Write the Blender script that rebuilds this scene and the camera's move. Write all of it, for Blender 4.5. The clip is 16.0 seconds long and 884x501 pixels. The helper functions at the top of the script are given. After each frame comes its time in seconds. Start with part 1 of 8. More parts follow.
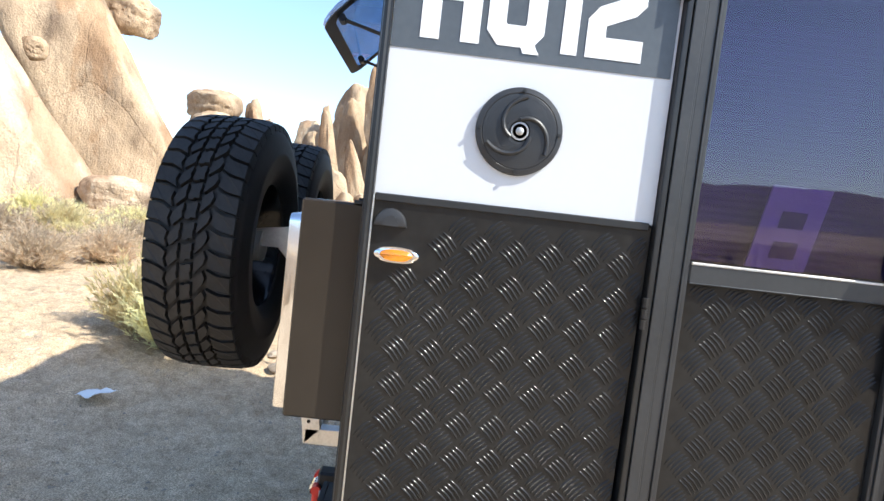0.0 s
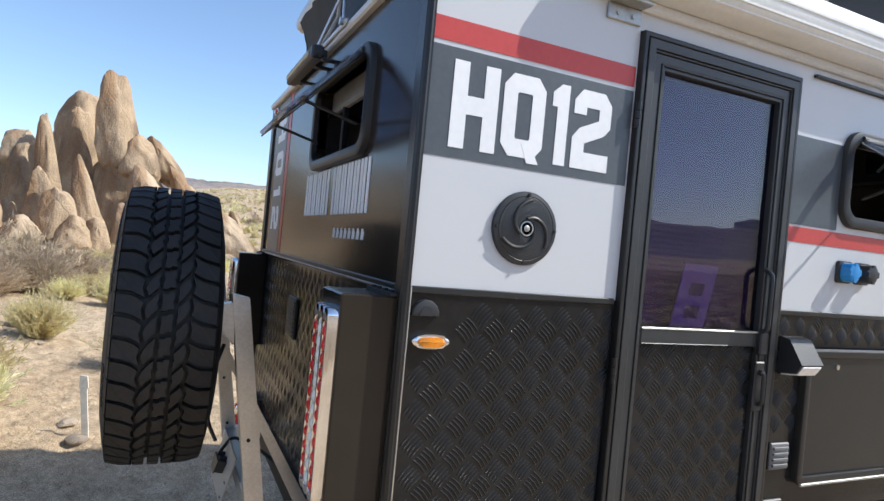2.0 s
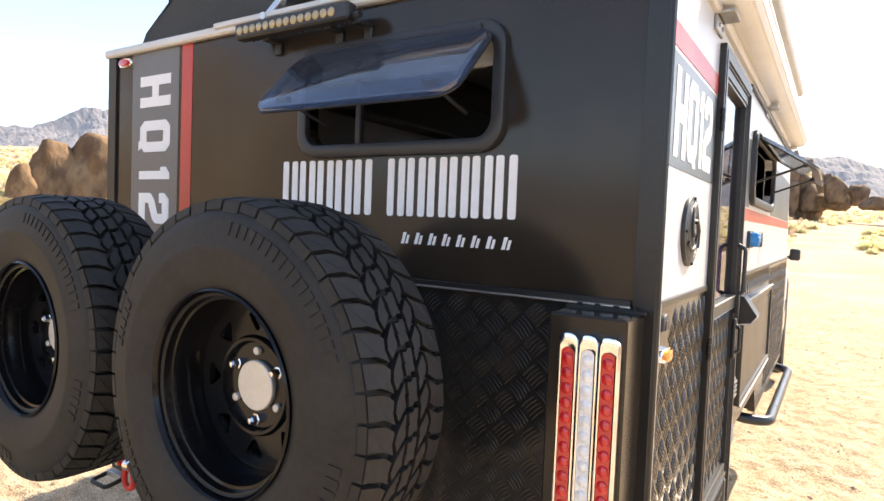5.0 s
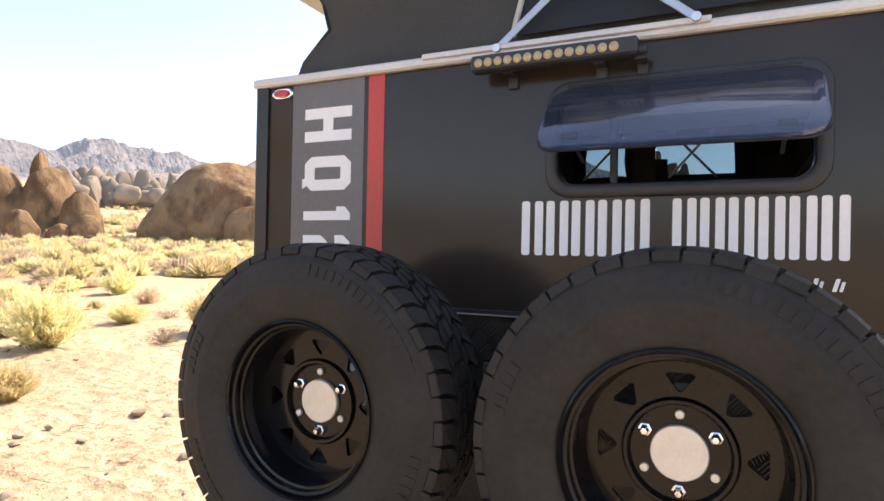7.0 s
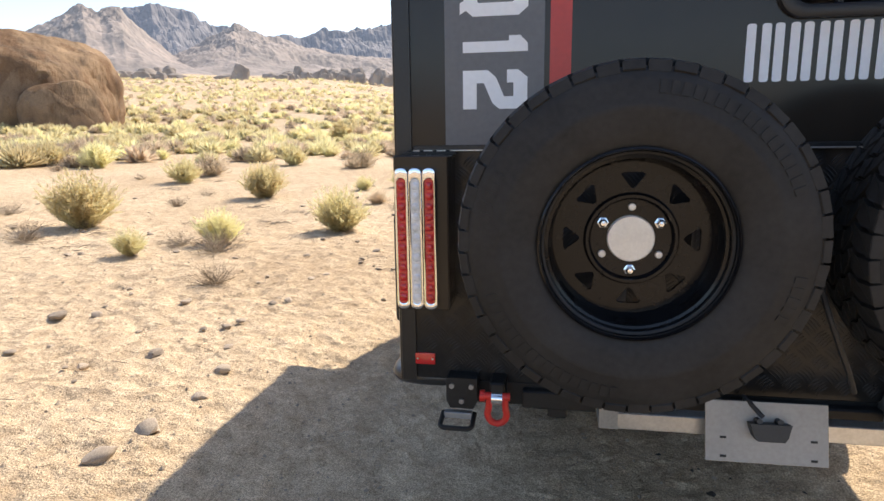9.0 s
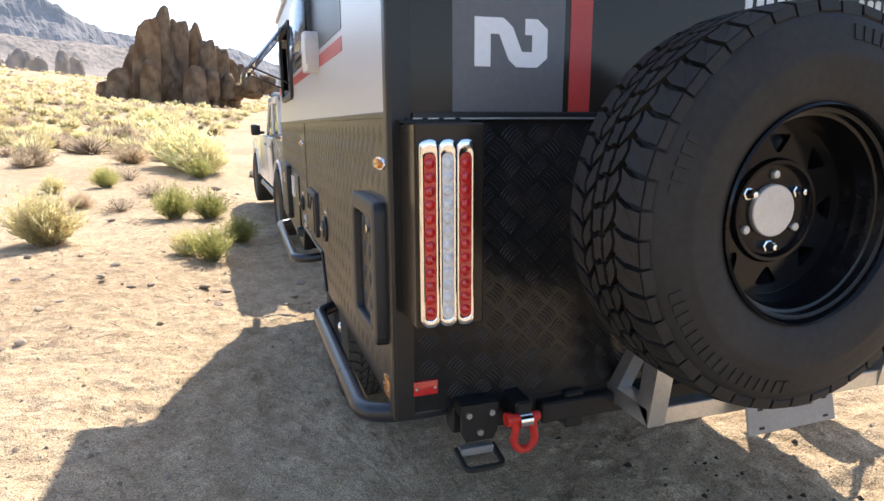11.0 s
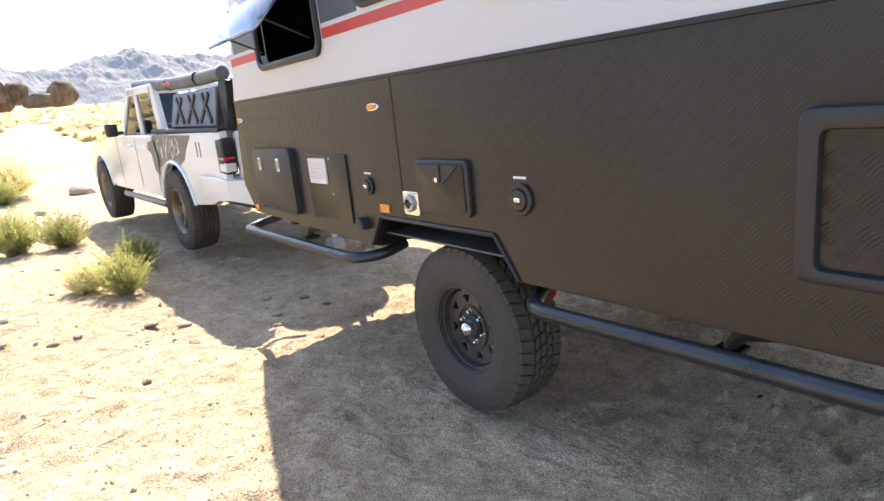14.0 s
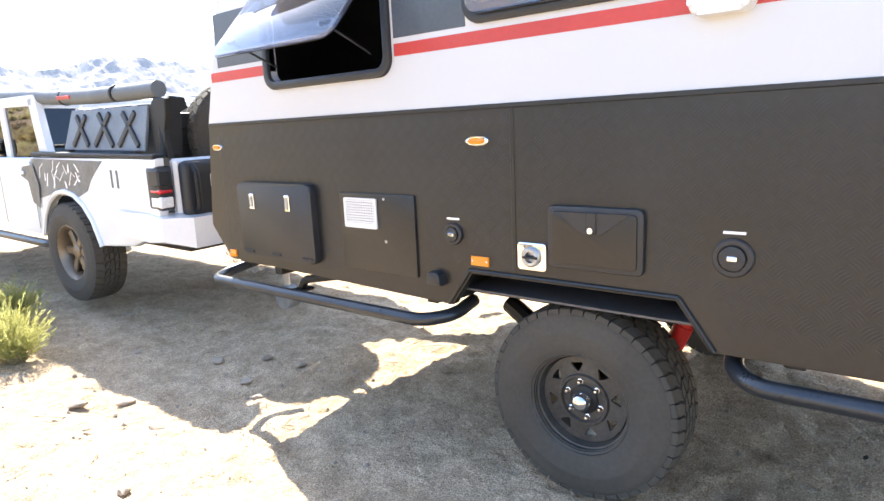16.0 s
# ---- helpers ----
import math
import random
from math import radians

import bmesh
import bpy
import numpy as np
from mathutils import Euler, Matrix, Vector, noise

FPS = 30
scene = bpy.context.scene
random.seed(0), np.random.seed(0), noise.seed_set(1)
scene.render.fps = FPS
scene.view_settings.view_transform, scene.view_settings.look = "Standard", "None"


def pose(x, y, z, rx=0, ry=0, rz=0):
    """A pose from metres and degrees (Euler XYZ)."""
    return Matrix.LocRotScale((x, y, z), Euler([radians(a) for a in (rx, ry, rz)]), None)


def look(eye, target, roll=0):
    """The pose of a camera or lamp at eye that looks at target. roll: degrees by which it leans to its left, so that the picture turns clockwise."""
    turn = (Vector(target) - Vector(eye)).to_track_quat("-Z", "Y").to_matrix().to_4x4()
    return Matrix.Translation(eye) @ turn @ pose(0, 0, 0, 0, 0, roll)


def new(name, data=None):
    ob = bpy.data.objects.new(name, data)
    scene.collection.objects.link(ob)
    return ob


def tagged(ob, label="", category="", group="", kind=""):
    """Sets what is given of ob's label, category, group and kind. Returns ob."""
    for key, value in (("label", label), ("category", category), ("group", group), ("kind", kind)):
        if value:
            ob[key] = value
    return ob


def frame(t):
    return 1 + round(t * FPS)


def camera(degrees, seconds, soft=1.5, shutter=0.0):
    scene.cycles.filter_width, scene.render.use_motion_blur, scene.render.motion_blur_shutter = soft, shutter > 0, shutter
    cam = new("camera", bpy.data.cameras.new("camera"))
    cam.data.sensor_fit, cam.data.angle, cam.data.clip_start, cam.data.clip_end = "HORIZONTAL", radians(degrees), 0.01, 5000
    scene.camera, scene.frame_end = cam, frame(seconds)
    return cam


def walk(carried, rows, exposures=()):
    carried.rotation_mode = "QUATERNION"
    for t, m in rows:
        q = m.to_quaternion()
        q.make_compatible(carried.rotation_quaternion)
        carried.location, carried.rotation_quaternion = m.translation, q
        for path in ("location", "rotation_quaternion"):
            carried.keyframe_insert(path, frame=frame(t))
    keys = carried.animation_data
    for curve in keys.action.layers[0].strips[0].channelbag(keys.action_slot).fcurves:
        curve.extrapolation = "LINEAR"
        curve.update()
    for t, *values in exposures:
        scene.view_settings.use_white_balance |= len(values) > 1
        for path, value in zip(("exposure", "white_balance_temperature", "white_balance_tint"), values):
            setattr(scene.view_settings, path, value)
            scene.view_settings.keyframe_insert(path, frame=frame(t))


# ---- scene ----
# seconds, stops, kelvin, tint
EXPOSURES = [(0, 1.28, 6150, 7), (0.6, 1.2, 6100, 6), (1.0, 0.97, 6050, 5), (1.5, 0.75, 6050, 7), (2.0, 0.55, 6050, 8), (2.5, 0.72, 6200, 9), (3.0, 0.72, 6400, 10), (3.6, 0.85, 6700, 10), (5.3, 1.6, 7600, 13), (6.0, 1.55, 7700, 14), (7.0, 1.48, 7800, 16), (8.0, 1.33, 7700, 16),
             (9.0, 1.0, 7000, 12), (9.5, 0.82, 6850, 10), (10.2, 1.0, 6700, 10), (12.0, 1.36, 6800, 12), (12.5, 1.44, 6800, 11), (13.0, 1.5, 6850, 11), (13.5, 1.6, 6900, 11), (14.0, 1.72, 6900, 11), (14.5, 1.75, 6900, 11), (15.0, 1.93, 6800, 10), (15.5, 2.24, 6650, 10), (16.0, 2.34, 6600, 10)]
SKY, SUN = 0.15, 3.8
# ---------------------------------------------------------------- camera
PATH = [
    (0, (2.27, 0.117, 1.505), (0.277, 0.181, 1.354), 6.5),
    (0.5, (2.22, -0.115, 1.546), (0.235, 0.067, 1.388), 4.0),
    (1, (2.289, -0.315, 1.598), (0.381, 0.282, 1.674), 4.3),
    (1.5, (2.334, -0.423, 1.633), (0.475, 0.285, 1.847), 4.1),
    (2, (2.27, -0.483, 1.599), (0.452, 0.351, 1.593), 5.4),
    (2.5, (2.075, -0.562, 1.545), (0.353, 0.443, 1.381), 3.9),
    (3, (1.925, -0.695, 1.516), (0.262, 0.376, 1.218), 4.0),
    (3.2, (1.872, -0.769, 1.49), (0.274, 0.352, 1.053), 1.5),
    (5.3, (1.278, -1.355, 1.677), (0.243, 0.356, 1.674), 2.1),
    (5.5, (1.226, -1.386, 1.683), (0.19, 0.323, 1.778), 1.6),
    (6, (1.042, -1.425, 1.708), (0.005, 0.254, 2.032), 1.0),
    (6.5, (0.744, -1.513, 1.723), (-0.219, 0.21, 2.043), 1.9),
    (7, (0.473, -1.669, 1.672), (-0.387, 0.137, 1.684), 1.1),
    (7.4, (0.304, -1.739, 1.604), (-0.512, 0.079, 1.436), 2.1),
    (7.5, (0.24, -1.737, 1.596), (-0.564, 0.081, 1.369), 1.2),
    (8, (-0.051, -1.76, 1.572), (-0.858, 0.035, 1.219), 0.4),
    (8.5, (-0.354, -1.855, 1.556), (-0.854, 0.05, 1.207), -0.2),
    (9, (-0.588, -1.846, 1.55), (-0.932, 0.087, 1.17), -0.8),
    (9.5, (-0.806, -1.758, 1.508), (-0.925, 0.197, 1.107), -2.1),
    (9.7, (-0.876, -1.724, 1.507), (-0.854, 0.241, 1.133), -1.4),
    (11.8, (-1.66, -1.087, 1.47), (-0.843, 0.676, 0.998), 1.7),
    (12, (-1.715, -0.999, 1.472), (-0.86, 0.74, 0.979), 2.5),
    (12.5, (-1.832, -0.754, 1.433), (-0.974, 0.982, 0.936), 0.5),
    (13, (-1.971, -0.612, 1.433), (-0.871, 0.991, 0.962), 2.1),
    (13.5, (-2.226, -0.458, 1.432), (-1.003, 1.031, 0.895), -0.3),
    (13.8, (-2.361, -0.31, 1.406), (-1.181, 1.207, 0.852), -2.6),
    (14, (-2.435, -0.204, 1.392), (-1.305, 1.374, 0.91), -6.1),
    (14.5, (-2.619, 0.018, 1.368), (-1.166, 1.306, 0.89), -1.4),
    (15, (-2.765, 0.234, 1.381), (-1.078, 1.184, 0.879), -1.2),
    (15.5, (-2.819, 0.536, 1.397), (-1.232, 1.682, 0.988), -3.0),
    (16, (-2.871, 0.834, 1.449), (-1.349, 2.068, 1.046), -2.7),
]
cam = camera(72.0, 16.0)
walk(cam, [(t, look(eye, target, roll)) for t, eye, target, roll in PATH], EXPOSURES)

# ---------------------------------------------------------------- world and sun
SUN_WAY = Vector((0.39, 0.91, 1.0)).normalized()
world = bpy.data.worlds.new("desert_sky")
scene.world = world
world.use_nodes = True
wn = world.node_tree.nodes
sky = wn.new("ShaderNodeTexSky")
sky.sky_type = "NISHITA"
sky.sun_disc = False
sky.sun_elevation = math.asin(SUN_WAY.z)
sky.sun_rotation = math.atan2(SUN_WAY.x, SUN_WAY.y)
sky.altitude = 1300
sky.air_density = 1.0
sky.dust_density = 2.2
sky.ozone_density = 1.0
wn["Background"].inputs["Strength"].default_value = SKY
world.node_tree.links.new(sky.outputs[0], wn["Background"].inputs["Color"])
sun_data = bpy.data.lights.new("sun", "SUN")
sun_data.energy = SUN
sun_data.angle = radians(0.53)
sun_data.color = (1.0, 0.93, 0.82)
sun = new("sun", sun_data)
sun.matrix_world = look(SUN_WAY * 60, (0, 0, 0))

# ---------------------------------------------------------------- materials
def material(name, base, rough=0.5, metal=0.0, var=0.12, scale=6.0, fine=90.0, bump=0.05, rvar=0.1, tint=None, coat=0.0, per_object=0.0, spec=0.5):
    """A surface with two scales of variation in colour and roughness, and fine relief."""
    m = bpy.data.materials.new(name)
    m.use_nodes = True
    n, l = m.node_tree.nodes, m.node_tree.links
    b = n["Principled BSDF"]
    b.inputs["Metallic"].default_value = metal
    b.inputs["Specular IOR Level"].default_value = spec
    b.inputs["Coat Weight"].default_value = coat
    b.inputs["Coat Roughness"].default_value = 0.08
    tc = n.new("ShaderNodeTexCoord")
    big, small = n.new("ShaderNodeTexNoise"), n.new("ShaderNodeTexNoise")
    for tex, s, d in ((big, scale, 5), (small, fine, 3)):
        tex.inputs["Scale"].default_value = s
        tex.inputs["Detail"].default_value = d
        l.new(tc.outputs["Object"], tex.inputs["Vector"])
    mixv = n.new("ShaderNodeMath")
    mixv.operation = "MULTIPLY_ADD"
    l.new(small.outputs[0], mixv.inputs[0])
    mixv.inputs[1].default_value = 0.4
    half = n.new("ShaderNodeMath")
    half.operation = "MULTIPLY"
    half.inputs[1].default_value = 0.6
    l.new(big.outputs[0], half.inputs[0])
    l.new(half.outputs[0], mixv.inputs[2])
    last = mixv.outputs[0]
    if per_object:
        info = n.new("ShaderNodeObjectInfo")
        add = n.new("ShaderNodeMath")
        add.operation = "MULTIPLY_ADD"
        add.inputs[1].default_value = per_object
        l.new(info.outputs["Random"], add.inputs[0])
        l.new(last, add.inputs[2])
        last = add.outputs[0]
    ramp = n.new("ShaderNodeValToRGB")
    lo = [c * (1 - var * 2) for c in base]
    hi = [min(1, c * (1 + var * 2)) for c in (tint or base)]
    ramp.color_ramp.elements[0].position, ramp.color_ramp.elements[1].position = 0.3, 0.7 + per_object
    ramp.color_ramp.elements[0].color, ramp.color_ramp.elements[1].color = (*lo, 1), (*hi, 1)
    l.new(last, ramp.inputs[0])
    l.new(ramp.outputs[0], b.inputs["Base Color"])
    rr = n.new("ShaderNodeMapRange")
    rr.inputs["To Min"].default_value, rr.inputs["To Max"].default_value = max(0.02, rough - rvar), min(1, rough + rvar)
    l.new(mixv.outputs[0], rr.inputs["Value"])
    l.new(rr.outputs[0], b.inputs["Roughness"])
    if bump:
        bp = n.new("ShaderNodeBump")
        bp.inputs["Strength"].default_value = bump
        bp.inputs["Distance"].default_value = 0.01
        l.new(mixv.outputs[0], bp.inputs["Height"])
        l.new(bp.outputs[0], b.inputs["Normal"])
    return m


def glass(name, tint, gloss_rough=0.02, clear=0.6, ior=1.75):
    """A thin tinted pane: a clear mirror coat over see-through colour."""
    m = bpy.data.materials.new(name)
    m.use_nodes = True
    n, l = m.node_tree.nodes, m.node_tree.links
    n.remove(n["Principled BSDF"])
    out = n["Material Output"]
    tr, gl, mx, fr = n.new("ShaderNodeBsdfTransparent"), n.new("ShaderNodeBsdfGlossy"), n.new("ShaderNodeMixShader"), n.new("ShaderNodeLayerWeight")
    steep, gloss = n.new("ShaderNodeMath"), n.new("ShaderNodeMath")
    steep.operation, gloss.operation = "POWER", "MULTIPLY_ADD"
    steep.inputs[1].default_value = 4.0
    gloss.inputs[1].default_value, gloss.inputs[2].default_value = 0.75, ((ior - 1) / (ior + 1)) ** 2
    tr.inputs[0].default_value = (*[c * clear for c in tint], 1)
    gl.inputs["Roughness"].default_value = gloss_rough
    fr.inputs[0].default_value = 0.5
    l.new(fr.outputs["Facing"], steep.inputs[0])
    l.new(steep.outputs[0], gloss.inputs[0])
    l.new(gloss.outputs[0], mx.inputs[0])
    l.new(tr.outputs[0], mx.inputs[1])
    l.new(gl.outputs[0], mx.inputs[2])
    l.new(mx.outputs[0], out.inputs["Surface"])
    return m


def dusty_sky_glass(name, tint, gloss_rough=0.02, clear=0.6, ior=1.75):
    """A tinted pane under a thin film: pale dust, with bluish sky reflection put into its colour."""
    m = glass(name, tint, gloss_rough, clear, ior)
    n, l = m.node_tree.nodes, m.node_tree.links
    out = n["Material Output"]
    was = out.inputs["Surface"].links[0].from_socket
    df, mx, tx = n.new("ShaderNodeBsdfDiffuse"), n.new("ShaderNodeMixShader"), n.new("ShaderNodeTexNoise")
    df.inputs[0].default_value = (0.34, 0.40, 0.52, 1)
    tx.inputs["Scale"].default_value = 7
    mr = n.new("ShaderNodeMapRange")
    mr.inputs["To Min"].default_value, mr.inputs["To Max"].default_value = 0.03, 0.06
    l.new(tx.outputs[0], mr.inputs[0])
    l.new(mr.outputs[0], mx.inputs[0])
    l.new(was, mx.inputs[1])
    l.new(df.outputs[0], mx.inputs[2])
    l.new(mx.outputs[0], out.inputs["Surface"])
    return m


def leaf(name, base, tint, per_object=0.3, scale=4.0):
    """Thin dry leaves that let some light through."""
    m = material(name, base, 0.85, 0, 0.22, scale, 30, 0, per_object=per_object, tint=tint, spec=0.2)
    n, l = m.node_tree.nodes, m.node_tree.links
    b, out = n["Principled BSDF"], n["Material Output"]
    tr, mx = n.new("ShaderNodeBsdfTranslucent"), n.new("ShaderNodeMixShader")
    l.new(b.inputs["Base Color"].links[0].from_socket, tr.inputs[0])
    mx.inputs[0].default_value = 0.56
    l.new(b.outputs[0], mx.inputs[1])
    l.new(tr.outputs[0], mx.inputs[2])
    l.new(mx.outputs[0], out.inputs["Surface"])
    return m


def sand():
    m = bpy.data.materials.new("granite_sand")
    m.use_nodes = True
    n, l = m.node_tree.nodes, m.node_tree.links
    b = n["Principled BSDF"]
    b.inputs["Roughness"].default_value = 0.95
    b.inputs["Specular IOR Level"].default_value = 0.15
    tc = n.new("ShaderNodeTexCoord")

    def tex(scale, detail=4, kind="ShaderNodeTexNoise"):
        t = n.new(kind)
        t.inputs["Scale"].default_value = scale
        if kind == "ShaderNodeTexNoise":
            t.inputs["Detail"].default_value = detail
        l.new(tc.outputs["Object"], t.inputs["Vector"])
        return t

    def ramp(src, a, ca, c, cc):
        r = n.new("ShaderNodeValToRGB")
        r.color_ramp.elements[0].position, r.color_ramp.elements[0].color = a, (*ca, 1)
        r.color_ramp.elements[1].position, r.color_ramp.elements[1].color = c, (*cc, 1)
        l.new(src, r.inputs[0])
        return r.outputs[0]

    def mix(kind, f, a, c):
        x = n.new("ShaderNodeMix")
        x.data_type, x.blend_type = "RGBA", kind
        x.inputs[0].default_value = f
        l.new(a, x.inputs[6])
        l.new(c, x.inputs[7])
        return x.outputs[2]

    clod = ramp(tex(24.0, 5).outputs[0], 0.36, (0.70, 0.665, 0.63), 0.58, (1.05, 1.05, 1.05))
    patch = ramp(tex(0.35, 6).outputs[0], 0.35, (0.53, 0.405, 0.268), 0.68, (0.655, 0.52, 0.362))
    mid = ramp(tex(7.0, 6).outputs[0], 0.32, (0.74, 0.71, 0.68), 0.66, (1.08, 1.08, 1.08))
    speck = ramp(tex(140.0, 4).outputs[0], 0.36, (0.52, 0.50, 0.48), 0.64, (1.26, 1.26, 1.26))
    grit = ramp(tex(70.0, 2, "ShaderNodeTexVoronoi").outputs["Distance"], 0.02, (0.62, 0.58, 0.54), 0.2, (1.0, 1.0, 1.0))
    c = mix("MULTIPLY", 0.8, patch, mid)
    c = mix("MULTIPLY", 0.5, c, clod)
    c = mix("MULTIPLY", 0.9, c, speck)
    c = mix("MULTIPLY", 0.35, c, grit)
    l.new(c, b.inputs["Base Color"])
    prev = None
    for scale, dist, st in ((7.0, 0.06, 0.7), (34.0, 0.018, 0.7), (130.0, 0.009, 0.9)):
        bp = n.new("ShaderNodeBump")
        bp.inputs["Strength"].default_value, bp.inputs["Distance"].default_value = st, dist
        l.new(tex(scale, 4).outputs[0], bp.inputs["Height"])
        if prev:
            l.new(prev, bp.inputs["Normal"])
        prev = bp.outputs[0]
    l.new(prev, b.inputs["Normal"])
    return m


def granite(name, a, c, dark=(0.09, 0.06, 0.045)):
    """Weathered desert granite: tan with darker varnish streaks, cracks and grain."""
    m = bpy.data.materials.new(name)
    m.use_nodes = True
    n, l = m.node_tree.nodes, m.node_tree.links
    b = n["Principled BSDF"]
    b.inputs["Roughness"].default_value = 0.9
    b.inputs["Specular IOR Level"].default_value = 0.2
    tc = n.new("ShaderNodeTexCoord")
    mp = n.new("ShaderNodeMapping")
    mp.inputs["Scale"].default_value = (1, 1, 0.5)
    mp.inputs["Rotation"].default_value = (0.5, 0.2, 0)
    l.new(tc.outputs["Object"], mp.inputs[0])
    big, streak, grain = n.new("ShaderNodeTexNoise"), n.new("ShaderNodeTexNoise"), n.new("ShaderNodeTexNoise")
    for t, s, d, v in ((big, 0.5, 7, tc.outputs["Object"]), (streak, 0.9, 8, mp.outputs[0]), (grain, 14.0, 6, tc.outputs["Object"])):
        t.inputs["Scale"].default_value, t.inputs["Detail"].default_value = s, d
        l.new(v, t.inputs["Vector"])
    r1 = n.new("ShaderNodeValToRGB")
    r1.color_ramp.elements[0].position, r1.color_ramp.elements[0].color = 0.32, (*a, 1)
    r1.color_ramp.elements[1].position, r1.color_ramp.elements[1].color = 0.68, (*c, 1)
    l.new(big.outputs[0], r1.inputs[0])
    r2 = n.new("ShaderNodeValToRGB")
    r2.color_ramp.elements[0].position, r2.color_ramp.elements[0].color = 0.48, (0, 0, 0, 1)
    r2.color_ramp.elements[1].position, r2.color_ramp.elements[1].color = 0.72, (0.75, 0.75, 0.75, 1)
    l.new(streak.outputs[0], r2.inputs[0])
    mx = n.new("ShaderNodeMix")
    mx.data_type = "RGBA"
    l.new(r2.outputs[0], mx.inputs[0])
    l.new(r1.outputs[0], mx.inputs[6])
    mx.inputs[7].default_value = (*dark, 1)
    r3 = n.new("ShaderNodeValToRGB")
    r3.color_ramp.elements[0].position, r3.color_ramp.elements[0].color = 0.3, (0.7, 0.7, 0.7, 1)
    r3.color_ramp.elements[1].position, r3.color_ramp.elements[1].color = 0.65, (1, 1, 1, 1)
    l.new(grain.outputs[0], r3.inputs[0])
    m2 = n.new("ShaderNodeMix")
    m2.data_type, m2.blend_type = "RGBA", "MULTIPLY"
    m2.inputs[0].default_value = 0.7
    # rusty patches with torn edges
    rust, r4 = n.new("ShaderNodeTexNoise"), n.new("ShaderNodeValToRGB")
    rust.inputs["Scale"].default_value, rust.inputs["Detail"].default_value, rust.inputs["Roughness"].default_value = 0.33, 9, 0.62
    l.new(mp.outputs[0], rust.inputs["Vector"])
    r4.color_ramp.elements[0].position, r4.color_ramp.elements[0].color = 0.535, (0, 0, 0, 1)
    r4.color_ramp.elements[1].position, r4.color_ramp.elements[1].color = 0.575, (0.5, 0.5, 0.5, 1)
    l.new(rust.outputs[0], r4.inputs[0])
    m3 = n.new("ShaderNodeMix")
    m3.data_type = "RGBA"
    l.new(r4.outputs[0], m3.inputs[0])
    l.new(mx.outputs[2], m3.inputs[6])
    m3.inputs[7].default_value = (a[0] * 0.75, a[1] * 0.58, a[2] * 0.45, 1)
    # joints: wavering lines between large cells
    warp, add = n.new("ShaderNodeTexNoise"), n.new("ShaderNodeVectorMath")
    warp.inputs["Scale"].default_value, warp.inputs["Detail"].default_value = 0.8, 6
    add.operation = "MULTIPLY_ADD"
    add.inputs[1].default_value = (0.7, 0.7, 0.7)
    l.new(mp.outputs[0], warp.inputs["Vector"])
    l.new(warp.outputs["Color"], add.inputs[0])
    l.new(mp.outputs[0], add.inputs[2])
    cell, r5 = n.new("ShaderNodeTexVoronoi"), n.new("ShaderNodeValToRGB")
    cell.feature = "DISTANCE_TO_EDGE"
    cell.inputs["Scale"].default_value = 0.3
    l.new(add.outputs[0], cell.inputs["Vector"])
    r5.color_ramp.elements[0].position, r5.color_ramp.elements[0].color = 0.002, (0.45, 0.41, 0.38, 1)
    r5.color_ramp.elements[1].position, r5.color_ramp.elements[1].color = 0.012, (1, 1, 1, 1)
    l.new(cell.outputs["Distance"], r5.inputs[0])
    m4 = n.new("ShaderNodeMix")
    m4.data_type, m4.blend_type = "RGBA", "MULTIPLY"
    m4.inputs[0].default_value = 0.14
    l.new(m3.outputs[2], m4.inputs[6])
    l.new(r5.outputs[0], m4.inputs[7])
    l.new(m4.outputs[2], m2.inputs[6])
    l.new(r3.outputs[0], m2.inputs[7])
    l.new(m2.outputs[2], b.inputs["Base Color"])
    bp, bp2 = n.new("ShaderNodeBump"), n.new("ShaderNodeBump")
    bp.inputs["Strength"].default_value, bp.inputs["Distance"].default_value = 0.9, 0.35
    bp2.inputs["Strength"].default_value, bp2.inputs["Distance"].default_value = 0.7, 0.05
    l.new(streak.outputs[0], bp.inputs["Height"])
    l.new(grain.outputs[0], bp2.inputs["Height"])
    bp3 = n.new("ShaderNodeBump")
    bp3.inputs["Strength"].default_value, bp3.inputs["Distance"].default_value = 0.4, 0.06
    l.new(r5.outputs[0], bp3.inputs["Height"])
    l.new(bp.outputs[0], bp3.inputs["Normal"])
    l.new(bp3.outputs[0], bp2.inputs["Normal"])
    l.new(bp2.outputs[0], b.inputs["Normal"])
    return m


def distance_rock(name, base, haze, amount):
    """Far mountains and rocks for the backdrop, bluish air haze put in as a faint glow."""
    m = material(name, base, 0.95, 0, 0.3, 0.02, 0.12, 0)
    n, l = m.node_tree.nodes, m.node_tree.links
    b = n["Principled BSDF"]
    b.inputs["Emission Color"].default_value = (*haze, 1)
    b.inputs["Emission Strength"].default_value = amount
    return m


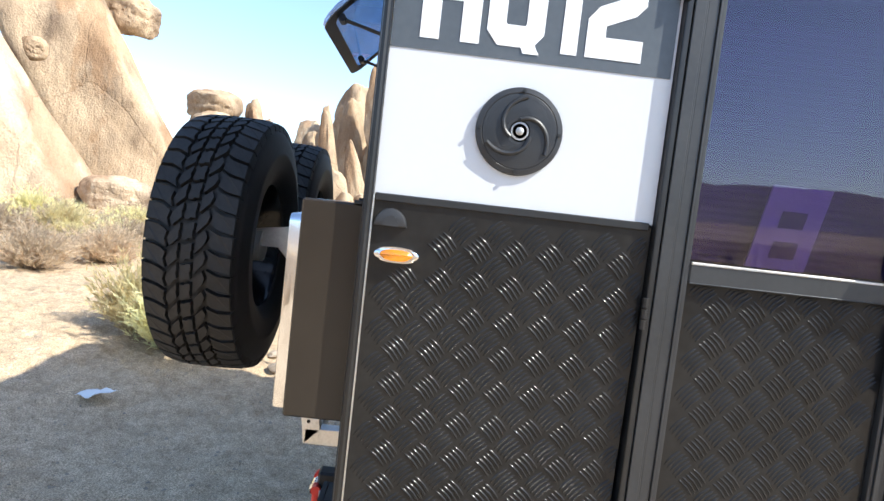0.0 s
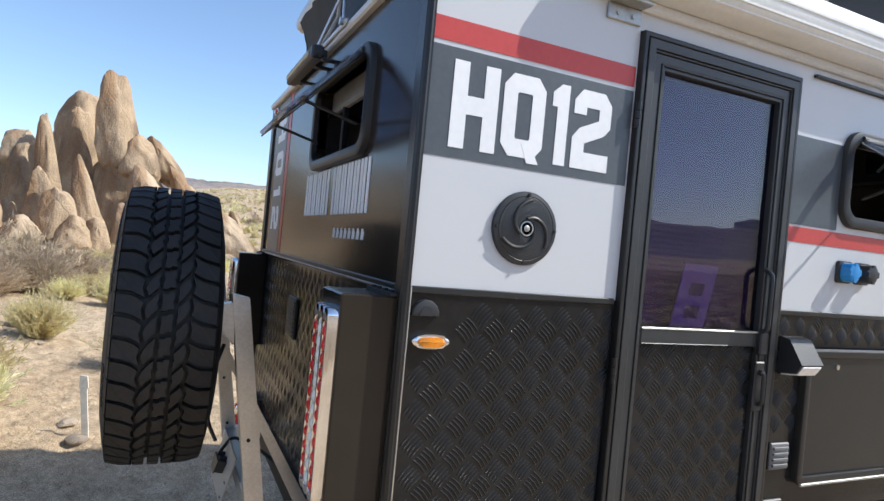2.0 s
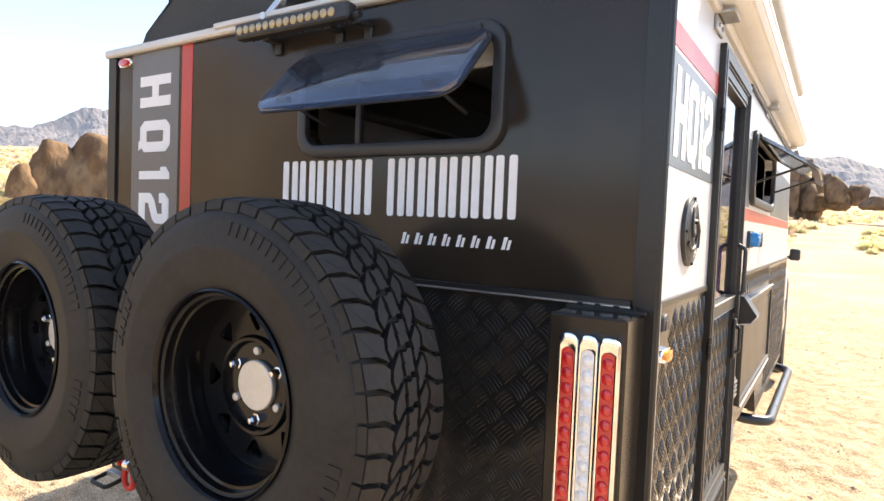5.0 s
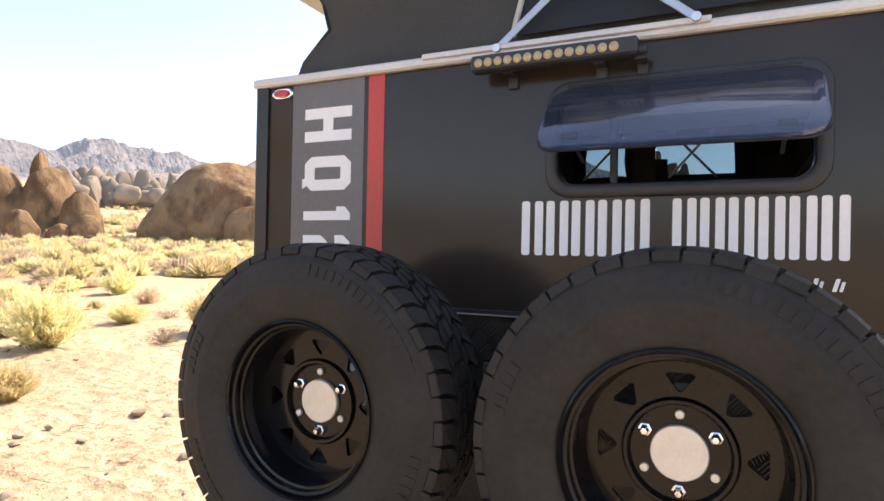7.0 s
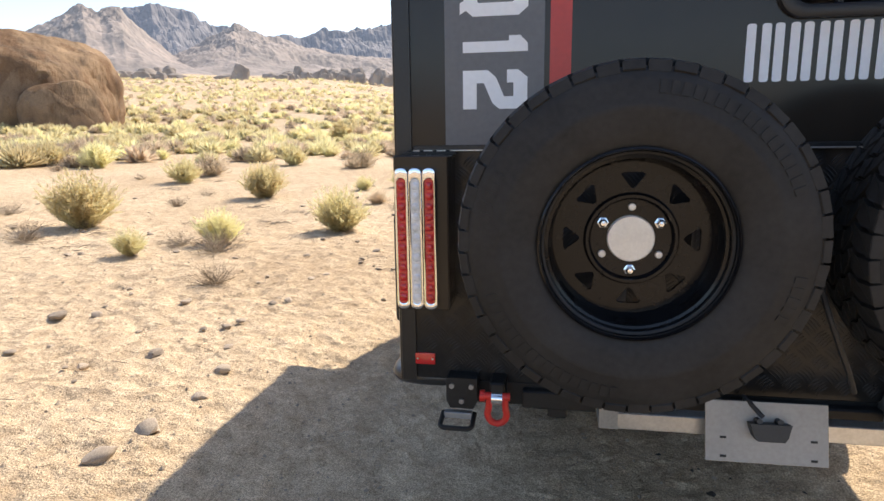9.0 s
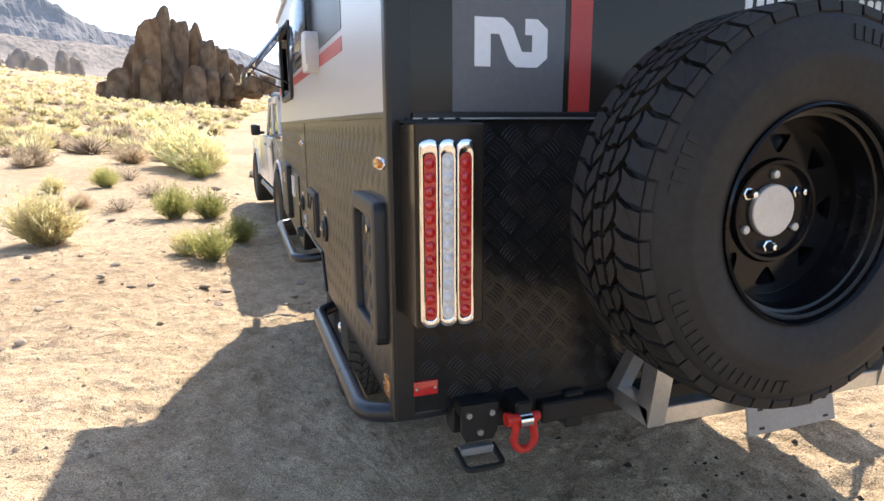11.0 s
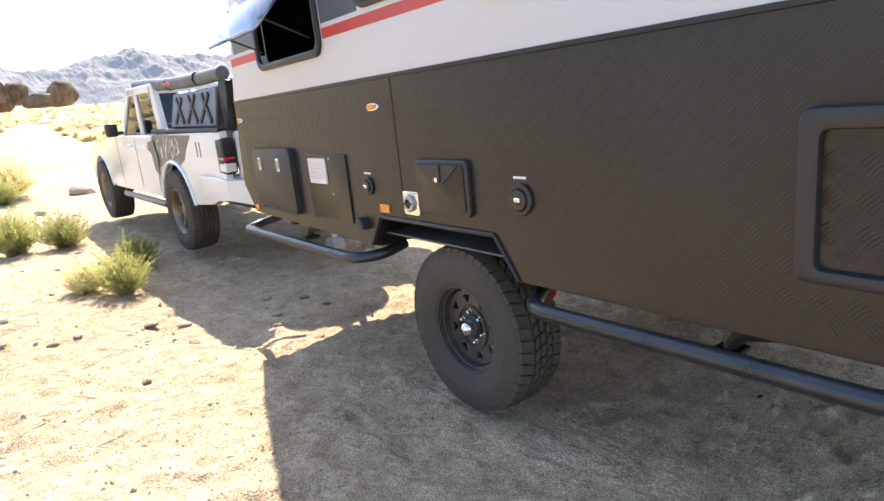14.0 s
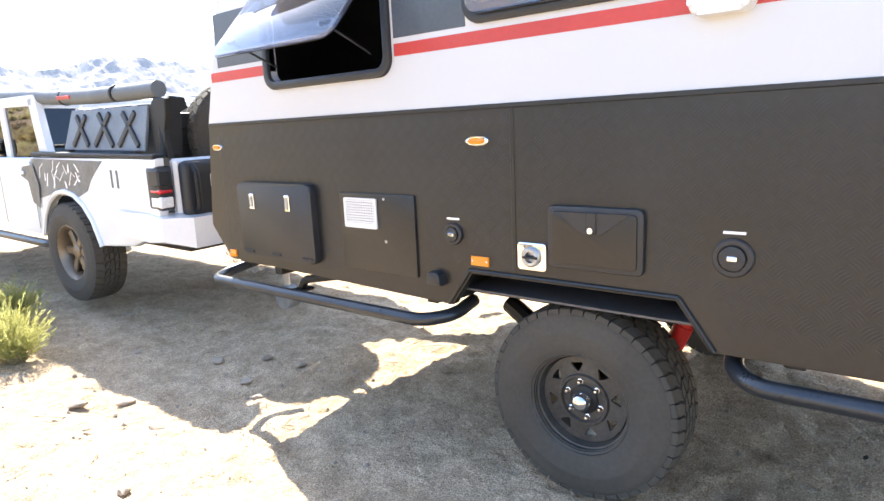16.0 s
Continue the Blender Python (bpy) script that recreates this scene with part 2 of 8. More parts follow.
M = {
    "white": material("white_gelcoat", (0.575, 0.585, 0.60), 0.28, 0, 0.003, 1.2, 40, 0.0, 0.0),
    "black_gloss": material("glossy_black_panel", (0.027, 0.0215, 0.0165), 0.17, 0, 0.15, 2.2, 4, 0.10, 0.05, spec=0.33),
    "grey_vinyl": material("dark_grey_vinyl", (0.075, 0.085, 0.095), 0.35, 0, 0.08, 3, 60, 0.01),
    "grey_vinyl_mid": material("mid_grey_vinyl", (0.13, 0.13, 0.135), 0.35, 0, 0.08, 3, 60, 0.01),
    "red_vinyl": material("red_vinyl", (0.5, 0.05, 0.04), 0.35, 0, 0.06, 3, 60, 0.01),
    "white_vinyl": material("white_vinyl", (0.82, 0.83, 0.84), 0.4, 0, 0.03, 5, 60, 0.01),
    "checker": material("black_checker_plate", (0.016, 0.016, 0.016), 0.17, 0.0, 0.2, 3.0, 45, 0.012, 0.05, spec=0.32),
    "checker_side": material("black_powder_coat_plate", (0.0155, 0.015, 0.0145), 0.33, 0.0, 0.18, 2.5, 45, 0.03, 0.08, spec=0.5),
    "trim": material("black_anodised_trim", (0.022, 0.022, 0.022), 0.34, 0.2, 0.12, 6, 90, 0.02),
    "door_frame": material("charcoal_door_frame", (0.036, 0.037, 0.038), 0.4, 0.1, 0.1, 6, 90, 0.02),
    "alu": material("brushed_aluminium", (0.62, 0.61, 0.59), 0.38, 0.9, 0.1, 9, 120, 0.03, 0.12),
    "rail": material("pale_rail", (0.62, 0.61, 0.59), 0.4, 0.2, 0.06, 6, 90, 0.02),
    "chrome": material("chrome", (0.85, 0.85, 0.86), 0.1, 1.0, 0.03, 6, 90, 0.0, 0.04),
    "plate": material("bare_grey_plate", (0.36, 0.345, 0.32), 0.5, 0.2, 0.08, 6, 90, 0.02),
    "rubber": material("tyre_rubber", (0.017, 0.0155, 0.014), 0.62, 0, 0.25, 8, 70, 0.12, 0.1, tint=(0.021, 0.0195, 0.018), spec=0.35),
    "dusty_rubber": material("dusty_tyre_rubber", (0.0783, 0.0716, 0.0594), 0.85, 0, 0.12, 3, 60, 0.08, 0.1, tint=(0.078, 0.070, 0.058), spec=0.25),
    "rim": material("black_steel_rim", (0.007, 0.007, 0.008), 0.14, 0.0, 0.15, 9, 60, 0.01, 0.05, spec=0.28),
    "dusty_rim": material("dusty_steel_rim", (0.0438, 0.0413, 0.0375), 0.45, 0.0, 0.25, 9, 60, 0.03, 0.1, tint=(0.06, 0.055, 0.048)),
    "hub": material("machined_hub_cap", (0.68, 0.67, 0.64), 0.42, 0.5, 0.06, 12, 140, 0.02),
    "plastic": material("black_plastic", (0.022, 0.023, 0.025), 0.42, 0, 0.15, 8, 140, 0.06),
    "hatch": material("dark_grey_plastic_hatch", (0.024, 0.0245, 0.026), 0.45, 0, 0.12, 8, 160, 0.06),
    "canvas": material("dark_canvas", (0.05, 0.05, 0.046), 0.9, 0, 0.18, 2.5, 160, 0.25),
    "mesh_window": material("black_mesh_window", (0.012, 0.012, 0.013), 0.6, 0, 0.2, 3, 200, 0.1),
    "binding": material("pale_tent_binding", (0.5, 0.48, 0.43), 0.8, 0, 0.08, 9, 120, 0.08),
    "steel_strut": material("zinc_strut", (0.6, 0.62, 0.64), 0.35, 0.85, 0.06, 9, 120, 0.02),
    "amber": material("amber_lens", (0.75, 0.25, 0.01), 0.18, 0, 0.08, 40, 200, 0.05, coat=0.6),
    "red_lens": material("red_lens", (0.6, 0.018, 0.02), 0.16, 0, 0.1, 40, 200, 0.05, coat=0.7),
    "clear_lens": material("clear_lens", (0.86, 0.86, 0.84), 0.12, 0.0, 0.1, 60, 200, 0.05, coat=0.7),
    "shackle": material("red_painted_shackle", (0.6, 0.03, 0.022), 0.35, 0, 0.1, 20, 120, 0.04),
    "chassis": material("black_chassis_steel", (0.014, 0.014, 0.014), 0.5, 0.2, 0.25, 7, 70, 0.06),
    "galv": material("galvanised_steel", (0.42, 0.42, 0.41), 0.45, 0.8, 0.15, 14, 80, 0.04),
    "vent_grey": material("weathered_grey_plastic", (0.15, 0.15, 0.15), 0.5, 0.0, 0.12, 14, 80, 0.03),
    "bar": material("powder_coated_bar", (0.05, 0.055, 0.062), 0.3, 0.6, 0.1, 8, 120, 0.03),
    "white_plastic": material("white_plastic", (0.72, 0.72, 0.7), 0.35, 0, 0.04, 9, 90, 0.01),
    "blue_plastic": material("blue_plastic", (0.02, 0.22, 0.55), 0.35, 0, 0.06, 9, 90, 0.02),
    "blind": material("purple_pleated_blind", (0.11, 0.052, 0.21), 0.7, 0, 0.1, 3, 60, 0.02),
    "notice": material("pale_lilac_notice", (0.55, 0.40, 0.74), 0.6, 0, 0.06, 9, 60, 0.0),
    "dark_interior": material("dark_interior", (0.11, 0.10, 0.095), 0.6, 0, 0.15, 4, 60, 0.01),
    "sand": sand(),
    "granite": granite("tan_granite", (0.40, 0.29, 0.185), (0.56, 0.425, 0.285)),
    "granite_pale": granite("pale_granite", (0.46, 0.35, 0.24), (0.6, 0.48, 0.34), (0.16, 0.11, 0.08)),
    "granite_brown": granite("brown_granite", (0.19, 0.12, 0.07), (0.34, 0.225, 0.13), (0.045, 0.033, 0.026)),
    "granite_dark": granite("dark_granite", (0.17, 0.115, 0.075), (0.31, 0.215, 0.14), (0.05, 0.038, 0.03)),
    # the next four carry air haze as a faint bluish glow
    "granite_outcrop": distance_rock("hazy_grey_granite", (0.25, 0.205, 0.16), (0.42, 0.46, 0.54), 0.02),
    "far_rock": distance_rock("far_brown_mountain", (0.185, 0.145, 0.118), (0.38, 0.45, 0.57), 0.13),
    "farther_rock": distance_rock("far_haze_blue_mountain", (0.12, 0.105, 0.10), (0.33, 0.43, 0.62), 0.17),
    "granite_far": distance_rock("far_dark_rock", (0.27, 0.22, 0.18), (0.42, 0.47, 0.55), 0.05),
    "led": material("amber_tinted_led", (0.42, 0.34, 0.2), 0.25, 0.2, 0.1, 60, 200, 0.05, coat=0.5),
    "debris": material("dark_bark_crumb", (0.03, 0.024, 0.018), 0.9, 0, 0.3, 20, 90, 0.2),
    "straw": leaf("dry_yellow_brush", (0.82, 0.58, 0.29), (0.92, 0.72, 0.42)),
    "sage": leaf("grey_green_brush", (0.45, 0.355, 0.25), (0.60, 0.485, 0.345)),
    "green_brush": leaf("green_brush", (0.26, 0.29, 0.09), (0.48, 0.46, 0.18), 0.2),
    "straw_far": leaf("pale_yellow_brush", (0.76, 0.545, 0.30), (0.88, 0.68, 0.42), 0, 0.4),
    "sage_far": leaf("pale_grey_brush", (0.44, 0.345, 0.25), (0.57, 0.46, 0.34), 0, 0.4),
    "twig": material("grey_twig", (0.33, 0.26, 0.185), 0.9, 0, 0.25, 5, 40, 0),
    "stone": material("loose_stone", (0.36, 0.29, 0.22), 0.9, 0, 0.3, 9, 60, 0.3, per_object=0.3),
    "paper": material("white_paper", (0.8, 0.8, 0.8), 0.7, 0, 0.03, 9, 60, 0.05),
    "wood": material("pale_wood_stake", (0.74, 0.67, 0.55), 0.7, 0, 0.12, 12, 80, 0.1),
    "truck_white": material("white_car_paint", (0.78, 0.79, 0.8), 0.22, 0, 0.02, 2, 40, 0.0, 0.05, coat=0.6),
    "truck_grey": material("grey_graphic_vinyl", (0.12, 0.13, 0.14), 0.35, 0, 0.25, 9, 40, 0.0),
    "bronze": material("bronze_alloy", (0.22, 0.17, 0.12), 0.4, 0.7, 0.1, 9, 70, 0.02),
    "bag": material("grey_canvas_bag", (0.13, 0.14, 0.145), 0.6, 0, 0.15, 5, 90, 0.2),
    "rack_panel": material("blue_grey_panel", (0.16, 0.19, 0.225), 0.5, 0.2, 0.12, 6, 70, 0.03),
}
M["door_glass"] = glass("purple_tinted_glass", (0.78, 0.72, 0.95), 0.015, 0.66, 1.75)
M["pane"] = dusty_sky_glass("smoked_acrylic", (0.62, 0.72, 0.88), 0.02, 0.85, 2.1)
M["vinyl"] = glass("clear_vinyl_window", (0.62, 0.78, 0.86), 0.06, 0.5)
M["truck_glass"] = glass("tinted_car_glass", (0.2, 0.24, 0.26), 0.01, 0.45)

# ---------------------------------------------------------------- mesh tools
def along(y):
    """Where a mark on the door side's layout tape lies: the tape runs four per cent long up to the axle."""
    return y - 0.0415 * max(0.0, min(y, 1.9)) * min(1.0, max(0.0, (3.85 - y) / 1.95))


def part(name, bm, mat, parent=None, label="", smooth=False):
    """Links a bmesh as one mesh object under a thing or a part; what sits on the door side goes by its tape."""
    if parent and bm.verts and min(v.co.x for v in bm.verts) > 0.7 and (parent.name == "caravan" or parent.parent):
        for v in bm.verts:
            v.co.y = along(v.co.y)
    bmesh.ops.recalc_face_normals(bm, faces=bm.faces)
    me = bpy.data.meshes.new(name)
    bm.to_mesh(me)
    bm.free()
    me.materials.append(M[mat] if isinstance(mat, str) else mat)
    if smooth:
        me.shade_smooth()
        me.set_sharp_from_angle(angle=radians(35))
    ob = new(name, me)
    if parent:
        ob.parent = parent
    if label:
        ob["label"] = label
    return ob


def thing(name, label, category, group="", kind=""):
    return tagged(new(name), label, category, group, kind)


def BM():
    return bmesh.new()


def box(bm, x0, x1, y0, y1, z0, z1, bevel=0.0, turn=None, seg=1):
    """A box between six planes, its edges rounded, turned by a matrix."""
    t = BM() if bevel or turn else bm
    vs = [t.verts.new((x, y, z)) for z in (z0, z1) for y in (y0, y1) for x in (x0, x1)]
    for f in ((0, 2, 3, 1), (4, 5, 7, 6), (0, 1, 5, 4), (2, 6, 7, 3), (0, 4, 6, 2), (1, 3, 7, 5)):
        t.faces.new([vs[i] for i in f])
    if bevel:
        bmesh.ops.bevel(t, geom=t.edges[:], offset=bevel, segments=seg, affect="EDGES", profile=0.5)
    if t is not bm:
        if turn:
            bmesh.ops.transform(t, matrix=turn, verts=t.verts)
        merge(bm, t)


def merge(bm, t):
    me = bpy.data.meshes.new("t")
    t.to_mesh(me)
    t.free()
    bm.from_mesh(me)
    bpy.data.meshes.remove(me)


def put(axis, a, u, v):
    """A point with coordinate a along the axis and u, v on the two others in order."""
    return {"x": (a, u, v), "y": (u, a, v), "z": (u, v, a)}[axis]


def prism(bm, pts, axis, a, b, bevel=0.0, seg=2):
    """A polygon in the two other axes, pulled from a to b along an axis; bevel rounds the edges at b."""
    t = BM()
    low = [t.verts.new(put(axis, a, u, v)) for u, v in pts]
    high = [t.verts.new(put(axis, b, u, v)) for u, v in pts]
    t.faces.new(low)
    top = t.faces.new(high[::-1])
    k = len(pts)
    for i in range(k):
        t.faces.new((low[i], high[i], high[(i + 1) % k], low[(i + 1) % k]))
    if bevel:
        bmesh.ops.bevel(t, geom=list(top.edges), offset=bevel, segments=seg, affect="EDGES", profile=0.5)
    merge(bm, t)


def rrect(u0, u1, v0, v1, r, n=5):
    """The outline of a rectangle with round corners."""
    pts = []
    for cu, cv, a0 in ((u1 - r, v1 - r, 0), (u0 + r, v1 - r, 90), (u0 + r, v0 + r, 180), (u1 - r, v0 + r, 270)):
        for i in range(n + 1):
            a = radians(a0 + 90 * i / n)
            pts.append((cu + r * math.cos(a), cv + r * math.sin(a)))
    return pts


def ring(bm, outer, inner, axis, a, b, bevel=0.0):
    """A frame between two outlines with the same number of points, from a to b along an axis."""
    t = BM()
    k = len(outer)
    lo = [t.verts.new(put(axis, a, *p)) for p in outer]
    li = [t.verts.new(put(axis, a, *p)) for p in inner]
    ho = [t.verts.new(put(axis, b, *p)) for p in outer]
    hi = [t.verts.new(put(axis, b, *p)) for p in inner]
    edge = []
    for i in range(k):
        j = (i + 1) % k
        t.faces.new((lo[i], lo[j], li[j], li[i]))
        t.faces.new((ho[i], hi[i], hi[j], ho[j]))
        t.faces.new((lo[i], ho[i], ho[j], lo[j]))
        t.faces.new((li[i], li[j], hi[j], hi[i]))
        edge += [t.edges.get((ho[i], ho[j])), t.edges.get((hi[i], hi[j]))]
    if bevel:
        bmesh.ops.bevel(t, geom=edge, offset=bevel, segments=2, affect="EDGES", profile=0.5)
    merge(bm, t)


def slab(bm, outline, holes, axis, a, b):
    """A wall with openings that go through it."""
    t = BM()
    edges = []
    for loop in (outline, *holes):
        vs = [t.verts.new(put(axis, a, *p)) for p in loop]
        edges += [t.edges.new((vs[i], vs[(i + 1) % len(vs)])) for i in range(len(vs))]
    bmesh.ops.triangle_fill(t, use_beauty=True, use_dissolve=True, edges=edges)
    made = bmesh.ops.extrude_face_region(t, geom=t.faces[:])
    step = Vector(put(axis, b - a, 0, 0))
    bmesh.ops.translate(t, vec=step, verts=[v for v in made["geom"] if isinstance(v, bmesh.types.BMVert)])
    merge(bm, t)


def rod(bm, a, b, r, seg=10, r2=None):
    """A straight round bar from a to b."""
    a, b = Vector(a), Vector(b)
    q = (b - a).to_track_quat("Z", "Y").to_matrix().to_4x4()
    bmesh.ops.create_cone(bm, cap_ends=True, segments=seg, radius1=r, radius2=r if r2 is None else r2, depth=(b - a).length,
                          matrix=Matrix.Translation((a + b) / 2) @ q)


def tube(bm, pts, r, seg=12, bend=0.06, n=6):
    """A bent tube along a line of points, with round corners."""
    pts = [Vector(p) for p in pts]
    line = [pts[0]]
    for p, c, q in zip(pts, pts[1:], pts[2:]):
        d = min(bend, (c - p).length * 0.45, (q - c).length * 0.45)
        s, e = c + (p - c).normalized() * d, c + (q - c).normalized() * d
        for i in range(n + 1):
            k = i / n
            line.append(s * (1 - k) ** 2 + c * 2 * k * (1 - k) + e * k * k)
    line.append(pts[-1])
    t = BM()
    loops, side = [], None
    for i, p in enumerate(line):
        way = (line[min(i + 1, len(line) - 1)] - line[max(i - 1, 0)]).normalized()
        side = (side - way * side.dot(way)).normalized() if side else way.orthogonal().normalized()
        up = way.cross(side)
        loops.append([t.verts.new(p + r * (math.cos(2 * math.pi * j / seg) * side + math.sin(2 * math.pi * j / seg) * up)) for j in range(seg)])
    for u, v in zip(loops, loops[1:]):
        for j in range(seg):
            t.faces.new((u[j], u[(j + 1) % seg], v[(j + 1) % seg], v[j]))
    t.faces.new(loops[0])
    t.faces.new(loops[-1][::-1])
    merge(bm, t)


def lathe(bm, profile, seg=48, m=None, closed=False):
    """A profile of (radius, height) turned about the z axis, then moved by m."""
    t = BM()
    rows = [[t.verts.new((r * math.cos(2 * math.pi * j / seg), r * math.sin(2 * math.pi * j / seg), h)) for j in range(seg)] for r, h in profile]
    pairs = list(zip(rows, rows[1:])) + ([(rows[-1], rows[0])] if closed else [])
    for u, v in pairs:
        for j in range(seg):
            t.faces.new((u[j], u[(j + 1) % seg], v[(j + 1) % seg], v[j]))
    if not closed:
        for row, r in ((rows[0], profile[0][0]), (rows[-1], profile[-1][0])):
            if r > 1e-5:
                t.faces.new(row)
    bmesh.ops.remove_doubles(t, verts=t.verts, dist=1e-6)
    if m:
        bmesh.ops.transform(t, matrix=m, verts=t.verts)
    merge(bm, t)


def smooth_step(a, b, x):
    k = np.clip((x - a) / (b - a), 0, 1)
    return k * k * (3 - 2 * k)


def value_noise(x, y, seed=0):
    """Smooth noise on arrays, from 0 to 1."""
    xi, yi = np.floor(x).astype(np.int64), np.floor(y).astype(np.int64)
    xf, yf = x - xi, y - yi
    u, v = xf * xf * (3 - 2 * xf), yf * yf * (3 - 2 * yf)

    def at(i, j):
        k = (i * 374761393 + j * 668265263 + seed * 1442695041) & 0x7FFFFFFF
        k = ((k ^ (k >> 13)) * 1274126177) & 0x7FFFFFFF
        return ((k ^ (k >> 16)) & 0xFFFF) / 65535.0

    return (at(xi, yi) * (1 - u) + at(xi + 1, yi) * u) * (1 - v) + (at(xi, yi + 1) * (1 - u) + at(xi + 1, yi + 1) * u) * v


def fractal(x, y, octaves=4, seed=0):
    total, amp = 0, 0.5
    for k in range(octaves):
        total, x, y, amp = total + amp * value_noise(x, y, seed + k), x * 2.03 + 11.7, y * 2.03 + 5.3, amp / 2
    return total

# ---------------------------------------------------------------- ground
AZ = [-180, -70, -30, 0, 20, 60, 85, 100, 125, 180]
NEAR = [0.0, 0.0, 0.016, 0.03, 0.045, 0.045, 0.012, 0.004, 0.0, 0.0]
FAR = [0.02, 0.02, 0.03, 0.05, 0.094, 0.094, 0.07, 0.02, 0.0, 0.02]


def height(x, y):
    """The lie of the land: level under the trailer, rising ahead and to its left."""
    x, y = np.asarray(x, float), np.asarray(y, float)
    dx, dy = x + 0.6, y - 1.6
    d, az = np.hypot(dx, dy), np.degrees(np.arctan2(-dx, dy))
    near, far = np.interp(az, AZ, NEAR), np.interp(az, AZ, FAR)
    h = near * np.clip(d - 3.0, 0, 42) + far * np.clip(d - 45, 0, 700)
    h += 0.11 * smooth_step(1.1, 2.6, -x) * smooth_step(-14, -5, y) * smooth_step(9, 4, y)
    h += 0.03 * smooth_step(-0.4, 0.8, y) * smooth_step(6.5, 4.0, d)
    h += 0.2 * smooth_step(-0.6, -3.2, y) * smooth_step(-14, -6, y) * smooth_step(1.5, -0.5, x) * smooth_step(-12, -5, x)
    h += (fractal(x * 0.12, y * 0.12, 3, 3) - 0.44) * 0.5 * smooth_step(9, 30, d)
    h += (fractal(x * 0.02, y * 0.02, 3, 9) - 0.44) * 5.0 * smooth_step(60, 250, d)
    return h


def sand_relief(x, y):
    """Footprints, ripples and crumbs in the sand."""
    d = np.hypot(x + 0.8, y - 0.8)
    fade = 1 - smooth_step(9, 26, d)
    a = fractal(x * 2.3, y * 2.3, 2, 21) - 0.38
    b = fractal(x * 9.0, y * 9.0, 3, 22) - 0.44
    c = np.clip(fractal(x * 26.0, y * 26.0, 2, 23) - 0.42, 0, 1)
    dents = -np.clip(value_noise(x * 5.3, y * 5.3, 31) - 0.62, 0, 1) * 0.05
    return fade * (a * 0.036 + b * 0.050 + c * 0.062 + dents * 1.5)


def build_ground():
    radii, r, step = [0.0], 0.25, 0.028
    while r < 2600:
        radii.append(r)
        step = 0.028 if r < 4.8 else step * 1.045
        r += step
    k = 820
    ang = np.arange(k) * 2 * np.pi / k
    rr = np.array(radii[1:])[:, None]
    x, y = -0.8 + rr * np.cos(ang), 0.6 + rr * np.sin(ang)
    z = height(x, y) + sand_relief(x, y)
    co = np.concatenate([[[-0.8, 0.6, 0.0]], np.stack([x, y, z], -1).reshape(-1, 3)])
    n = len(radii) - 1
    i, j = np.meshgrid(np.arange(n - 1), np.arange(k), indexing="ij")
    j2 = (j + 1) % k
    quads = np.stack([1 + i * k + j, 1 + (i + 1) * k + j, 1 + (i + 1) * k + j2, 1 + i * k + j2], -1).reshape(-1, 4)
    me = bpy.data.meshes.new("ground")
    me.from_pydata(co.tolist(), [], quads.tolist() + [(0, 1 + a, 1 + (a + 1) % k) for a in range(k)])
    me.shade_smooth()
    me.materials.append(M["sand"])
    return tagged(new("ground", me), "pale coarse granite sand with footprints and small ruts", "ground", kind="structure")


build_ground()

# ---------------------------------------------------------------- caravan: shell
caravan = thing("caravan", "off-road pop-top caravan with black checker-plate skirt and white upper walls", "caravan")
HALF, TOP, WAIST = 1.05, 2.25, 1.51
REAR_WINDOW = (0.034, 0.648, 1.870, 2.118)
LEFT_FRONT_WINDOW = (2.55, 3.29, 1.682, 2.075)
LEFT_MID_WINDOW = (1.47, 2.125, 1.822, 2.075)
RIGHT_WINDOW = (1.512, 2.37, 1.82, 2.052)
LEFT_LOW = [(0, 0.762), (1.302, 0.75), (1.405, 0.893), (2.168, 0.891), (2.267, 0.752), (3.80, 0.79), (3.95, 0.967), (3.87, WAIST - 0.004), (0, WAIST - 0.004)]
RIGHT_LOW = [(0, 0.762), (0.588, 0.752), (0.588, 0.575), (1.24, 0.575), (1.302, 0.75), (1.405, 0.893), (2.168, 0.891), (2.267, 0.752), (3.80, 0.79), (3.95, 0.967),
             (3.87, WAIST - 0.004), (0, WAIST - 0.004)]
HIGH = [(0, WAIST), (3.87, WAIST), (3.74, 1.9), (3.62, TOP), (0, TOP)]
DOOR_LOW = [(0.6, 0.6), (1.228, 0.6), (1.228, WAIST - 0.004), (0.6, WAIST - 0.004)]
NOSE = [(3.80, 0.79), (3.95, 0.967), (3.87, WAIST), (3.74, 1.9), (3.62, TOP)]


def window_hole(w, r=0.05):
    return rrect(*w, r, 4)


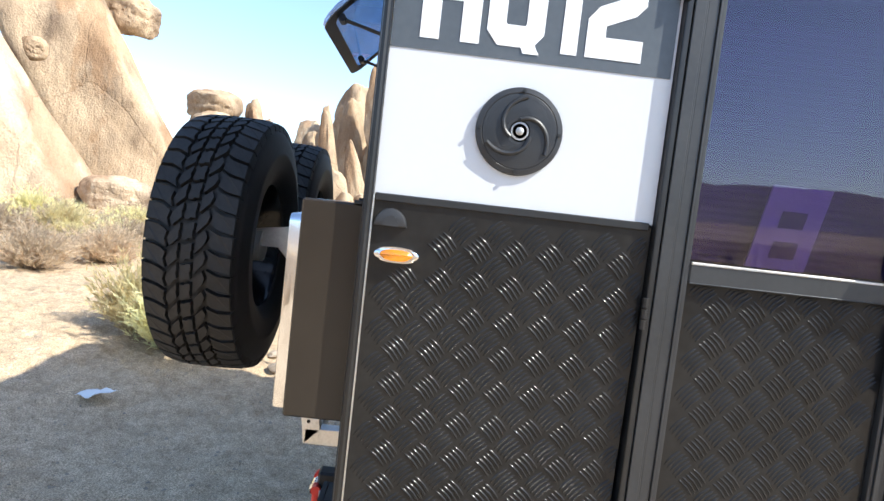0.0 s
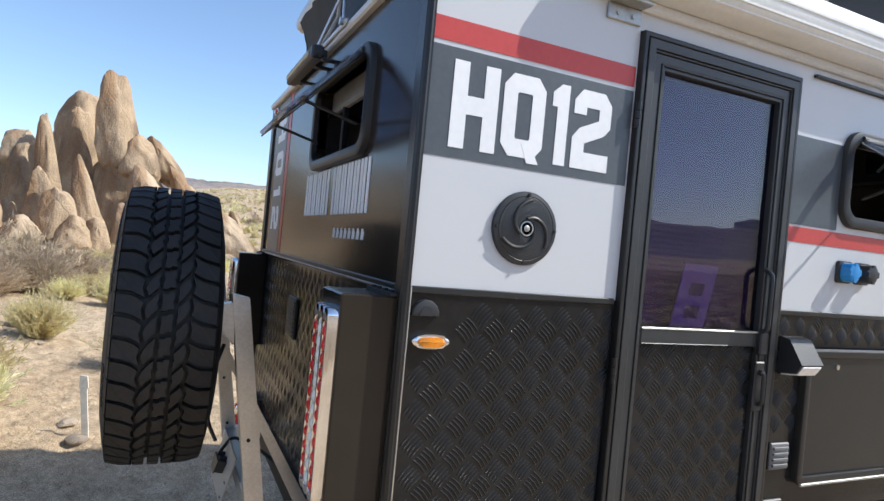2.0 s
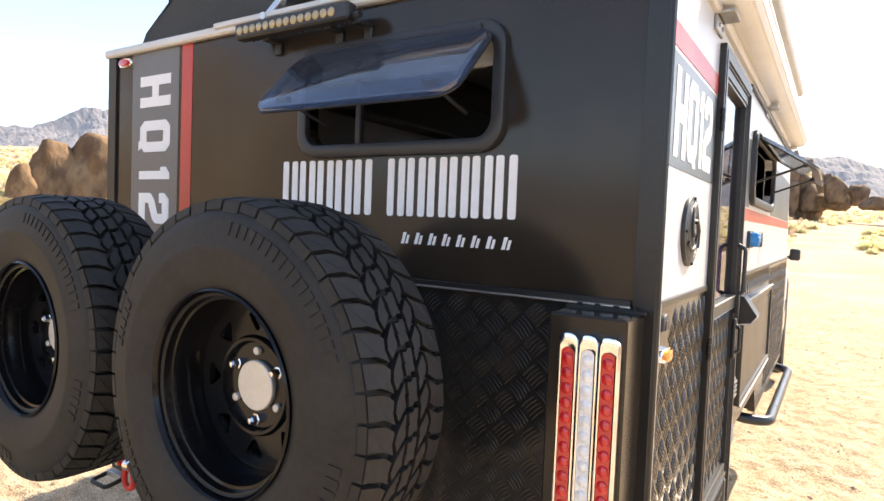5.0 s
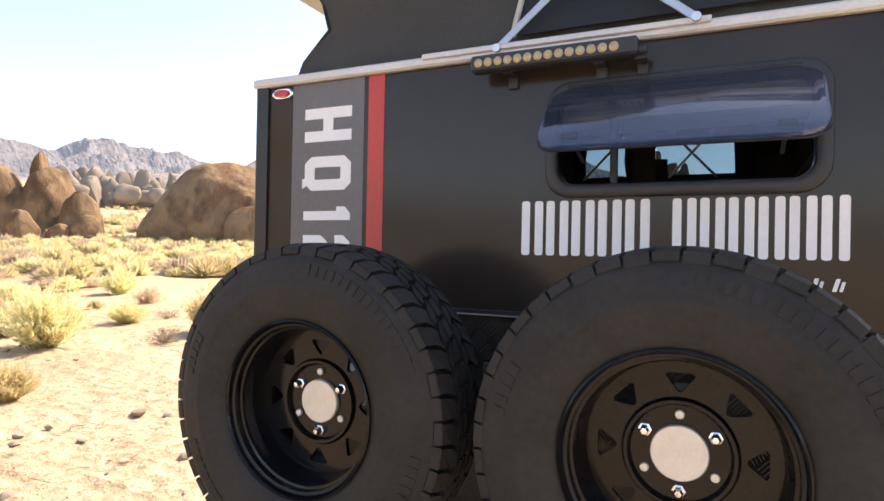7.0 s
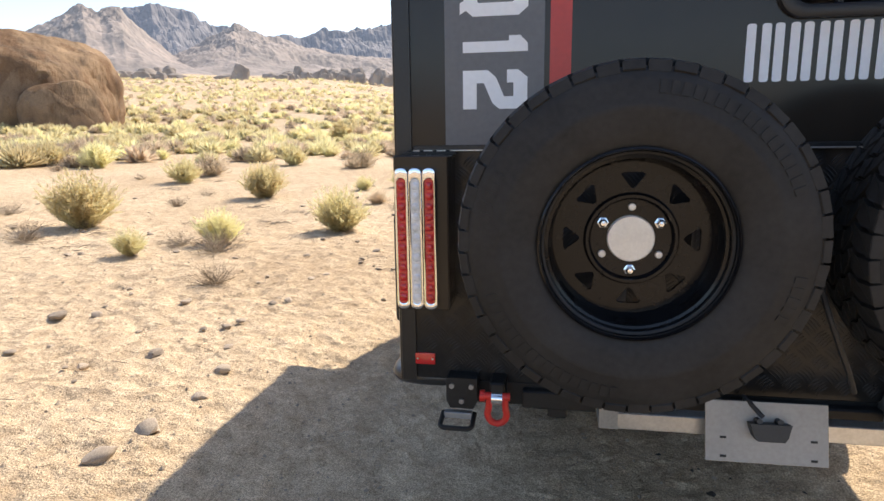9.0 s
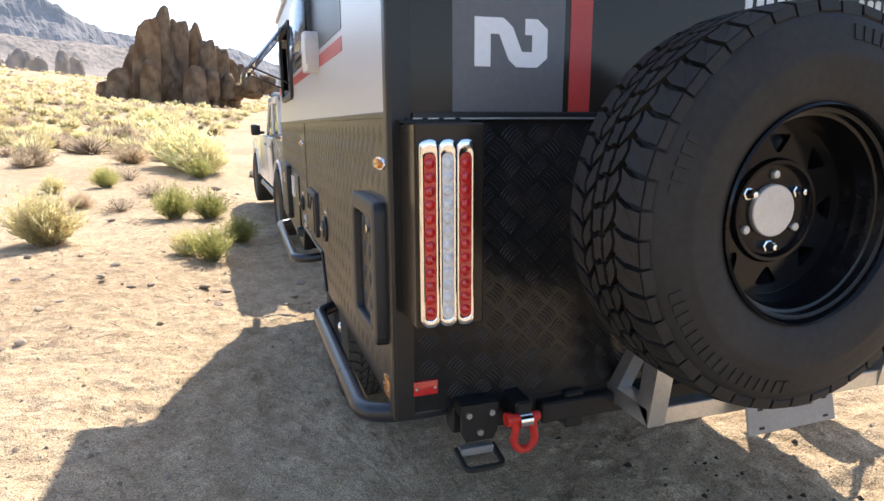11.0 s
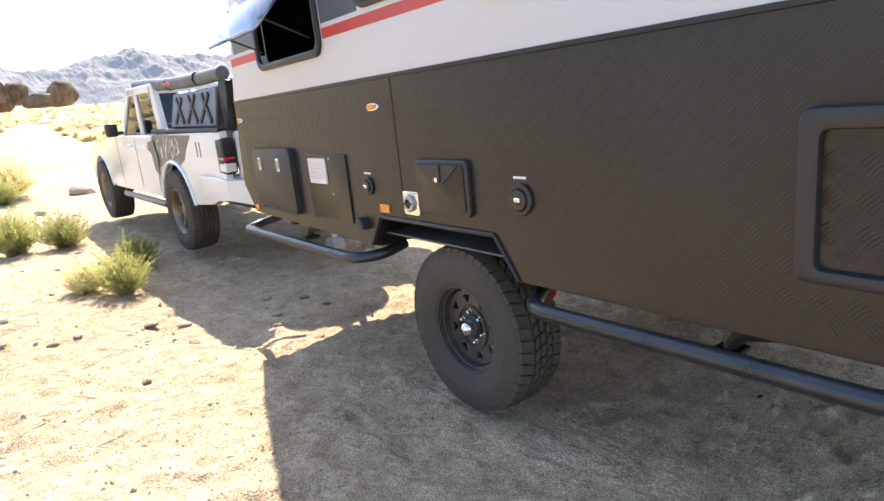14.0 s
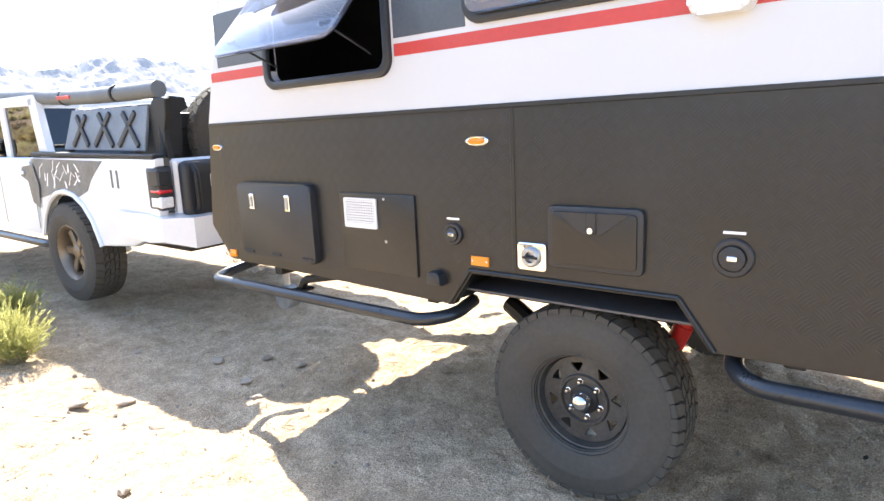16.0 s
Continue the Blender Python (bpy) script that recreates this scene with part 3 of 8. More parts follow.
def walls():
    bm = BM()
    slab(bm, LEFT_LOW, [], "x", -HALF, -HALF + 0.035)
    part("lower_wall", bm, "checker_side", caravan, "satin black checker-plate skirt")
    bm = BM()
    slab(bm, HIGH, [window_hole(LEFT_FRONT_WINDOW), window_hole(LEFT_MID_WINDOW)], "x", -HALF, -HALF + 0.035)
    part("upper_wall", bm, "white", caravan, "glossy white upper wall")
    # the door side, in pieces round the doorway
    bm = BM()
    slab(bm, [(0, 0.762), (0.588, 0.752), (0.598, WAIST - 0.004), (0, WAIST - 0.004)], [], "x", HALF, HALF - 0.035)
    part("lower_wall", bm, "checker", caravan, "glossy black checker-plate skirt")
    bm = BM()
    slab(bm, [(1.23, 0.58), (1.302, 0.75), (1.405, 0.893), (2.168, 0.891), (2.267, 0.752), (3.80, 0.79), (3.95, 0.967), (3.87, WAIST - 0.004), (1.23, WAIST - 0.004)],
         [], "x", HALF, HALF - 0.035)
    part("lower_wall", bm, "checker", caravan, "glossy black checker-plate skirt")
    bm = BM()
    slab(bm, [(0, WAIST), (0.598, WAIST), (0.598, 2.2), (1.23, 2.2), (1.23, WAIST), (3.87, WAIST), (3.74, 1.9), (3.62, TOP), (0, TOP)],
         [window_hole(RIGHT_WINDOW)], "x", HALF, HALF - 0.035)
    part("upper_wall", bm, "white", caravan, "glossy white upper wall")
    bm = BM()
    slab(bm, [(-1.01, 0.762), (1.01, 0.762), (1.01, 1.497), (-1.01, 1.497)], [], "y", 0, 0.035)
    part("rear_lower_wall", bm, "checker", caravan, "black checker-plate rear skirt")
    bm = BM()
    slab(bm, [(-1.01, 1.505), (1.01, 1.505), (1.01, TOP), (-1.01, TOP)], [window_hole(REAR_WINDOW)], "y", 0, 0.035)
    part("rear_upper_wall", bm, "black_gloss", caravan, "glossy black rear panel")
    for (y0, z0), (y1, z1) in zip(NOSE, NOSE[1:]):
        bm = BM()
        prism(bm, [(y0, z0), (y1, z1), (y1 - 0.035, z1), (y0 - 0.035, z0)], "x", -1.01, 1.01)
        part("front_wall", bm, "checker_side", caravan)
    bm = BM()
    box(bm, -1.01, 1.01, 0.04, 1.28, 0.765, 0.80)
    box(bm, -1.01, 1.01, 1.28, 2.29, 0.895, 0.93)
    box(bm, -1.01, 1.01, 2.29, 3.78, 0.765, 0.80)
    for y in (1.28, 2.29):
        box(bm, -1.01, 1.01, y - 0.01, y + 0.01, 0.765, 0.93)
    part("floor_pan", bm, "chassis", caravan, "black underfloor")


walls()


def trims():
    """Corner extrusions, waist strips and the pale rail round the top."""
    for x in (-1, 1):
        bm = BM()
        s = x * HALF
        out = lambda d: s + x * d  # noqa: E731
        w = 0.010 if x > 0 else 0.040
        prism(bm, [(out(-0.045), -0.008), (out(0.0), -0.012), (out(0.006), -0.004), (out(0.008), w * 0.4), (out(0.008), w - 0.002), (out(0.0), w), (out(0.0), 0.0), (out(-0.045), 0.0)],
              "z", 0.755, TOP + 0.003)
        rod(bm, (out(0.0), -0.001, 0.755), (out(0.0), -0.001, TOP), 0.010, 8)
        part("corner_trim", bm, "trim", caravan, "black anodised corner trim", True)
        if x > 0:
            bm = BM()
            rod(bm, (out(0.0070), 0.010, 0.76), (out(0.0070), 0.010, WAIST), 0.0022, 6)
            part("edge_bead", bm, "alu", caravan, "bright edge bead", True)
    for x, spans in ((-1, [(0.042, 3.87)]), (1, [(0.012, 0.59), (1.24, 3.87)])):
        for y0, y1 in spans:
            bm = BM()
            s = x * HALF
            box(bm, min(s, s + x * 0.006), max(s, s + x * 0.006), y0, y1, WAIST - 0.012, WAIST + 0.004, 0.002)
            part("waist_trim", bm, "trim", caravan)
    bm = BM()
    box(bm, -1.0, 1.0, -0.008, 0.0, 1.492, 1.512, 0.002)
    part("rear_waist_trim", bm, "trim", caravan)
    bm = BM()
    rod(bm, (-1.0, -0.009, 1.497), (1.0, -0.009, 1.497), 0.0025, 6)
    part("edge_bead", bm, "alu", caravan, "bright edge bead", True)
    for x0, x1, y0, y1 in ((-1.065, 1.065, -0.022, 0.03), (-1.067, -1.01, 0.031, 3.599), (1.01, 1.067, 0.031, 3.599), (-1.065, 1.065, 3.6, 3.65)):
        bm = BM()
        box(bm, x0, x1, y0, y1, TOP - 0.006, TOP + 0.024, 0.006)
        part("top_rail", bm, "rail", caravan, "pale metal rail round the top", True)
    bm = BM()
    box(bm, -0.39, 0.42, -0.03, -0.0225, TOP + 0.012, TOP + 0.03, 0.003)
    part("strut_track", bm, "rail", caravan)


trims()


def checker_plate(name, axis, at, out, regions, holes, mat, rise=0.0023, cell=0.0515):
    """Raised bowed tread bars, five to a group, the groups turned by a right angle from one to the next."""
    across, lift = np.array([-0.5, -0.28, 0.28, 0.5]), np.array([0.0, 0.85, 0.85, 0.0])
    bar, faces = [(-0.5, 0.0, 0.0)], []
    for st, full in ((-0.36, 0.9), (0.0, 1.0), (0.36, 0.9)):
        bar += [(st, u * full, w * full) for u, w in zip(across, lift)]
    bar.append((0.5, 0.0, 0.0))
    bar = np.array(bar)
    for r in range(2):
        faces += [(1 + r * 4 + i, 2 + r * 4 + i, 6 + r * 4 + i, 5 + r * 4 + i) for i in range(3)]
    faces += [(0, 2 + i, 1 + i) for i in range(3)] + [(13, 9 + i, 10 + i) for i in range(3)]
    if axis == "x" and at > 0:
        regions = [(along(a), along(b), c, d) for a, b, c, d in regions]
        holes = [(along(a), along(b), c, d) for a, b, c, d in holes]
    co, fs = [], []
    s = math.sqrt(0.5)
    for u0, u1, v0, v1 in regions:
        reach = int((u1 - u0 + v1 - v0) / cell) + 2
        for i in range(-reach, reach):
            for j in range(-reach, reach):
                cu, cv = u0 + (i + j) * cell * s, v0 + (i - j) * cell * s
                if not (u0 + 0.004 < cu < u1 - 0.004 and v0 + 0.008 < cv < v1 - 0.008):
                    continue
                if any(a - 0.01 < cu < b + 0.01 and c - 0.01 < cv < d + 0.01 for a, b, c, d in holes):
                    continue
                turn = radians(45 if (i + j) % 2 else -45)
                ca, sa = math.cos(turn), math.sin(turn)
                for k in range(-2, 3):
                    p = bar * (0.0515 - 0.002 * abs(k), 0.0056, rise) + (0.0012 * (1 - abs(k)), k * 0.0094, 0)
                    p[:, 1] += 0.004 * (1 - (p[:, 0] / 0.025) ** 2) - 0.002
                    u, v = cu + ca * p[:, 0] - sa * p[:, 1], cv + sa * p[:, 0] + ca * p[:, 1]
                    u, v = np.clip(u, u0 + 0.001, u1 - 0.001), np.clip(v, v0 + 0.001, v1 - 0.001)
                    base = len(co)
                    co += [put(axis, at + out * (w - 0.0001), a, b) for a, b, w in zip(u, v, p[:, 2])]
                    fs += [tuple(base + q for q in f) for f in faces]
    me = bpy.data.meshes.new(name)
    me.from_pydata(co, [], fs)
    me.validate()
    me.materials.append(M[mat])
    ob = new(name, me)
    bm = bmesh.new()
    bm.from_mesh(me)
    bmesh.ops.recalc_face_normals(bm, faces=bm.faces)
    bm.to_mesh(me)
    bm.free()
    me.shade_smooth()
    ob.parent = caravan
    ob["kind"] = "stuff"
    return ob


# ---------------------------------------------------------------- caravan: stripes and lettering
GLYPHS = {
    "H": [[(0, 0), (3.2, 0), (3.2, 5.6), (6.8, 5.6), (6.8, 0), (10, 0), (10, 14), (6.8, 14), (6.8, 8.6), (3.2, 8.6), (3.2, 14), (0, 14)]],
    "1": [[(1.6, 0), (5.0, 0), (5.0, 14), (2.6, 14), (0, 12.4), (0, 10.0), (1.6, 10.0)]],
    "2": [[(0, 9.6), (0, 12), (2, 14), (8, 14), (10, 12), (10, 7.9), (8.4, 6.4), (3.3, 4.6), (3.3, 3), (10, 3), (10, 0), (0, 0), (0, 5.4), (1.8, 7.2), (6.8, 9), (6.8, 11), (3.3, 11), (3.3, 9.6)]],
    "Q": [[(0, 2.2), (2, 0.2), (8, 0.2), (10, 2.2), (10, 12), (8, 14), (2, 14), (0, 12)], [(4.8, 2.6), (7.2, 2.6), (9.4, -0.6), (6.6, -0.6)]],
}
Q_INNER = [(3.2, 3.5), (3.5, 3.2), (6.5, 3.2), (6.8, 3.5), (6.8, 10.7), (6.5, 11), (3.5, 11), (3.2, 10.7)]


def glyph(letter, place, axis, a, b):
    """One block letter as a thin decal; place turns letter units into wall coordinates."""
    bm = BM()
    for n, shape in enumerate(GLYPHS[letter]):
        pts = [place(*p) for p in shape]
        if letter == "Q" and n == 0:
            ring(bm, pts, [place(*p) for p in Q_INNER], axis, a, b)
        else:
            prism(bm, pts, axis, a, b + (0.0004 if n else 0))
    part("letter", bm, "white_vinyl", caravan, "white block letter")


def decals():
    def strip(name, axis, at, out, u0, u1, v0, v1, mat, label=""):
        bm = BM()
        a, b = sorted((at - out * 0.001, at + out * 0.0016))
        prism(bm, [(u0, v0), (u1, v0), (u1, v1), (u0, v1)], axis, a, b)
        part(name, bm, mat, caravan, label)

    R = HALF
    strip("stripe", "x", R, 1, 0.011, 0.592, 2.053, 2.104, "red_vinyl", "red stripe")
    strip("number_band", "x", R, 1, 0.011, 0.592, 1.801, 2.042, "grey_vinyl", "dark grey band behind the lettering")
    strip("number_band", "x", R, 1, 1.24, 1.478, 1.771, 2.036, "grey_vinyl", "dark grey band")
    strip("number_band", "x", R, 1, 2.418, 3.70, 1.771, 2.036, "grey_vinyl", "dark grey band")
    strip("stripe", "x", R, 1, 1.24, 3.75, 1.719, 1.765, "red_vinyl", "red stripe")
    L = -HALF
    for u0, u1 in ((0.65, 2.502), (3.335, 3.79)):
        strip("stripe", "x", L, -1, u0, u1, 1.718, 1.764, "red_vinyl", "red stripe")
    for u0, u1 in ((2.158, 2.502), (3.335, 3.72)):
        strip("number_band", "x", L, -1, u0, u1, 1.785, 2.04, "grey_vinyl", "dark grey band")
    strip("number_band", "x", L, -1, 0.65, 1.435, 1.785, 2.04, "grey_vinyl", "dark grey band")
    strip("number_band", "y", 0, -1, -0.900, -0.610, 1.513, 2.243, "grey_vinyl_mid", "grey upright band behind the lettering")
    strip("stripe", "y", 0, -1, -0.594, -0.534, 1.513, 2.243, "red_vinyl", "red upright stripe")
    for letter, y0, y1 in (("H", 0.068, 0.189), ("Q", 0.203, 0.321), ("1", 0.342, 0.391), ("2", 0.408, 0.525)):
        width = 5.0 if letter == "1" else 10.0
        glyph(letter, lambda px, py, y0=y0, y1=y1, w=width: (y0 + (y1 - y0) * px / w, 1.824 + 0.193 * py / 14), "x", R + 0.0012, R + 0.0030)
    for letter, z0, z1 in (("H", 2.155, 2.042), ("Q", 1.992, 1.878), ("1", 1.823, 1.778), ("2", 1.728, 1.617)):
        width = 5.0 if letter == "1" else 10.0
        glyph(letter, lambda px, py, z0=z0, z1=z1, w=width: (-0.846 + 0.189 * py / 14, z0 + (z1 - z0) * px / w), "y", -0.0012, -0.0030)
    # the maker's mark as plain upright bars
    for k in range(11):
        x0 = -0.070 + 0.0716 * k if k < 5 else 0.334 + 0.0656 * (k - 5)
        w = 0.062 if k < 5 else 0.057
        bm = BM()
        for u in (x0, x0 + w * 0.62):
            prism(bm, rrect(u, u + w * 0.38, 1.674, 1.827, 0.007, 3), "y", 0.0, -0.002)
        part("mark_bar", bm, "white_vinyl", caravan, "off-white upright bars")
    for k in range(8):
        x0 = 0.386 + 0.0427 * k
        bm = BM()
        prism(bm, [(x0, 1.602), (x0 + 0.009, 1.602), (x0 + 0.017, 1.632), (x0 + 0.008, 1.632)], "y", 0.0, -0.002)
        prism(bm, [(x0 + 0.014, 1.602), (x0 + 0.021, 1.602), (x0 + 0.027, 1.625), (x0 + 0.020, 1.625)], "y", 0.0, -0.002)
        part("mark_bar", bm, "white_vinyl", caravan, "small slanted off-white bars")


decals()


# ---------------------------------------------------------------- caravan: windows
def hinged_window(axis, at, out, w, reach, mat="pane"):
    """A framed opening with an acrylic pane pushed out from its top hinge."""
    u0, u1, v0, v1 = w
    bm = BM()
    first, second = (at - out * 0.03, at + out * 0.02)
    ring(bm, rrect(u0 - 0.036, u1 + 0.036, v0 - 0.036, v1 + 0.036, 0.07, 6), rrect(u0, u1, v0, v1, 0.045, 6), axis, first, second, 0.008)
    frame_ob = part("window", bm, "plastic", caravan, "black rounded window frame", True)
    t = BM()
    length = v1 - v0 + 0.012
    prism(t, rrect(0, u1 - u0 + 0.02, -length, 0, 0.055, 6), "z", -0.004, 0.008, 0.005)
    rim = BM()
    ring(rim, rrect(-0.004, u1 - u0 + 0.024, -length - 0.004, 0.004, 0.057, 6), rrect(0.028, u1 - u0 - 0.008, -length + 0.03, -0.03, 0.04, 6), "z", -0.009, -0.005)
    ang = math.asin(min(0.99, reach / length))
    U = Vector(put(axis, 0, 1, 0))
    V = Vector(put(axis, -out * math.sin(ang), 0, math.cos(ang)))
    N = Vector(put(axis, out * math.cos(ang), 0, math.sin(ang)))
    o = Vector(put(axis, at + out * 0.026, u0 - 0.01, v1 + 0.006))
    m = Matrix(((U.x, V.x, N.x, o.x), (U.y, V.y, N.y, o.y), (U.z, V.z, N.z, o.z), (0, 0, 0, 1)))
    for q in (t, rim):
        bmesh.ops.transform(q, matrix=m, verts=q.verts)
    pane = part("pane", t, mat, frame_ob, "smoked acrylic pane pushed open", True)
    pane.visible_shadow = False
    part("pane_border", rim, "plastic", frame_ob)
    for u in (u0 + 0.07, u1 - 0.07):
        bm = BM()
        end = m @ Vector((u - u0 + 0.01, -length * 0.8, -0.006))
        rod(bm, put(axis, at + out * 0.012, u, v0 + 0.06), end, 0.005, 8)
        rod(bm, end + Vector(put(axis, 0, -0.02, 0)), end + Vector(put(axis, 0, 0.02, 0)), 0.011, 8)
        part("stay", bm, "plastic", frame_ob)
    bm = BM()
    rod(bm, put(axis, at + out * 0.020, u0 + 0.03, v1 + 0.014), put(axis, at + out * 0.020, u1 - 0.03, v1 + 0.014), 0.008, 8)
    part("hinge_bar", bm, "plastic", frame_ob, "", True)
    return frame_ob


hinged_window("y", 0, -1, REAR_WINDOW, 0.18)
bm = BM()
box(bm, REAR_WINDOW[0] - 0.01, REAR_WINDOW[1] + 0.01, 0.045, 0.075, REAR_WINDOW[3] - 0.06, REAR_WINDOW[3] + 0.03, 0.008)
part("blind_cassette", bm, "binding", caravan, "beige roller-blind cassette inside the rear window", True)
bm = BM()
box(bm, REAR_WINDOW[0] + 0.13, REAR_WINDOW[0] + 0.15, 0.05, 0.07, REAR_WINDOW[2] - 0.02, REAR_WINDOW[3] - 0.05, 0.003)
part("screen_bar", bm, "plastic", caravan)
hinged_window("x", -HALF, -1, LEFT_FRONT_WINDOW, 0.27)
hinged_window("x", -HALF, -1, LEFT_MID_WINDOW, 0.01)
hinged_window("x", HALF, 1, RIGHT_WINDOW, 0.205)


# ---------------------------------------------------------------- caravan: pop-top
def pop_top():
    """The lifted roof on canvas walls with scissor struts."""
    bm = BM()
    x0, x1, y0, y1 = -1.14, 1.078, 0.085, 3.96
    rows = [(0.0, 2.70), (-0.012, 2.715), (-0.014, 2.745), (0.0, 2.785), (0.05, 2.815), (0.14, 2.83), (0.6, 2.85)]
    loops = []
    for d, z in rows:
        loops.append([bm.verts.new((u, v, z)) for u, v in rrect(x0 + d, x1 - d, y0 + d, y1 - d, max(0.02, 0.07 - d * 0.1), 5)])
    for a, b in zip(loops, loops[1:]):
        for i in range(len(a)):
            bm.faces.new((a[i], a[(i + 1) % len(a)], b[(i + 1) % len(a)], b[i]))
    bm.faces.new(loops[-1])
    under = [bm.verts.new((u, v, 2.70)) for u, v in rrect(x0 + 0.03, x1 - 0.03, y0 + 0.03, y1 - 0.03, 0.05, 5)]
    a = loops[0]
    for i in range(len(a)):
        bm.faces.new((a[i], under[i], under[(i + 1) % len(a)], a[(i + 1) % len(a)]))
    bm.faces.new(under[::-1])
    part("roof", bm, "rail", caravan, "pale fibreglass pop-top roof", True)
    bm = BM()
    loops = []
    rnd = random.Random(4)
    sections = [(0.125, 2.268), (0.15, 2.34), (0.225, 2.46), (0.20, 2.55), (0.15, 2.63), (0.10, 2.702)]
    for inset, z in sections:
        loop = []
        pts = []
        for u0, v0, u1, v1 in ((-1.05, 0.0, 1.05, 0.0), (1.05, 0.0, 1.05, 3.66), (1.05, 3.66, -1.05, 3.66), (-1.05, 3.66, -1.05, 0.0)):
            for k in range(26):
                pts.append((u0 + (u1 - u0) * k / 26, v0 + (v1 - v0) * k / 26))
        for u, v in pts:
            fold = 0.012 * math.sin(u * 31 + v * 27 + z * 9) + 0.014 * noise.noise(Vector((u * 5, v * 5, z * 3)))
            # the back and front walls are pinched less than the corners
            du = max(-1.05 + inset, min(1.05 - 0.1 - 0.4 * (inset - 0.1), u))
            back = 0.02 + 0.5 * (inset - 0.1) + 0.10 * max(0, (z - 2.3)) * 1.2
            dv = max(0.0 + back, min(3.66 - inset, v))
            loop.append(bm.verts.new((du + fold * 0.6, dv + fold * 0.5, z)))
        loops.append(loop)
    for a, b in zip(loops, loops[1:]):
        for i in range(len(a)):
            at, z = a[i].co, (a[i].co.z + b[i].co.z) / 2
            if at.y > 3.3 and 2.34 < z < 2.62 and (0.0 < at.x < 0.56 or -0.62 < at.x < -0.30):
                continue
            bm.faces.new((a[i], a[(i + 1) % len(a)], b[(i + 1) % len(a)], b[i]))
    part("tent_wall", bm, "canvas", caravan, "dark canvas tent wall with folds", True)
    # mesh window in the rear canvas, with pale binding
    def wall_y(z):
        return float(np.interp(z, [2.268, 2.34, 2.46, 2.55, 2.63, 2.70], [0.028, 0.04, 0.09, 0.09, 0.08, 0.064]))

    def on_back(u, z, d=0.02):
        return (u, wall_y(z) - d, z)

    bm = BM()
    grid = [[bm.verts.new(on_back(-0.10 + 0.82 * i / 8, 2.315 + 0.255 * j / 5, 0.016)) for i in range(9)] for j in range(6)]
    for r, s in zip(grid, grid[1:]):
        for i in range(8):
            bm.faces.new((r[i], r[i + 1], s[i + 1], s[i]))
    part("tent_window", bm, "mesh_window", caravan, "black insect-mesh tent window")
    bm = BM()
    for line in ([(-0.17, 2.571), (0.72, 2.573)], [(-0.10, 2.572), (-0.10, 2.44), (-0.11, 2.31)], [(0.71, 2.575), (0.715, 2.45), (0.726, 2.334), (0.80, 2.333)]):
        for p, q in zip(line, line[1:]):
            n = 6
            for k in range(n):
                a = [p[i] + (q[i] - p[i]) * k / n for i in (0, 1)]
                b = [p[i] + (q[i] - p[i]) * (k + 1) / n for i in (0, 1)]
                rod(bm, on_back(*a, 0.024), on_back(*b, 0.024), 0.009, 6)
    part("tent_binding", bm, "binding", caravan, "pale binding tape", True)
    # scissor struts
    for (u0, z0), (u1, z1), d in (((-0.147, 2.268), (0.262, 2.68), 0.0), ((0.385, 2.276), (-0.085, 2.69), 0.008)):
        bm = BM()
        a, b = Vector((u0, -0.022 - d, z0)), Vector((u1, 0.08 - d, z1))
        way = (b - a).normalized()
        side = way.cross(Vector((0, 1, 0))).normalized()
        n = side.cross(way)
        m = Matrix(((side.x, n.x, way.x, a.x), (side.y, n.y, way.y, a.y), (side.z, n.z, way.z, a.z), (0, 0, 0, 1)))
        box(bm, -0.0105, 0.0105, -0.003, 0.003, 0, (b - a).length, 0.0015, m)
        rod(bm, a + Vector((0, -0.012, 0.0)), a + Vector((0, 0.012, 0.0)), 0.012, 10)
        part("scissor_strut", bm, "steel_strut", caravan, "flat zinc-plated strut")
    for y0, z0, y1, z1 in ((0.225, 2.29, 0.70, 2.70), (1.40, 2.29, 1.05, 2.70), (2.2, 2.29, 2.65, 2.70), (3.4, 2.29, 3.0, 2.70)):
        for x in (-1, 1):
            bm = BM()
            a, b = Vector((x * 1.035, y0, z0)), Vector((x * 1.04, y1, z1))
            way = (b - a).normalized()
            side = Vector((1, 0, 0)).cross(way)
            m = Matrix(((1, side.x, way.x, a.x), (0, side.y, way.y, a.y), (0, side.z, way.z, a.z), (0, 0, 0, 1)))
            box(bm, -0.004, 0.004, -0.018, 0.018, 0, (b - a).length, 0.0015, m)
            part("side_strut", bm, "steel_strut", caravan, "flat pale strut")
    for y0, y1 in ((1.46, 1.95), (2.3, 3.2)):
        bm = BM()
        for x in (0.952,):
            box(bm, x, x + 0.012, y0, y1, 2.34, 2.60, 0.003)
        part("tent_window", bm, "mesh_window", caravan, "black insect-mesh tent window")
        bm = BM()
        ring(bm, [(y0 - 0.012, 2.328), (y1 + 0.012, 2.328), (y1 + 0.012, 2.612), (y0 - 0.012, 2.612)], [(y0, 2.34), (y1, 2.34), (y1, 2.60), (y0, 2.60)], "x", 0.957, 0.968)
        part("tent_binding", bm, "binding", caravan)


pop_top()


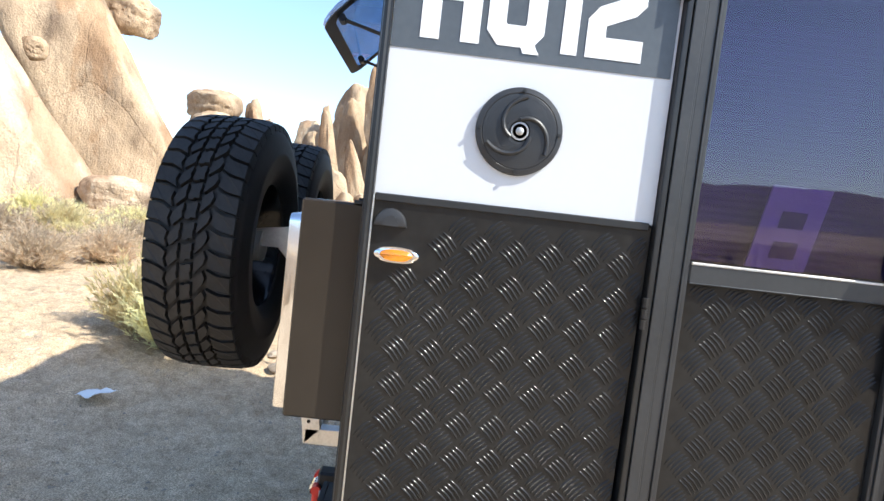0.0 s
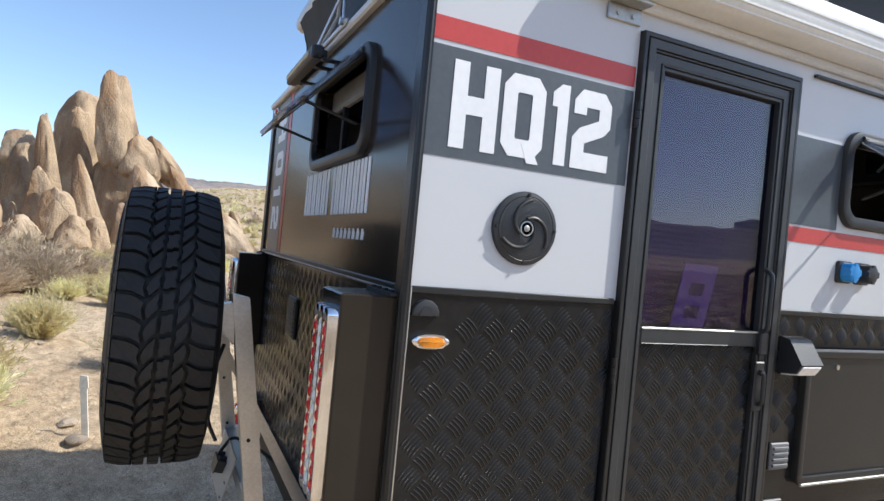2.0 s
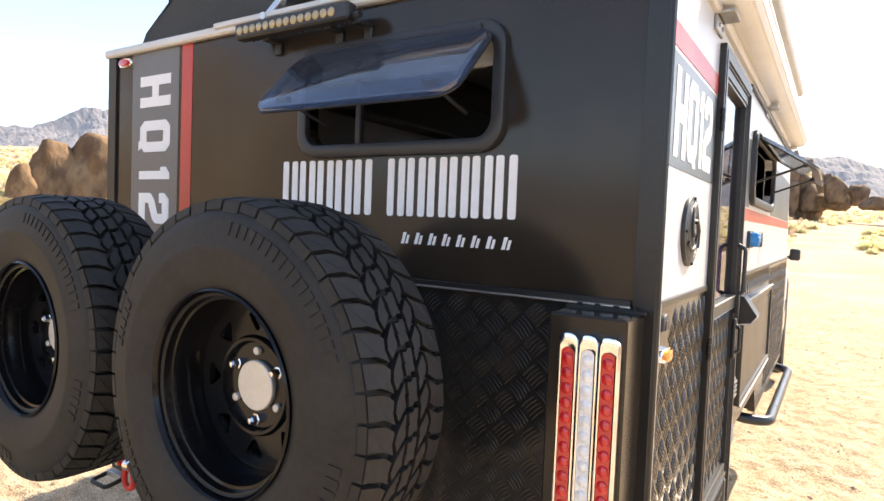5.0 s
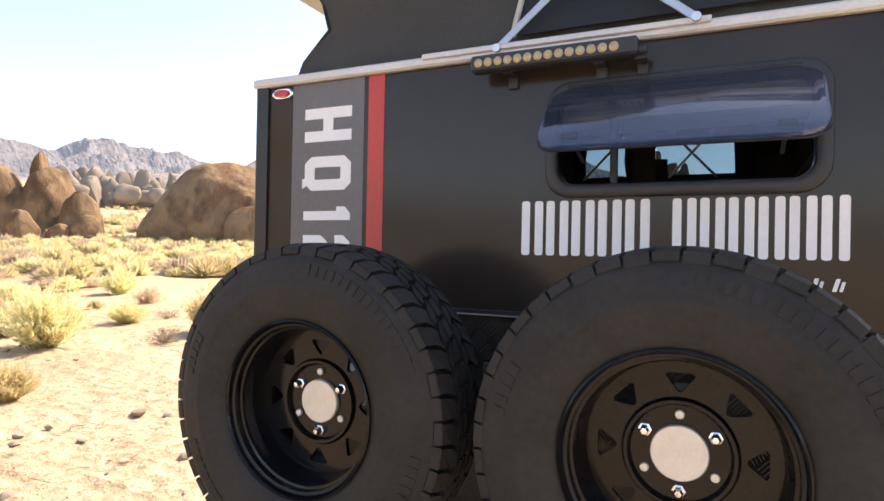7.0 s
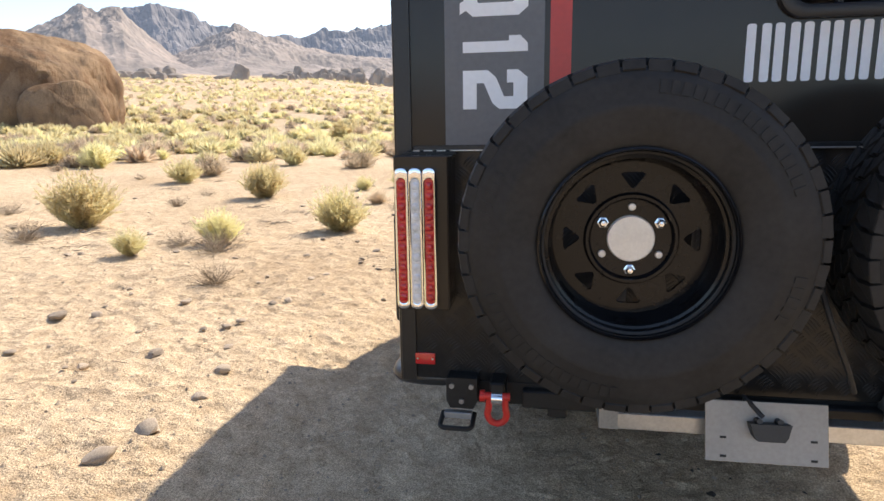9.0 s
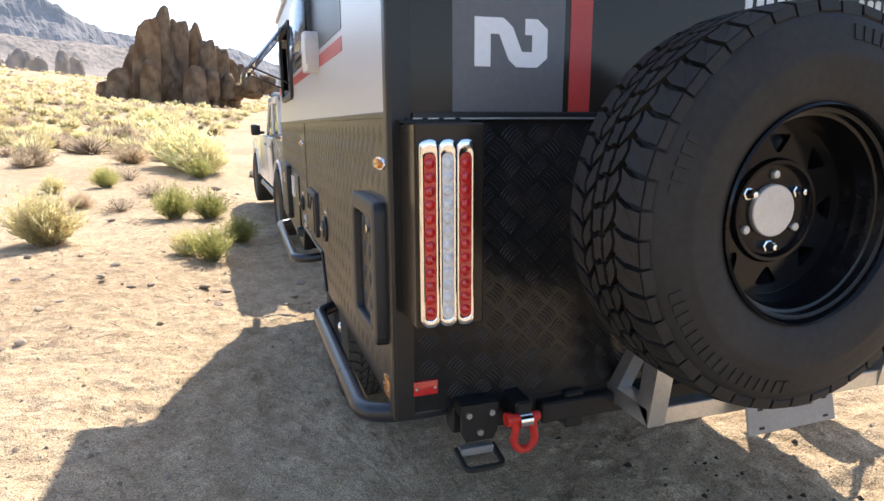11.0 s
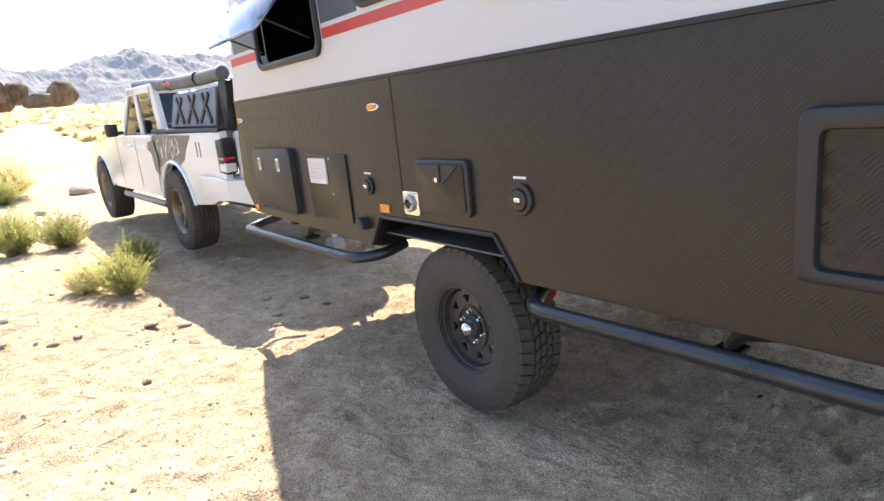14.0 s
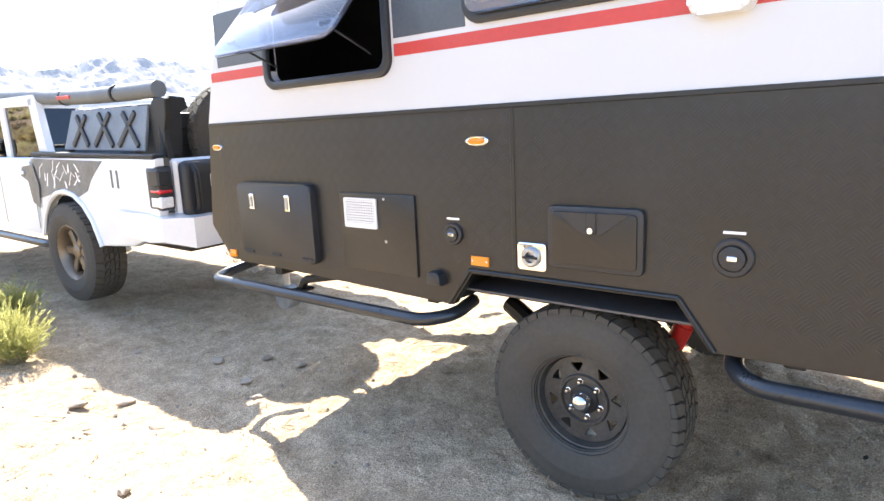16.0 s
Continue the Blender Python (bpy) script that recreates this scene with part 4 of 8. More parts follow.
# ---------------------------------------------------------------- caravan: awning
def awning():
    prof = [(1.058, 2.272), (1.058, 2.385), (1.07, 2.401), (1.10, 2.406), (1.13, 2.396), (1.148, 2.37), (1.152, 2.33), (1.145, 2.295), (1.125, 2.275), (1.09, 2.268)]
    bm = BM()
    prism(bm, prof, "y", 0.51, 3.45)
    box_ob = part("awning", bm, "white_plastic", caravan, "rolled awning in a white cassette", True)
    for x, z in ((1.154, 2.34), (1.149, 2.305), (1.137, 2.287)):
        bm = BM()
        rod(bm, (x - 0.004, 0.515, z), (x - 0.004, 3.445, z), 0.006, 6)
        part("cassette_rib", bm, "white_plastic", box_ob, "", True)
    for y0, y1 in ((0.463, 0.513), (3.447, 3.495)):
        bm = BM()
        big = [(1.105 + (x - 1.105) * 1.06, 2.335 + (z - 2.335) * 1.06) for x, z in prof]
        prism(bm, big, "y", y1 if y0 < 1 else y0, y0 if y0 < 1 else y1, 0.014)
        part("end_cap", bm, "white_plastic", box_ob, "ribbed white end cap", True)
    for y in (0.48, 1.9, 3.3):
        bm = BM()
        box(bm, 1.05, 1.058, y, y + 0.11, 2.205, 2.27, 0.002)
        box(bm, 1.05, 1.10, y, y + 0.11, 2.244, 2.252, 0.002)
        for k in range(2):
            rod(bm, (1.056, y + 0.03 + 0.05 * k, 2.222), (1.063, y + 0.03 + 0.05 * k, 2.222), 0.006, 8)
        part("bracket", bm, "galv", box_ob, "plain metal bracket")
    bm = BM()
    box(bm, 1.05, 1.062, 1.3, 3.6, 2.215, 2.225, 0.002)
    part("rain_gutter", bm, "plastic", caravan)


awning()


# ---------------------------------------------------------------- wheels
def build_tyre(R=0.378, W=0.255, rim=0.188, pitches=46):
    """A carcass and the blocks of an all-terrain tread, about the z axis."""
    bm = BM()
    w = W / 2
    half = [(rim, w * 0.80), (rim + 0.012, w * 0.86), (rim + 0.02, w * 0.90), (rim + 0.05, w * 0.985), (rim + 0.085, w * 1.0), (rim + 0.092, w * 1.012), (rim + 0.098, w * 1.0),
            (rim + 0.115, w * 0.975), (R - 0.05, w * 0.94), (R - 0.034, w * 0.905), (R - 0.024, w * 0.84), (R - 0.0185, w * 0.74), (R - 0.0175, w * 0.6), (R - 0.017, w * 0.3)]
    lathe(bm, half + [(r, -h) for r, h in half[::-1]], 84, closed=True)
    tyre_mesh = bm
    bm = BM()
    p = 2 * math.pi / pitches

    def crown(h):
        e = abs(h) / w
        return 0.005 * e**2 + 0.016 * max(0, (e - 0.62) / 0.38) ** 2

    def lug(pts, skirt=0):
        """One tread block by its angles and heights; skirt of its last points run on down the shoulder."""
        lo, hi = [], []
        ca, ch = sum(a for a, _ in pts) / len(pts), sum(h for _, h in pts) / len(pts)
        pts = [(ca + (a - ca) * 0.90, ch + (h - ch) * 0.93) for a, h in pts]
        for a, h in pts:
            for out, r in ((lo, R - 0.0185 - crown(h)), (hi, R - crown(h))):
                out.append(bm.verts.new((r * math.cos(a), r * math.sin(a), h)))
        bm.faces.new(hi)
        for i in range(len(pts)):
            bm.faces.new((lo[i], lo[(i + 1) % len(pts)], hi[(i + 1) % len(pts)], hi[i]))

    e = w * 0.865
    k0 = e / 0.116

    def at(u, v, s, o):
        """A corner u millimetres off the middle and v pitches round, turned half about for the other side."""
        return (o + s * (v - 0.5) * p, -s * u * 0.001 * k0)

    for k in range(pitches):
        a = -k * p
        # one stepped block in the middle
        lug([at(u, v, 1, a) for u, v in ((-14.5, 0.03), (-2, 0.03), (1, 0.13), (14.5, 0.13), (12, 0.55), (14.5, 0.60), (14.5, 0.99), (2, 0.99), (-1, 0.89), (-14.5, 0.89), (-12, 0.46), (-14.5, 0.42))])
        for s in (-1, 1):
            o = a + (p * 0.35 if s > 0 else 0)
            # slanting arrow-headed blocks between the middle and the shoulder
            lug([at(u, v, s, o) for u, v in ((21, 0.05), (33, 0.30), (46, 0.62), (51.5, 0.98), (44, 1.34), (33, 1.12), (21, 0.88), (23.5, 0.5), (21, 0.44))])
            # shoulder blocks, their grooves falling outwards
            row = [at(u, v, s, o) for u, v in ((57.5, 0.98), (52.5, 0.56), (66, 0.37), (82, 0.23), (116, 0.14), (116, 1.03), (82, 1.11), (66, 1.25), (50.5, 1.42))]
            lug(row)
            ends = [row[4][0], row[5][0]]
            r3, r2 = R - crown(e), R - (0.031 if k % 2 else 0.026)
            ring = [(r3, ends[0], e), (r3, ends[1], e), (r2, ends[1], w * 0.895), (r2, ends[0], w * 0.895)]
            outer = [bm.verts.new((r * math.cos(q), r * math.sin(q), -s * h)) for r, q, h in ring]
            inner = [bm.verts.new((r * math.cos(q) * 0.98, r * math.sin(q) * 0.98, -s * h * 0.95)) for r, q, h in ring]
            bm.faces.new(outer)
            for i in range(4):
                bm.faces.new((outer[i], inner[i], inner[(i + 1) % 4], outer[(i + 1) % 4]))
    tread = bm
    # raised plain bars where the sidewall carries writing
    bm = BM()
    for start, count in ((20, 17), (200, 17), (152, 5), (332, 5)):
        for k in range(count):
            a = radians(start + k * 3.9)
            r0, r1 = rim + 0.118, rim + 0.143
            h = w * 0.984
            vs = [bm.verts.new((r * math.cos(b), r * math.sin(b), hh)) for b in (a, a + radians(2.5)) for r, hh in ((r0, h + 0.0005), (r1, h - 0.004))]
            lift = [bm.verts.new(v.co + Vector((0, 0, -0.006))) for v in vs]
            bm.faces.new((vs[0], vs[1], vs[3], vs[2]))
            for i, j in ((0, 1), (1, 3), (3, 2), (2, 0)):
                bm.faces.new((vs[i], vs[j], lift[j], lift[i]))
    return tyre_mesh, tread, bm


def build_rim(seat=-0.002, lip=0.108):
    """A steel rim with eight windows, its outer lip at height lip and its disc at seat, stepped between."""
    bm = BM()
    d = lip - 0.058
    lathe(bm, [(0.185, -0.112), (0.193, -0.112), (0.195, -0.107), (0.195, -0.10), (0.187, -0.095), (0.182, -0.06), (0.182, 0.02), (0.187, 0.09), (0.194, 0.10), (0.195, lip),
               (0.191, lip + 0.003), (0.187, lip - 0.003), (0.1855, lip - 0.014), (0.180, lip - 0.016), (0.1785, lip - 0.030), (0.173, lip - 0.032), (0.1715, lip - 0.048), (0.167, d), (0.1655, d - 0.02),
               (0.1645, min(d - 0.03, seat + 0.022)), (0.1625, seat + 0.010), (0.158, seat + 0.002), (0.158, seat - 0.006), (0.170, min(-0.03, seat - 0.03)), (0.176, -0.09)], 72, closed=True)
    hoop = bm
    bm = BM()
    holes = []
    for k in range(8):
        a = radians(90 + 45 * k)
        tri = [(0.141, -0.020), (0.141, 0.020), (0.136, 0.025), (0.110, 0.006), (0.1065, 0.0), (0.110, -0.006), (0.136, -0.025)]
        holes.append([(r * math.cos(a) - t * math.sin(a), r * math.sin(a) + t * math.cos(a)) for r, t in tri])
    circle = lambda r, n=64: [(r * math.cos(2 * math.pi * i / n), r * math.sin(2 * math.pi * i / n)) for i in range(n)]  # noqa: E731
    slab(bm, circle(0.163), holes + [circle(0.099, 48)], "z", seat, seat + 0.012)
    lathe(bm, [(0.099, seat), (0.099, seat + 0.012), (0.094, seat + 0.022), (0.088, seat + 0.022), (0.083, seat + 0.008), (0.058, seat + 0.006), (0.05, seat + 0.006), (0.05, seat - 0.01), (0.09, seat - 0.006)], 48, closed=True)
    disc = bm
    return hoop, disc


tyre_bm, tread_bm, words_bm = build_tyre()
hoop_bm, disc_bm = build_rim()
road_hoop_bm, road_disc_bm = build_rim(0.040)
MESH = {}


def keep(name, bm, mat, smooth=True):
    bmesh.ops.recalc_face_normals(bm, faces=bm.faces)
    me = bpy.data.meshes.new(name)
    bm.to_mesh(me)
    bm.free()
    me.materials.append(M[mat])
    if smooth:
        me.shade_smooth()
        me.set_sharp_from_angle(angle=radians(35))
    return me


def child(name, me, parent, label=""):
    ob = new(name, me)
    ob.parent = parent
    if label:
        ob["label"] = label
    return ob


nut_bm = BM()
lathe(nut_bm, [(0.0125, 0.0), (0.0125, 0.004), (0.0095, 0.005), (0.0095, 0.016), (0.006, 0.021), (0.0, 0.022)], 6)
NUT = keep("lug_nut", nut_bm, "chrome", False)
stud_bm = BM()
lathe(stud_bm, [(0.0085, 0.0), (0.0085, 0.006), (0.007, 0.008), (0.0, 0.0085)], 12)
STUD = keep("stud", stud_bm, "hub")
cap_bm = BM()
lathe(cap_bm, [(0.051, 0.0), (0.051, 0.008), (0.049, 0.010), (0.0, 0.0105)], 40)
CAP = keep("hub_cap", cap_bm, "hub")
dome_bm = BM()
lathe(dome_bm, [(0.036, 0.0), (0.036, 0.03), (0.033, 0.045), (0.024, 0.056), (0.012, 0.061), (0.0, 0.062)], 28)
DOME = keep("hub_dome", dome_bm, "chrome")
hubring_bm = BM()
lathe(hubring_bm, [(0.056, 0.0), (0.056, 0.008), (0.05, 0.012), (0.036, 0.012), (0.036, 0.0)], 36, closed=True)
HUBRING = keep("hub", hubring_bm, "chassis")
TYRE, TREAD, WORDS = keep("tyre", tyre_bm, "rubber"), keep("tread", tread_bm, "rubber", False), keep("sidewall_bars", words_bm, "rubber", False)
for q in (hoop_bm, disc_bm, road_hoop_bm, road_disc_bm):
    bmesh.ops.scale(q, vec=(1.035, 1.035, 1.0), verts=q.verts)
HOOP, DISC = keep("rim", hoop_bm, "rim"), keep("rim_disc", disc_bm, "rim")
TYRE_D, TREAD_D = TYRE.copy(), TREAD.copy()
HOOP_D, DISC_D = keep("rim", road_hoop_bm, "dusty_rim"), keep("rim_disc", road_disc_bm, "dusty_rim")
for me in (TYRE_D, TREAD_D):
    me.materials.clear()
    me.materials.append(M["dusty_rubber"])


def wheel(name, label, m, dusty=False, dome=False, group=""):
    w = thing(name, label, "wheel", group)
    t = child("tyre", TYRE_D if dusty else TYRE, w, "dusty black rubber" if dusty else "black all-terrain rubber")
    child("tread", TREAD_D if dusty else TREAD, t)
    if not dusty:
        child("sidewall_relief", WORDS, t)["kind"] = "stuff"
    r = child("rim", HOOP_D if dusty else HOOP, w, "dusty grey steel rim" if dusty else "black steel rim")
    child("rim_disc", DISC_D if dusty else DISC, r)
    seat = 0.046 if dome else 0.004
    if not dusty:
        r.location = (0, 0, 0.009)
    if dome:
        child("hub", HUBRING, r).location = (0, 0, seat)
        child("hub_dome", DOME, r, "chrome dome").location = (0, 0, seat + 0.002)
    else:
        child("hub_cap", CAP, r, "flat pale hub cap").location = (0, 0, 0.004)
    for k in range(6):
        a = radians(90 + 60 * k)
        child("lug_nut", NUT if dome or k % 2 else STUD, r).location = (0.0699 * math.cos(a), 0.0699 * math.sin(a), seat + 0.001)
    w.matrix_world = m
    return w


def axle_to(loc, out, spin=0):
    """The pose of a wheel whose outer face looks along out."""
    q = Vector(out).to_track_quat("Z", "Y").to_matrix().to_4x4()
    return Matrix.Translation(loc) @ q @ pose(0, 0, 0, 0, 0, spin)


wheel("spare_wheel", "black steel spare wheel with all-terrain tyre on the rear rack", axle_to((-0.410, -0.459, 1.316), (0, -1, 0)), group="spare wheels")
wheel("spare_wheel", "black steel spare wheel with all-terrain tyre on the rear rack", axle_to((0.392, -0.459, 1.318), (0, -1, 0)), group="spare wheels")
wheel("road_wheel", "dusty black steel trailer wheel standing on sand", axle_to((-0.835, 1.785, 0.408), (-1, 0, 0), 12), True, True, "trailer wheels")
wheel("road_wheel", "dusty black steel trailer wheel standing on sand", axle_to((0.835, 1.712, 0.408), (1, 0, 0), 33), True, True, "trailer wheels")


# ---------------------------------------------------------------- caravan: door
def entry_door():
    X = HALF
    y0, y1, z0, z1 = 0.600, 1.228, 0.600, 2.197
    bm = BM()
    ring(bm, [(y0, z0 - 0.02), (y1, z0 - 0.02), (y1, z1), (y0, z1)], [(y0 + 0.014, z0), (y1 - 0.014, z0), (y1 - 0.014, z1 - 0.014), (y0 + 0.014, z1 - 0.014)], "x", X - 0.03, X + 0.018, 0.003)
    door = part("door", bm, "trim", caravan, "charcoal door with purple-tinted window above checker plate")
    inner = [(0.686, 0.835), (1.146, 0.835), (1.146, 2.110), (0.686, 2.110)]
    for k, (grow, w) in enumerate(((0.0, 0.020), (0.024, 0.015), (0.030, 0.011), (0.054, 0.014), (0.060, 0.010))):
        a = [(y0 + 0.016, 0.602), (y1 - 0.016, 0.602), (y1 - 0.016, z1 - 0.016), (y0 + 0.016, z1 - 0.016)]
        s = min(1.0, grow / 0.07)
        b = [(p[0] + (q[0] - p[0]) * s, p[1] + (q[1] - p[1]) * s) for p, q in zip(a, inner)]
        s2 = min(1.0, ((0.024, 0.030, 0.054, 0.060, 0.07)[k] - 0.0008) / 0.07)
        c = [(p[0] + (q[0] - p[0]) * s2, p[1] + (q[1] - p[1]) * s2) for p, q in zip(a, inner)]
        bm = BM()
        ring(bm, b, c, "x", X - 0.02, X + w, 0.0015)
        part("door_frame", bm, "door_frame", door)
    bm = BM()
    box(bm, X - 0.02, X + 0.012, 0.686, 1.146, 1.402, 1.446, 0.003)
    part("mid_rail", bm, "door_frame", door)
    bm = BM()
    box(bm, X + 0.010, X + 0.014, 0.688, 1.144, 1.441, 1.446, 0.001)
    part("bright_bead", bm, "alu", door, "bright bead")
    bm = BM()
    box(bm, X + 0.010, X + 0.0135, 0.688, 1.144, 1.402, 1.405, 0.001)
    part("dull_bead", bm, "bar", door)
    bm = BM()
    box(bm, X - 0.012, X - 0.006, 0.688, 1.144, 1.446, 2.108)
    g = part("door_pane", bm, "door_glass", door, "purple-tinted mirror-like pane")
    bm = BM()
    box(bm, X - 0.016, X - 0.002, 0.688, 1.144, 0.836, 1.402)
    part("door_panel", bm, "checker", door, "black checker plate")
    bm = BM()
    box(bm, X - 0.01, X + 0.022, 0.742, 1.045, 0.685, 0.812, 0.006)
    vent = part("vent", bm, "plastic", door, "black slotted vent")
    bm = BM()
    for r in range(3):
        for c in range(14):
            y = 0.756 + c * 0.0202
            z = 0.699 + r * 0.036
            box(bm, X + 0.0215, X + 0.0235, y, y + 0.0115, z, z + 0.028)
    part("vent_slot", bm, "mesh_window", vent)["kind"] = "stuff"
    for y in (0.70, 1.06):
        bm = BM()
        box(bm, X - 0.01, X + 0.024, y, y + 0.032, 0.68, 0.80, 0.004)
        part("vent_catch", bm, "plastic", vent)
    bm = BM()
    tube(bm, [(X + 0.012, 1.150, 1.445), (X + 0.036, 1.150, 1.455), (X + 0.036, 1.150, 1.612), (X + 0.012, 1.150, 1.626)], 0.007, 10, 0.02)
    part("handle", bm, "bar", door, "grey grab handle", True)
    bm = BM()
    box(bm, X + 0.008, X + 0.026, 1.140, 1.172, 1.38, 1.445, 0.004)
    box(bm, X + 0.008, X + 0.020, 1.138, 1.178, 1.215, 1.360, 0.004)
    rod(bm, (X + 0.02, 1.157, 1.33), (X + 0.03, 1.157, 1.33), 0.009, 12)
    part("lock", bm, "plastic", door, "black lock plate")
    bm = BM()
    tube(bm, [(X + 0.016, 1.158, 1.335), (X + 0.032, 1.159, 1.327), (X + 0.032, 1.160, 1.243), (X + 0.016, 1.160, 1.235)], 0.006, 8, 0.012)
    part("latch", bm, "plastic", door)
    for z in (0.78, 1.30, 1.95):
        bm = BM()
        for k in range(3):
            rod(bm, (X + 0.017, 0.599, z + 0.022 * k), (X + 0.017, 0.599, z + 0.020 + 0.022 * k), 0.007, 8)
        part("hinge", bm, "trim", door)
    bm = BM()
    box(bm, X - 0.03, X + 0.016, 0.588, 1.24, 0.545, 0.582, 0.003)
    part("door_sill", bm, "alu", caravan, "scuffed metal sill")
    return door


entry_door()


# ---------------------------------------------------------------- caravan: small fittings
def lens_oval(axis, at, out, u, v, w, h, lens, base="chrome", name="marker_light"):
    """An oval marker lamp on a bright base."""
    def oval(a, b):
        return [(u + a * math.copysign(abs(math.cos(t)) ** 0.8, math.cos(t)), v + b * math.sin(t)) for t in [2 * math.pi * i / 28 for i in range(28)]]
    bm = BM()
    prism(bm, oval(w / 2, h / 2), axis, at, at + out * 0.012, 0.005)
    ob = part(name, bm, base, caravan, "oval marker lamp on a bright base", True)
    bm = BM()
    prism(bm, oval(w * 0.36, h * 0.36), axis, at + out * 0.008, at + out * 0.020, 0.006)
    part("lens", bm, lens, ob, "", True)
    return ob


def reflector(axis, at, out, u0, u1, v0, v1, mat):
    bm = BM()
    prism(bm, rrect(u0, u1, v0, v1, 0.003, 2), axis, at, at + out * 0.008, 0.002)
    ob = part("reflector", bm, mat, caravan, "rectangular reflector", True)
    for u in (u0 + 0.008, u1 - 0.008):
        bm = BM()
        rod(bm, put(axis, at + out * 0.007, u, (v0 + v1) / 2), put(axis, at + out * 0.010, u, (v0 + v1) / 2), 0.0035, 8)
        part("screw", bm, "alu", ob)


def fittings():
    R, L = HALF, -HALF
    lens_oval("x", R, 1, 0.069, 1.394, 0.096, 0.032, "amber")
    lens_oval("x", L, -1, 0.083, 1.391, 0.104, 0.032, "amber")
    lens_oval("x", L, -1, 2.118, 1.388, 0.104, 0.032, "amber")
    lens_oval("x", L, -1, 3.80, 1.388, 0.09, 0.03, "amber")
    lens_oval("y", 0, -1, 0.936, 2.215, 0.096, 0.034, "red_lens")
    lens_oval("y", 0, -1, -0.940, 2.216, 0.094, 0.034, "red_lens")
    reflector("y", -0.001, -1, -1.008, -0.943, 0.81, 0.848, "red_lens")
    reflector("y", -0.001, -1, 0.943, 1.008, 0.81, 0.848, "red_lens")
    reflector("x", R, 1, 0.045, 0.112, 0.785, 0.832, "amber")
    reflector("x", L, -1, 0.048, 0.115, 0.785, 0.832, "amber")
    reflector("x", L, -1, 2.086, 2.166, 0.925, 0.962, "amber")
    reflector("x", L, -1, 3.74, 3.80, 0.80, 0.84, "amber")

    # loudspeaker on the door side
    bm = BM()
    lathe(bm, [(0.0865, 0.0), (0.0865, 0.007), (0.085, 0.0095), (0.076, 0.0115), (0.0745, 0.0105), (0.073, 0.0118), (0.05, 0.0142), (0.028, 0.0152), (0.021, 0.0150), (0.020, 0.0115), (0.0, 0.0115)], 48)
    spk = part("loudspeaker", bm, "plastic", caravan, "black round outdoor loudspeaker", True)
    spk.matrix_basis = Matrix.Translation((R, 0.281, 1.664)) @ Vector((1, 0, 0)).to_track_quat("Z", "Y").to_matrix().to_4x4()
    bm = BM()
    for k in range(3):
        pts = []
        for i in range(13):
            a = radians(95 + 120 * k - i * 11)
            r = 0.022 + 0.046 * (i / 12) ** 1.3
            pts.append((r * math.cos(a), r * math.sin(a), 0.0165 - 0.0036 * (i / 12) ** 1.5))
        tube(bm, pts, 0.0046, 8, 0.004, 2)
    part("grille_blade", bm, "plastic", spk, "curved grille blades", True)["kind"] = "stuff"
    bm = BM()
    for k in range(12):
        r = 0.026 + 0.0036 * k
        z = 0.0152 - 0.0036 * ((r - 0.022) / 0.048) ** 1.5
        lathe(bm, [(r, z - 0.0006), (r + 0.0009, z + 0.0007), (r + 0.0018, z - 0.0006)], 40)
    part("grille_ring", bm, "plastic", spk)["kind"] = "stuff"
    bm = BM()
    lathe(bm, [(0.0195, 0.0113), (0.018, 0.0150), (0.015, 0.0152), (0.013, 0.0125), (0.009, 0.0125), (0.008, 0.0148), (0.004, 0.0165), (0.0, 0.0168)], 16)
    part("tweeter", bm, "galv", spk, "small metal tweeter", True)
    for k in range(4):
        a = radians(90 + 90 * k)
        bm = BM()
        rod(bm, (0.079 * math.cos(a), 0.079 * math.sin(a), 0.011), (0.079 * math.cos(a), 0.079 * math.sin(a), 0.015), 0.0038, 8)
        part("screw", bm, "chassis", spk)

    # hooded courtesy light under the waist strip
    bm = BM()
    pts = [(0.050 + 0.034 * math.cos(t), 1.450 + 0.036 * max(0, math.sin(t))) for t in [math.pi * i / 10 for i in range(11)]]
    prism(bm, pts, "x", R, R + 0.014, 0.004)
    hood = part("courtesy_light", bm, "hatch", caravan, "small grey hooded light", True)
    bm = BM()
    pts = [(0.050 + 0.017 * math.cos(t), 1.4505 + 0.021 * max(0, math.sin(t))) for t in [math.pi * i / 8 for i in range(9)]]
    prism(bm, pts, "x", R + 0.013, R + 0.0155)
    part("lens", bm, "plastic", hood)

    # folding lamp box, sockets, hatch and vents ahead of the door
    bm = BM()
    prism(bm, [(R, 1.325), (R + 0.055, 1.335), (R + 0.075, 1.362), (R + 0.03, 1.43), (R, 1.436)], "y", 1.262, 1.362)
    lamp = part("step_lamp", bm, "plastic", caravan, "grey wedge-shaped step lamp")
    bm = BM()
    prism(bm, [(R + 0.006, 1.3255), (R + 0.056, 1.333), (R + 0.073, 1.357), (R + 0.074, 1.354), (R + 0.057, 1.329), (R + 0.006, 1.321)], "y", 1.27, 1.354)
    part("lens", bm, "clear_lens", lamp)
    for y, mat, lab in ((1.530, "blue_plastic", "blue socket cover"), (1.625, "plastic", "black socket cover")):
        bm = BM()
        prism(bm, rrect(y - 0.035, y + 0.035, 1.609, 1.679, 0.01, 3), "x", R, R + 0.012, 0.003)
        sock = part("socket", bm, "plastic", caravan, "weatherproof socket", True)
        bm = BM()
        prism(bm, rrect(y - 0.028, y + 0.028, 1.614, 1.674, 0.022, 5), "x", R + 0.01, R + 0.045, 0.012)
        part("cover", bm, mat, sock, lab, True)
    bm = BM()
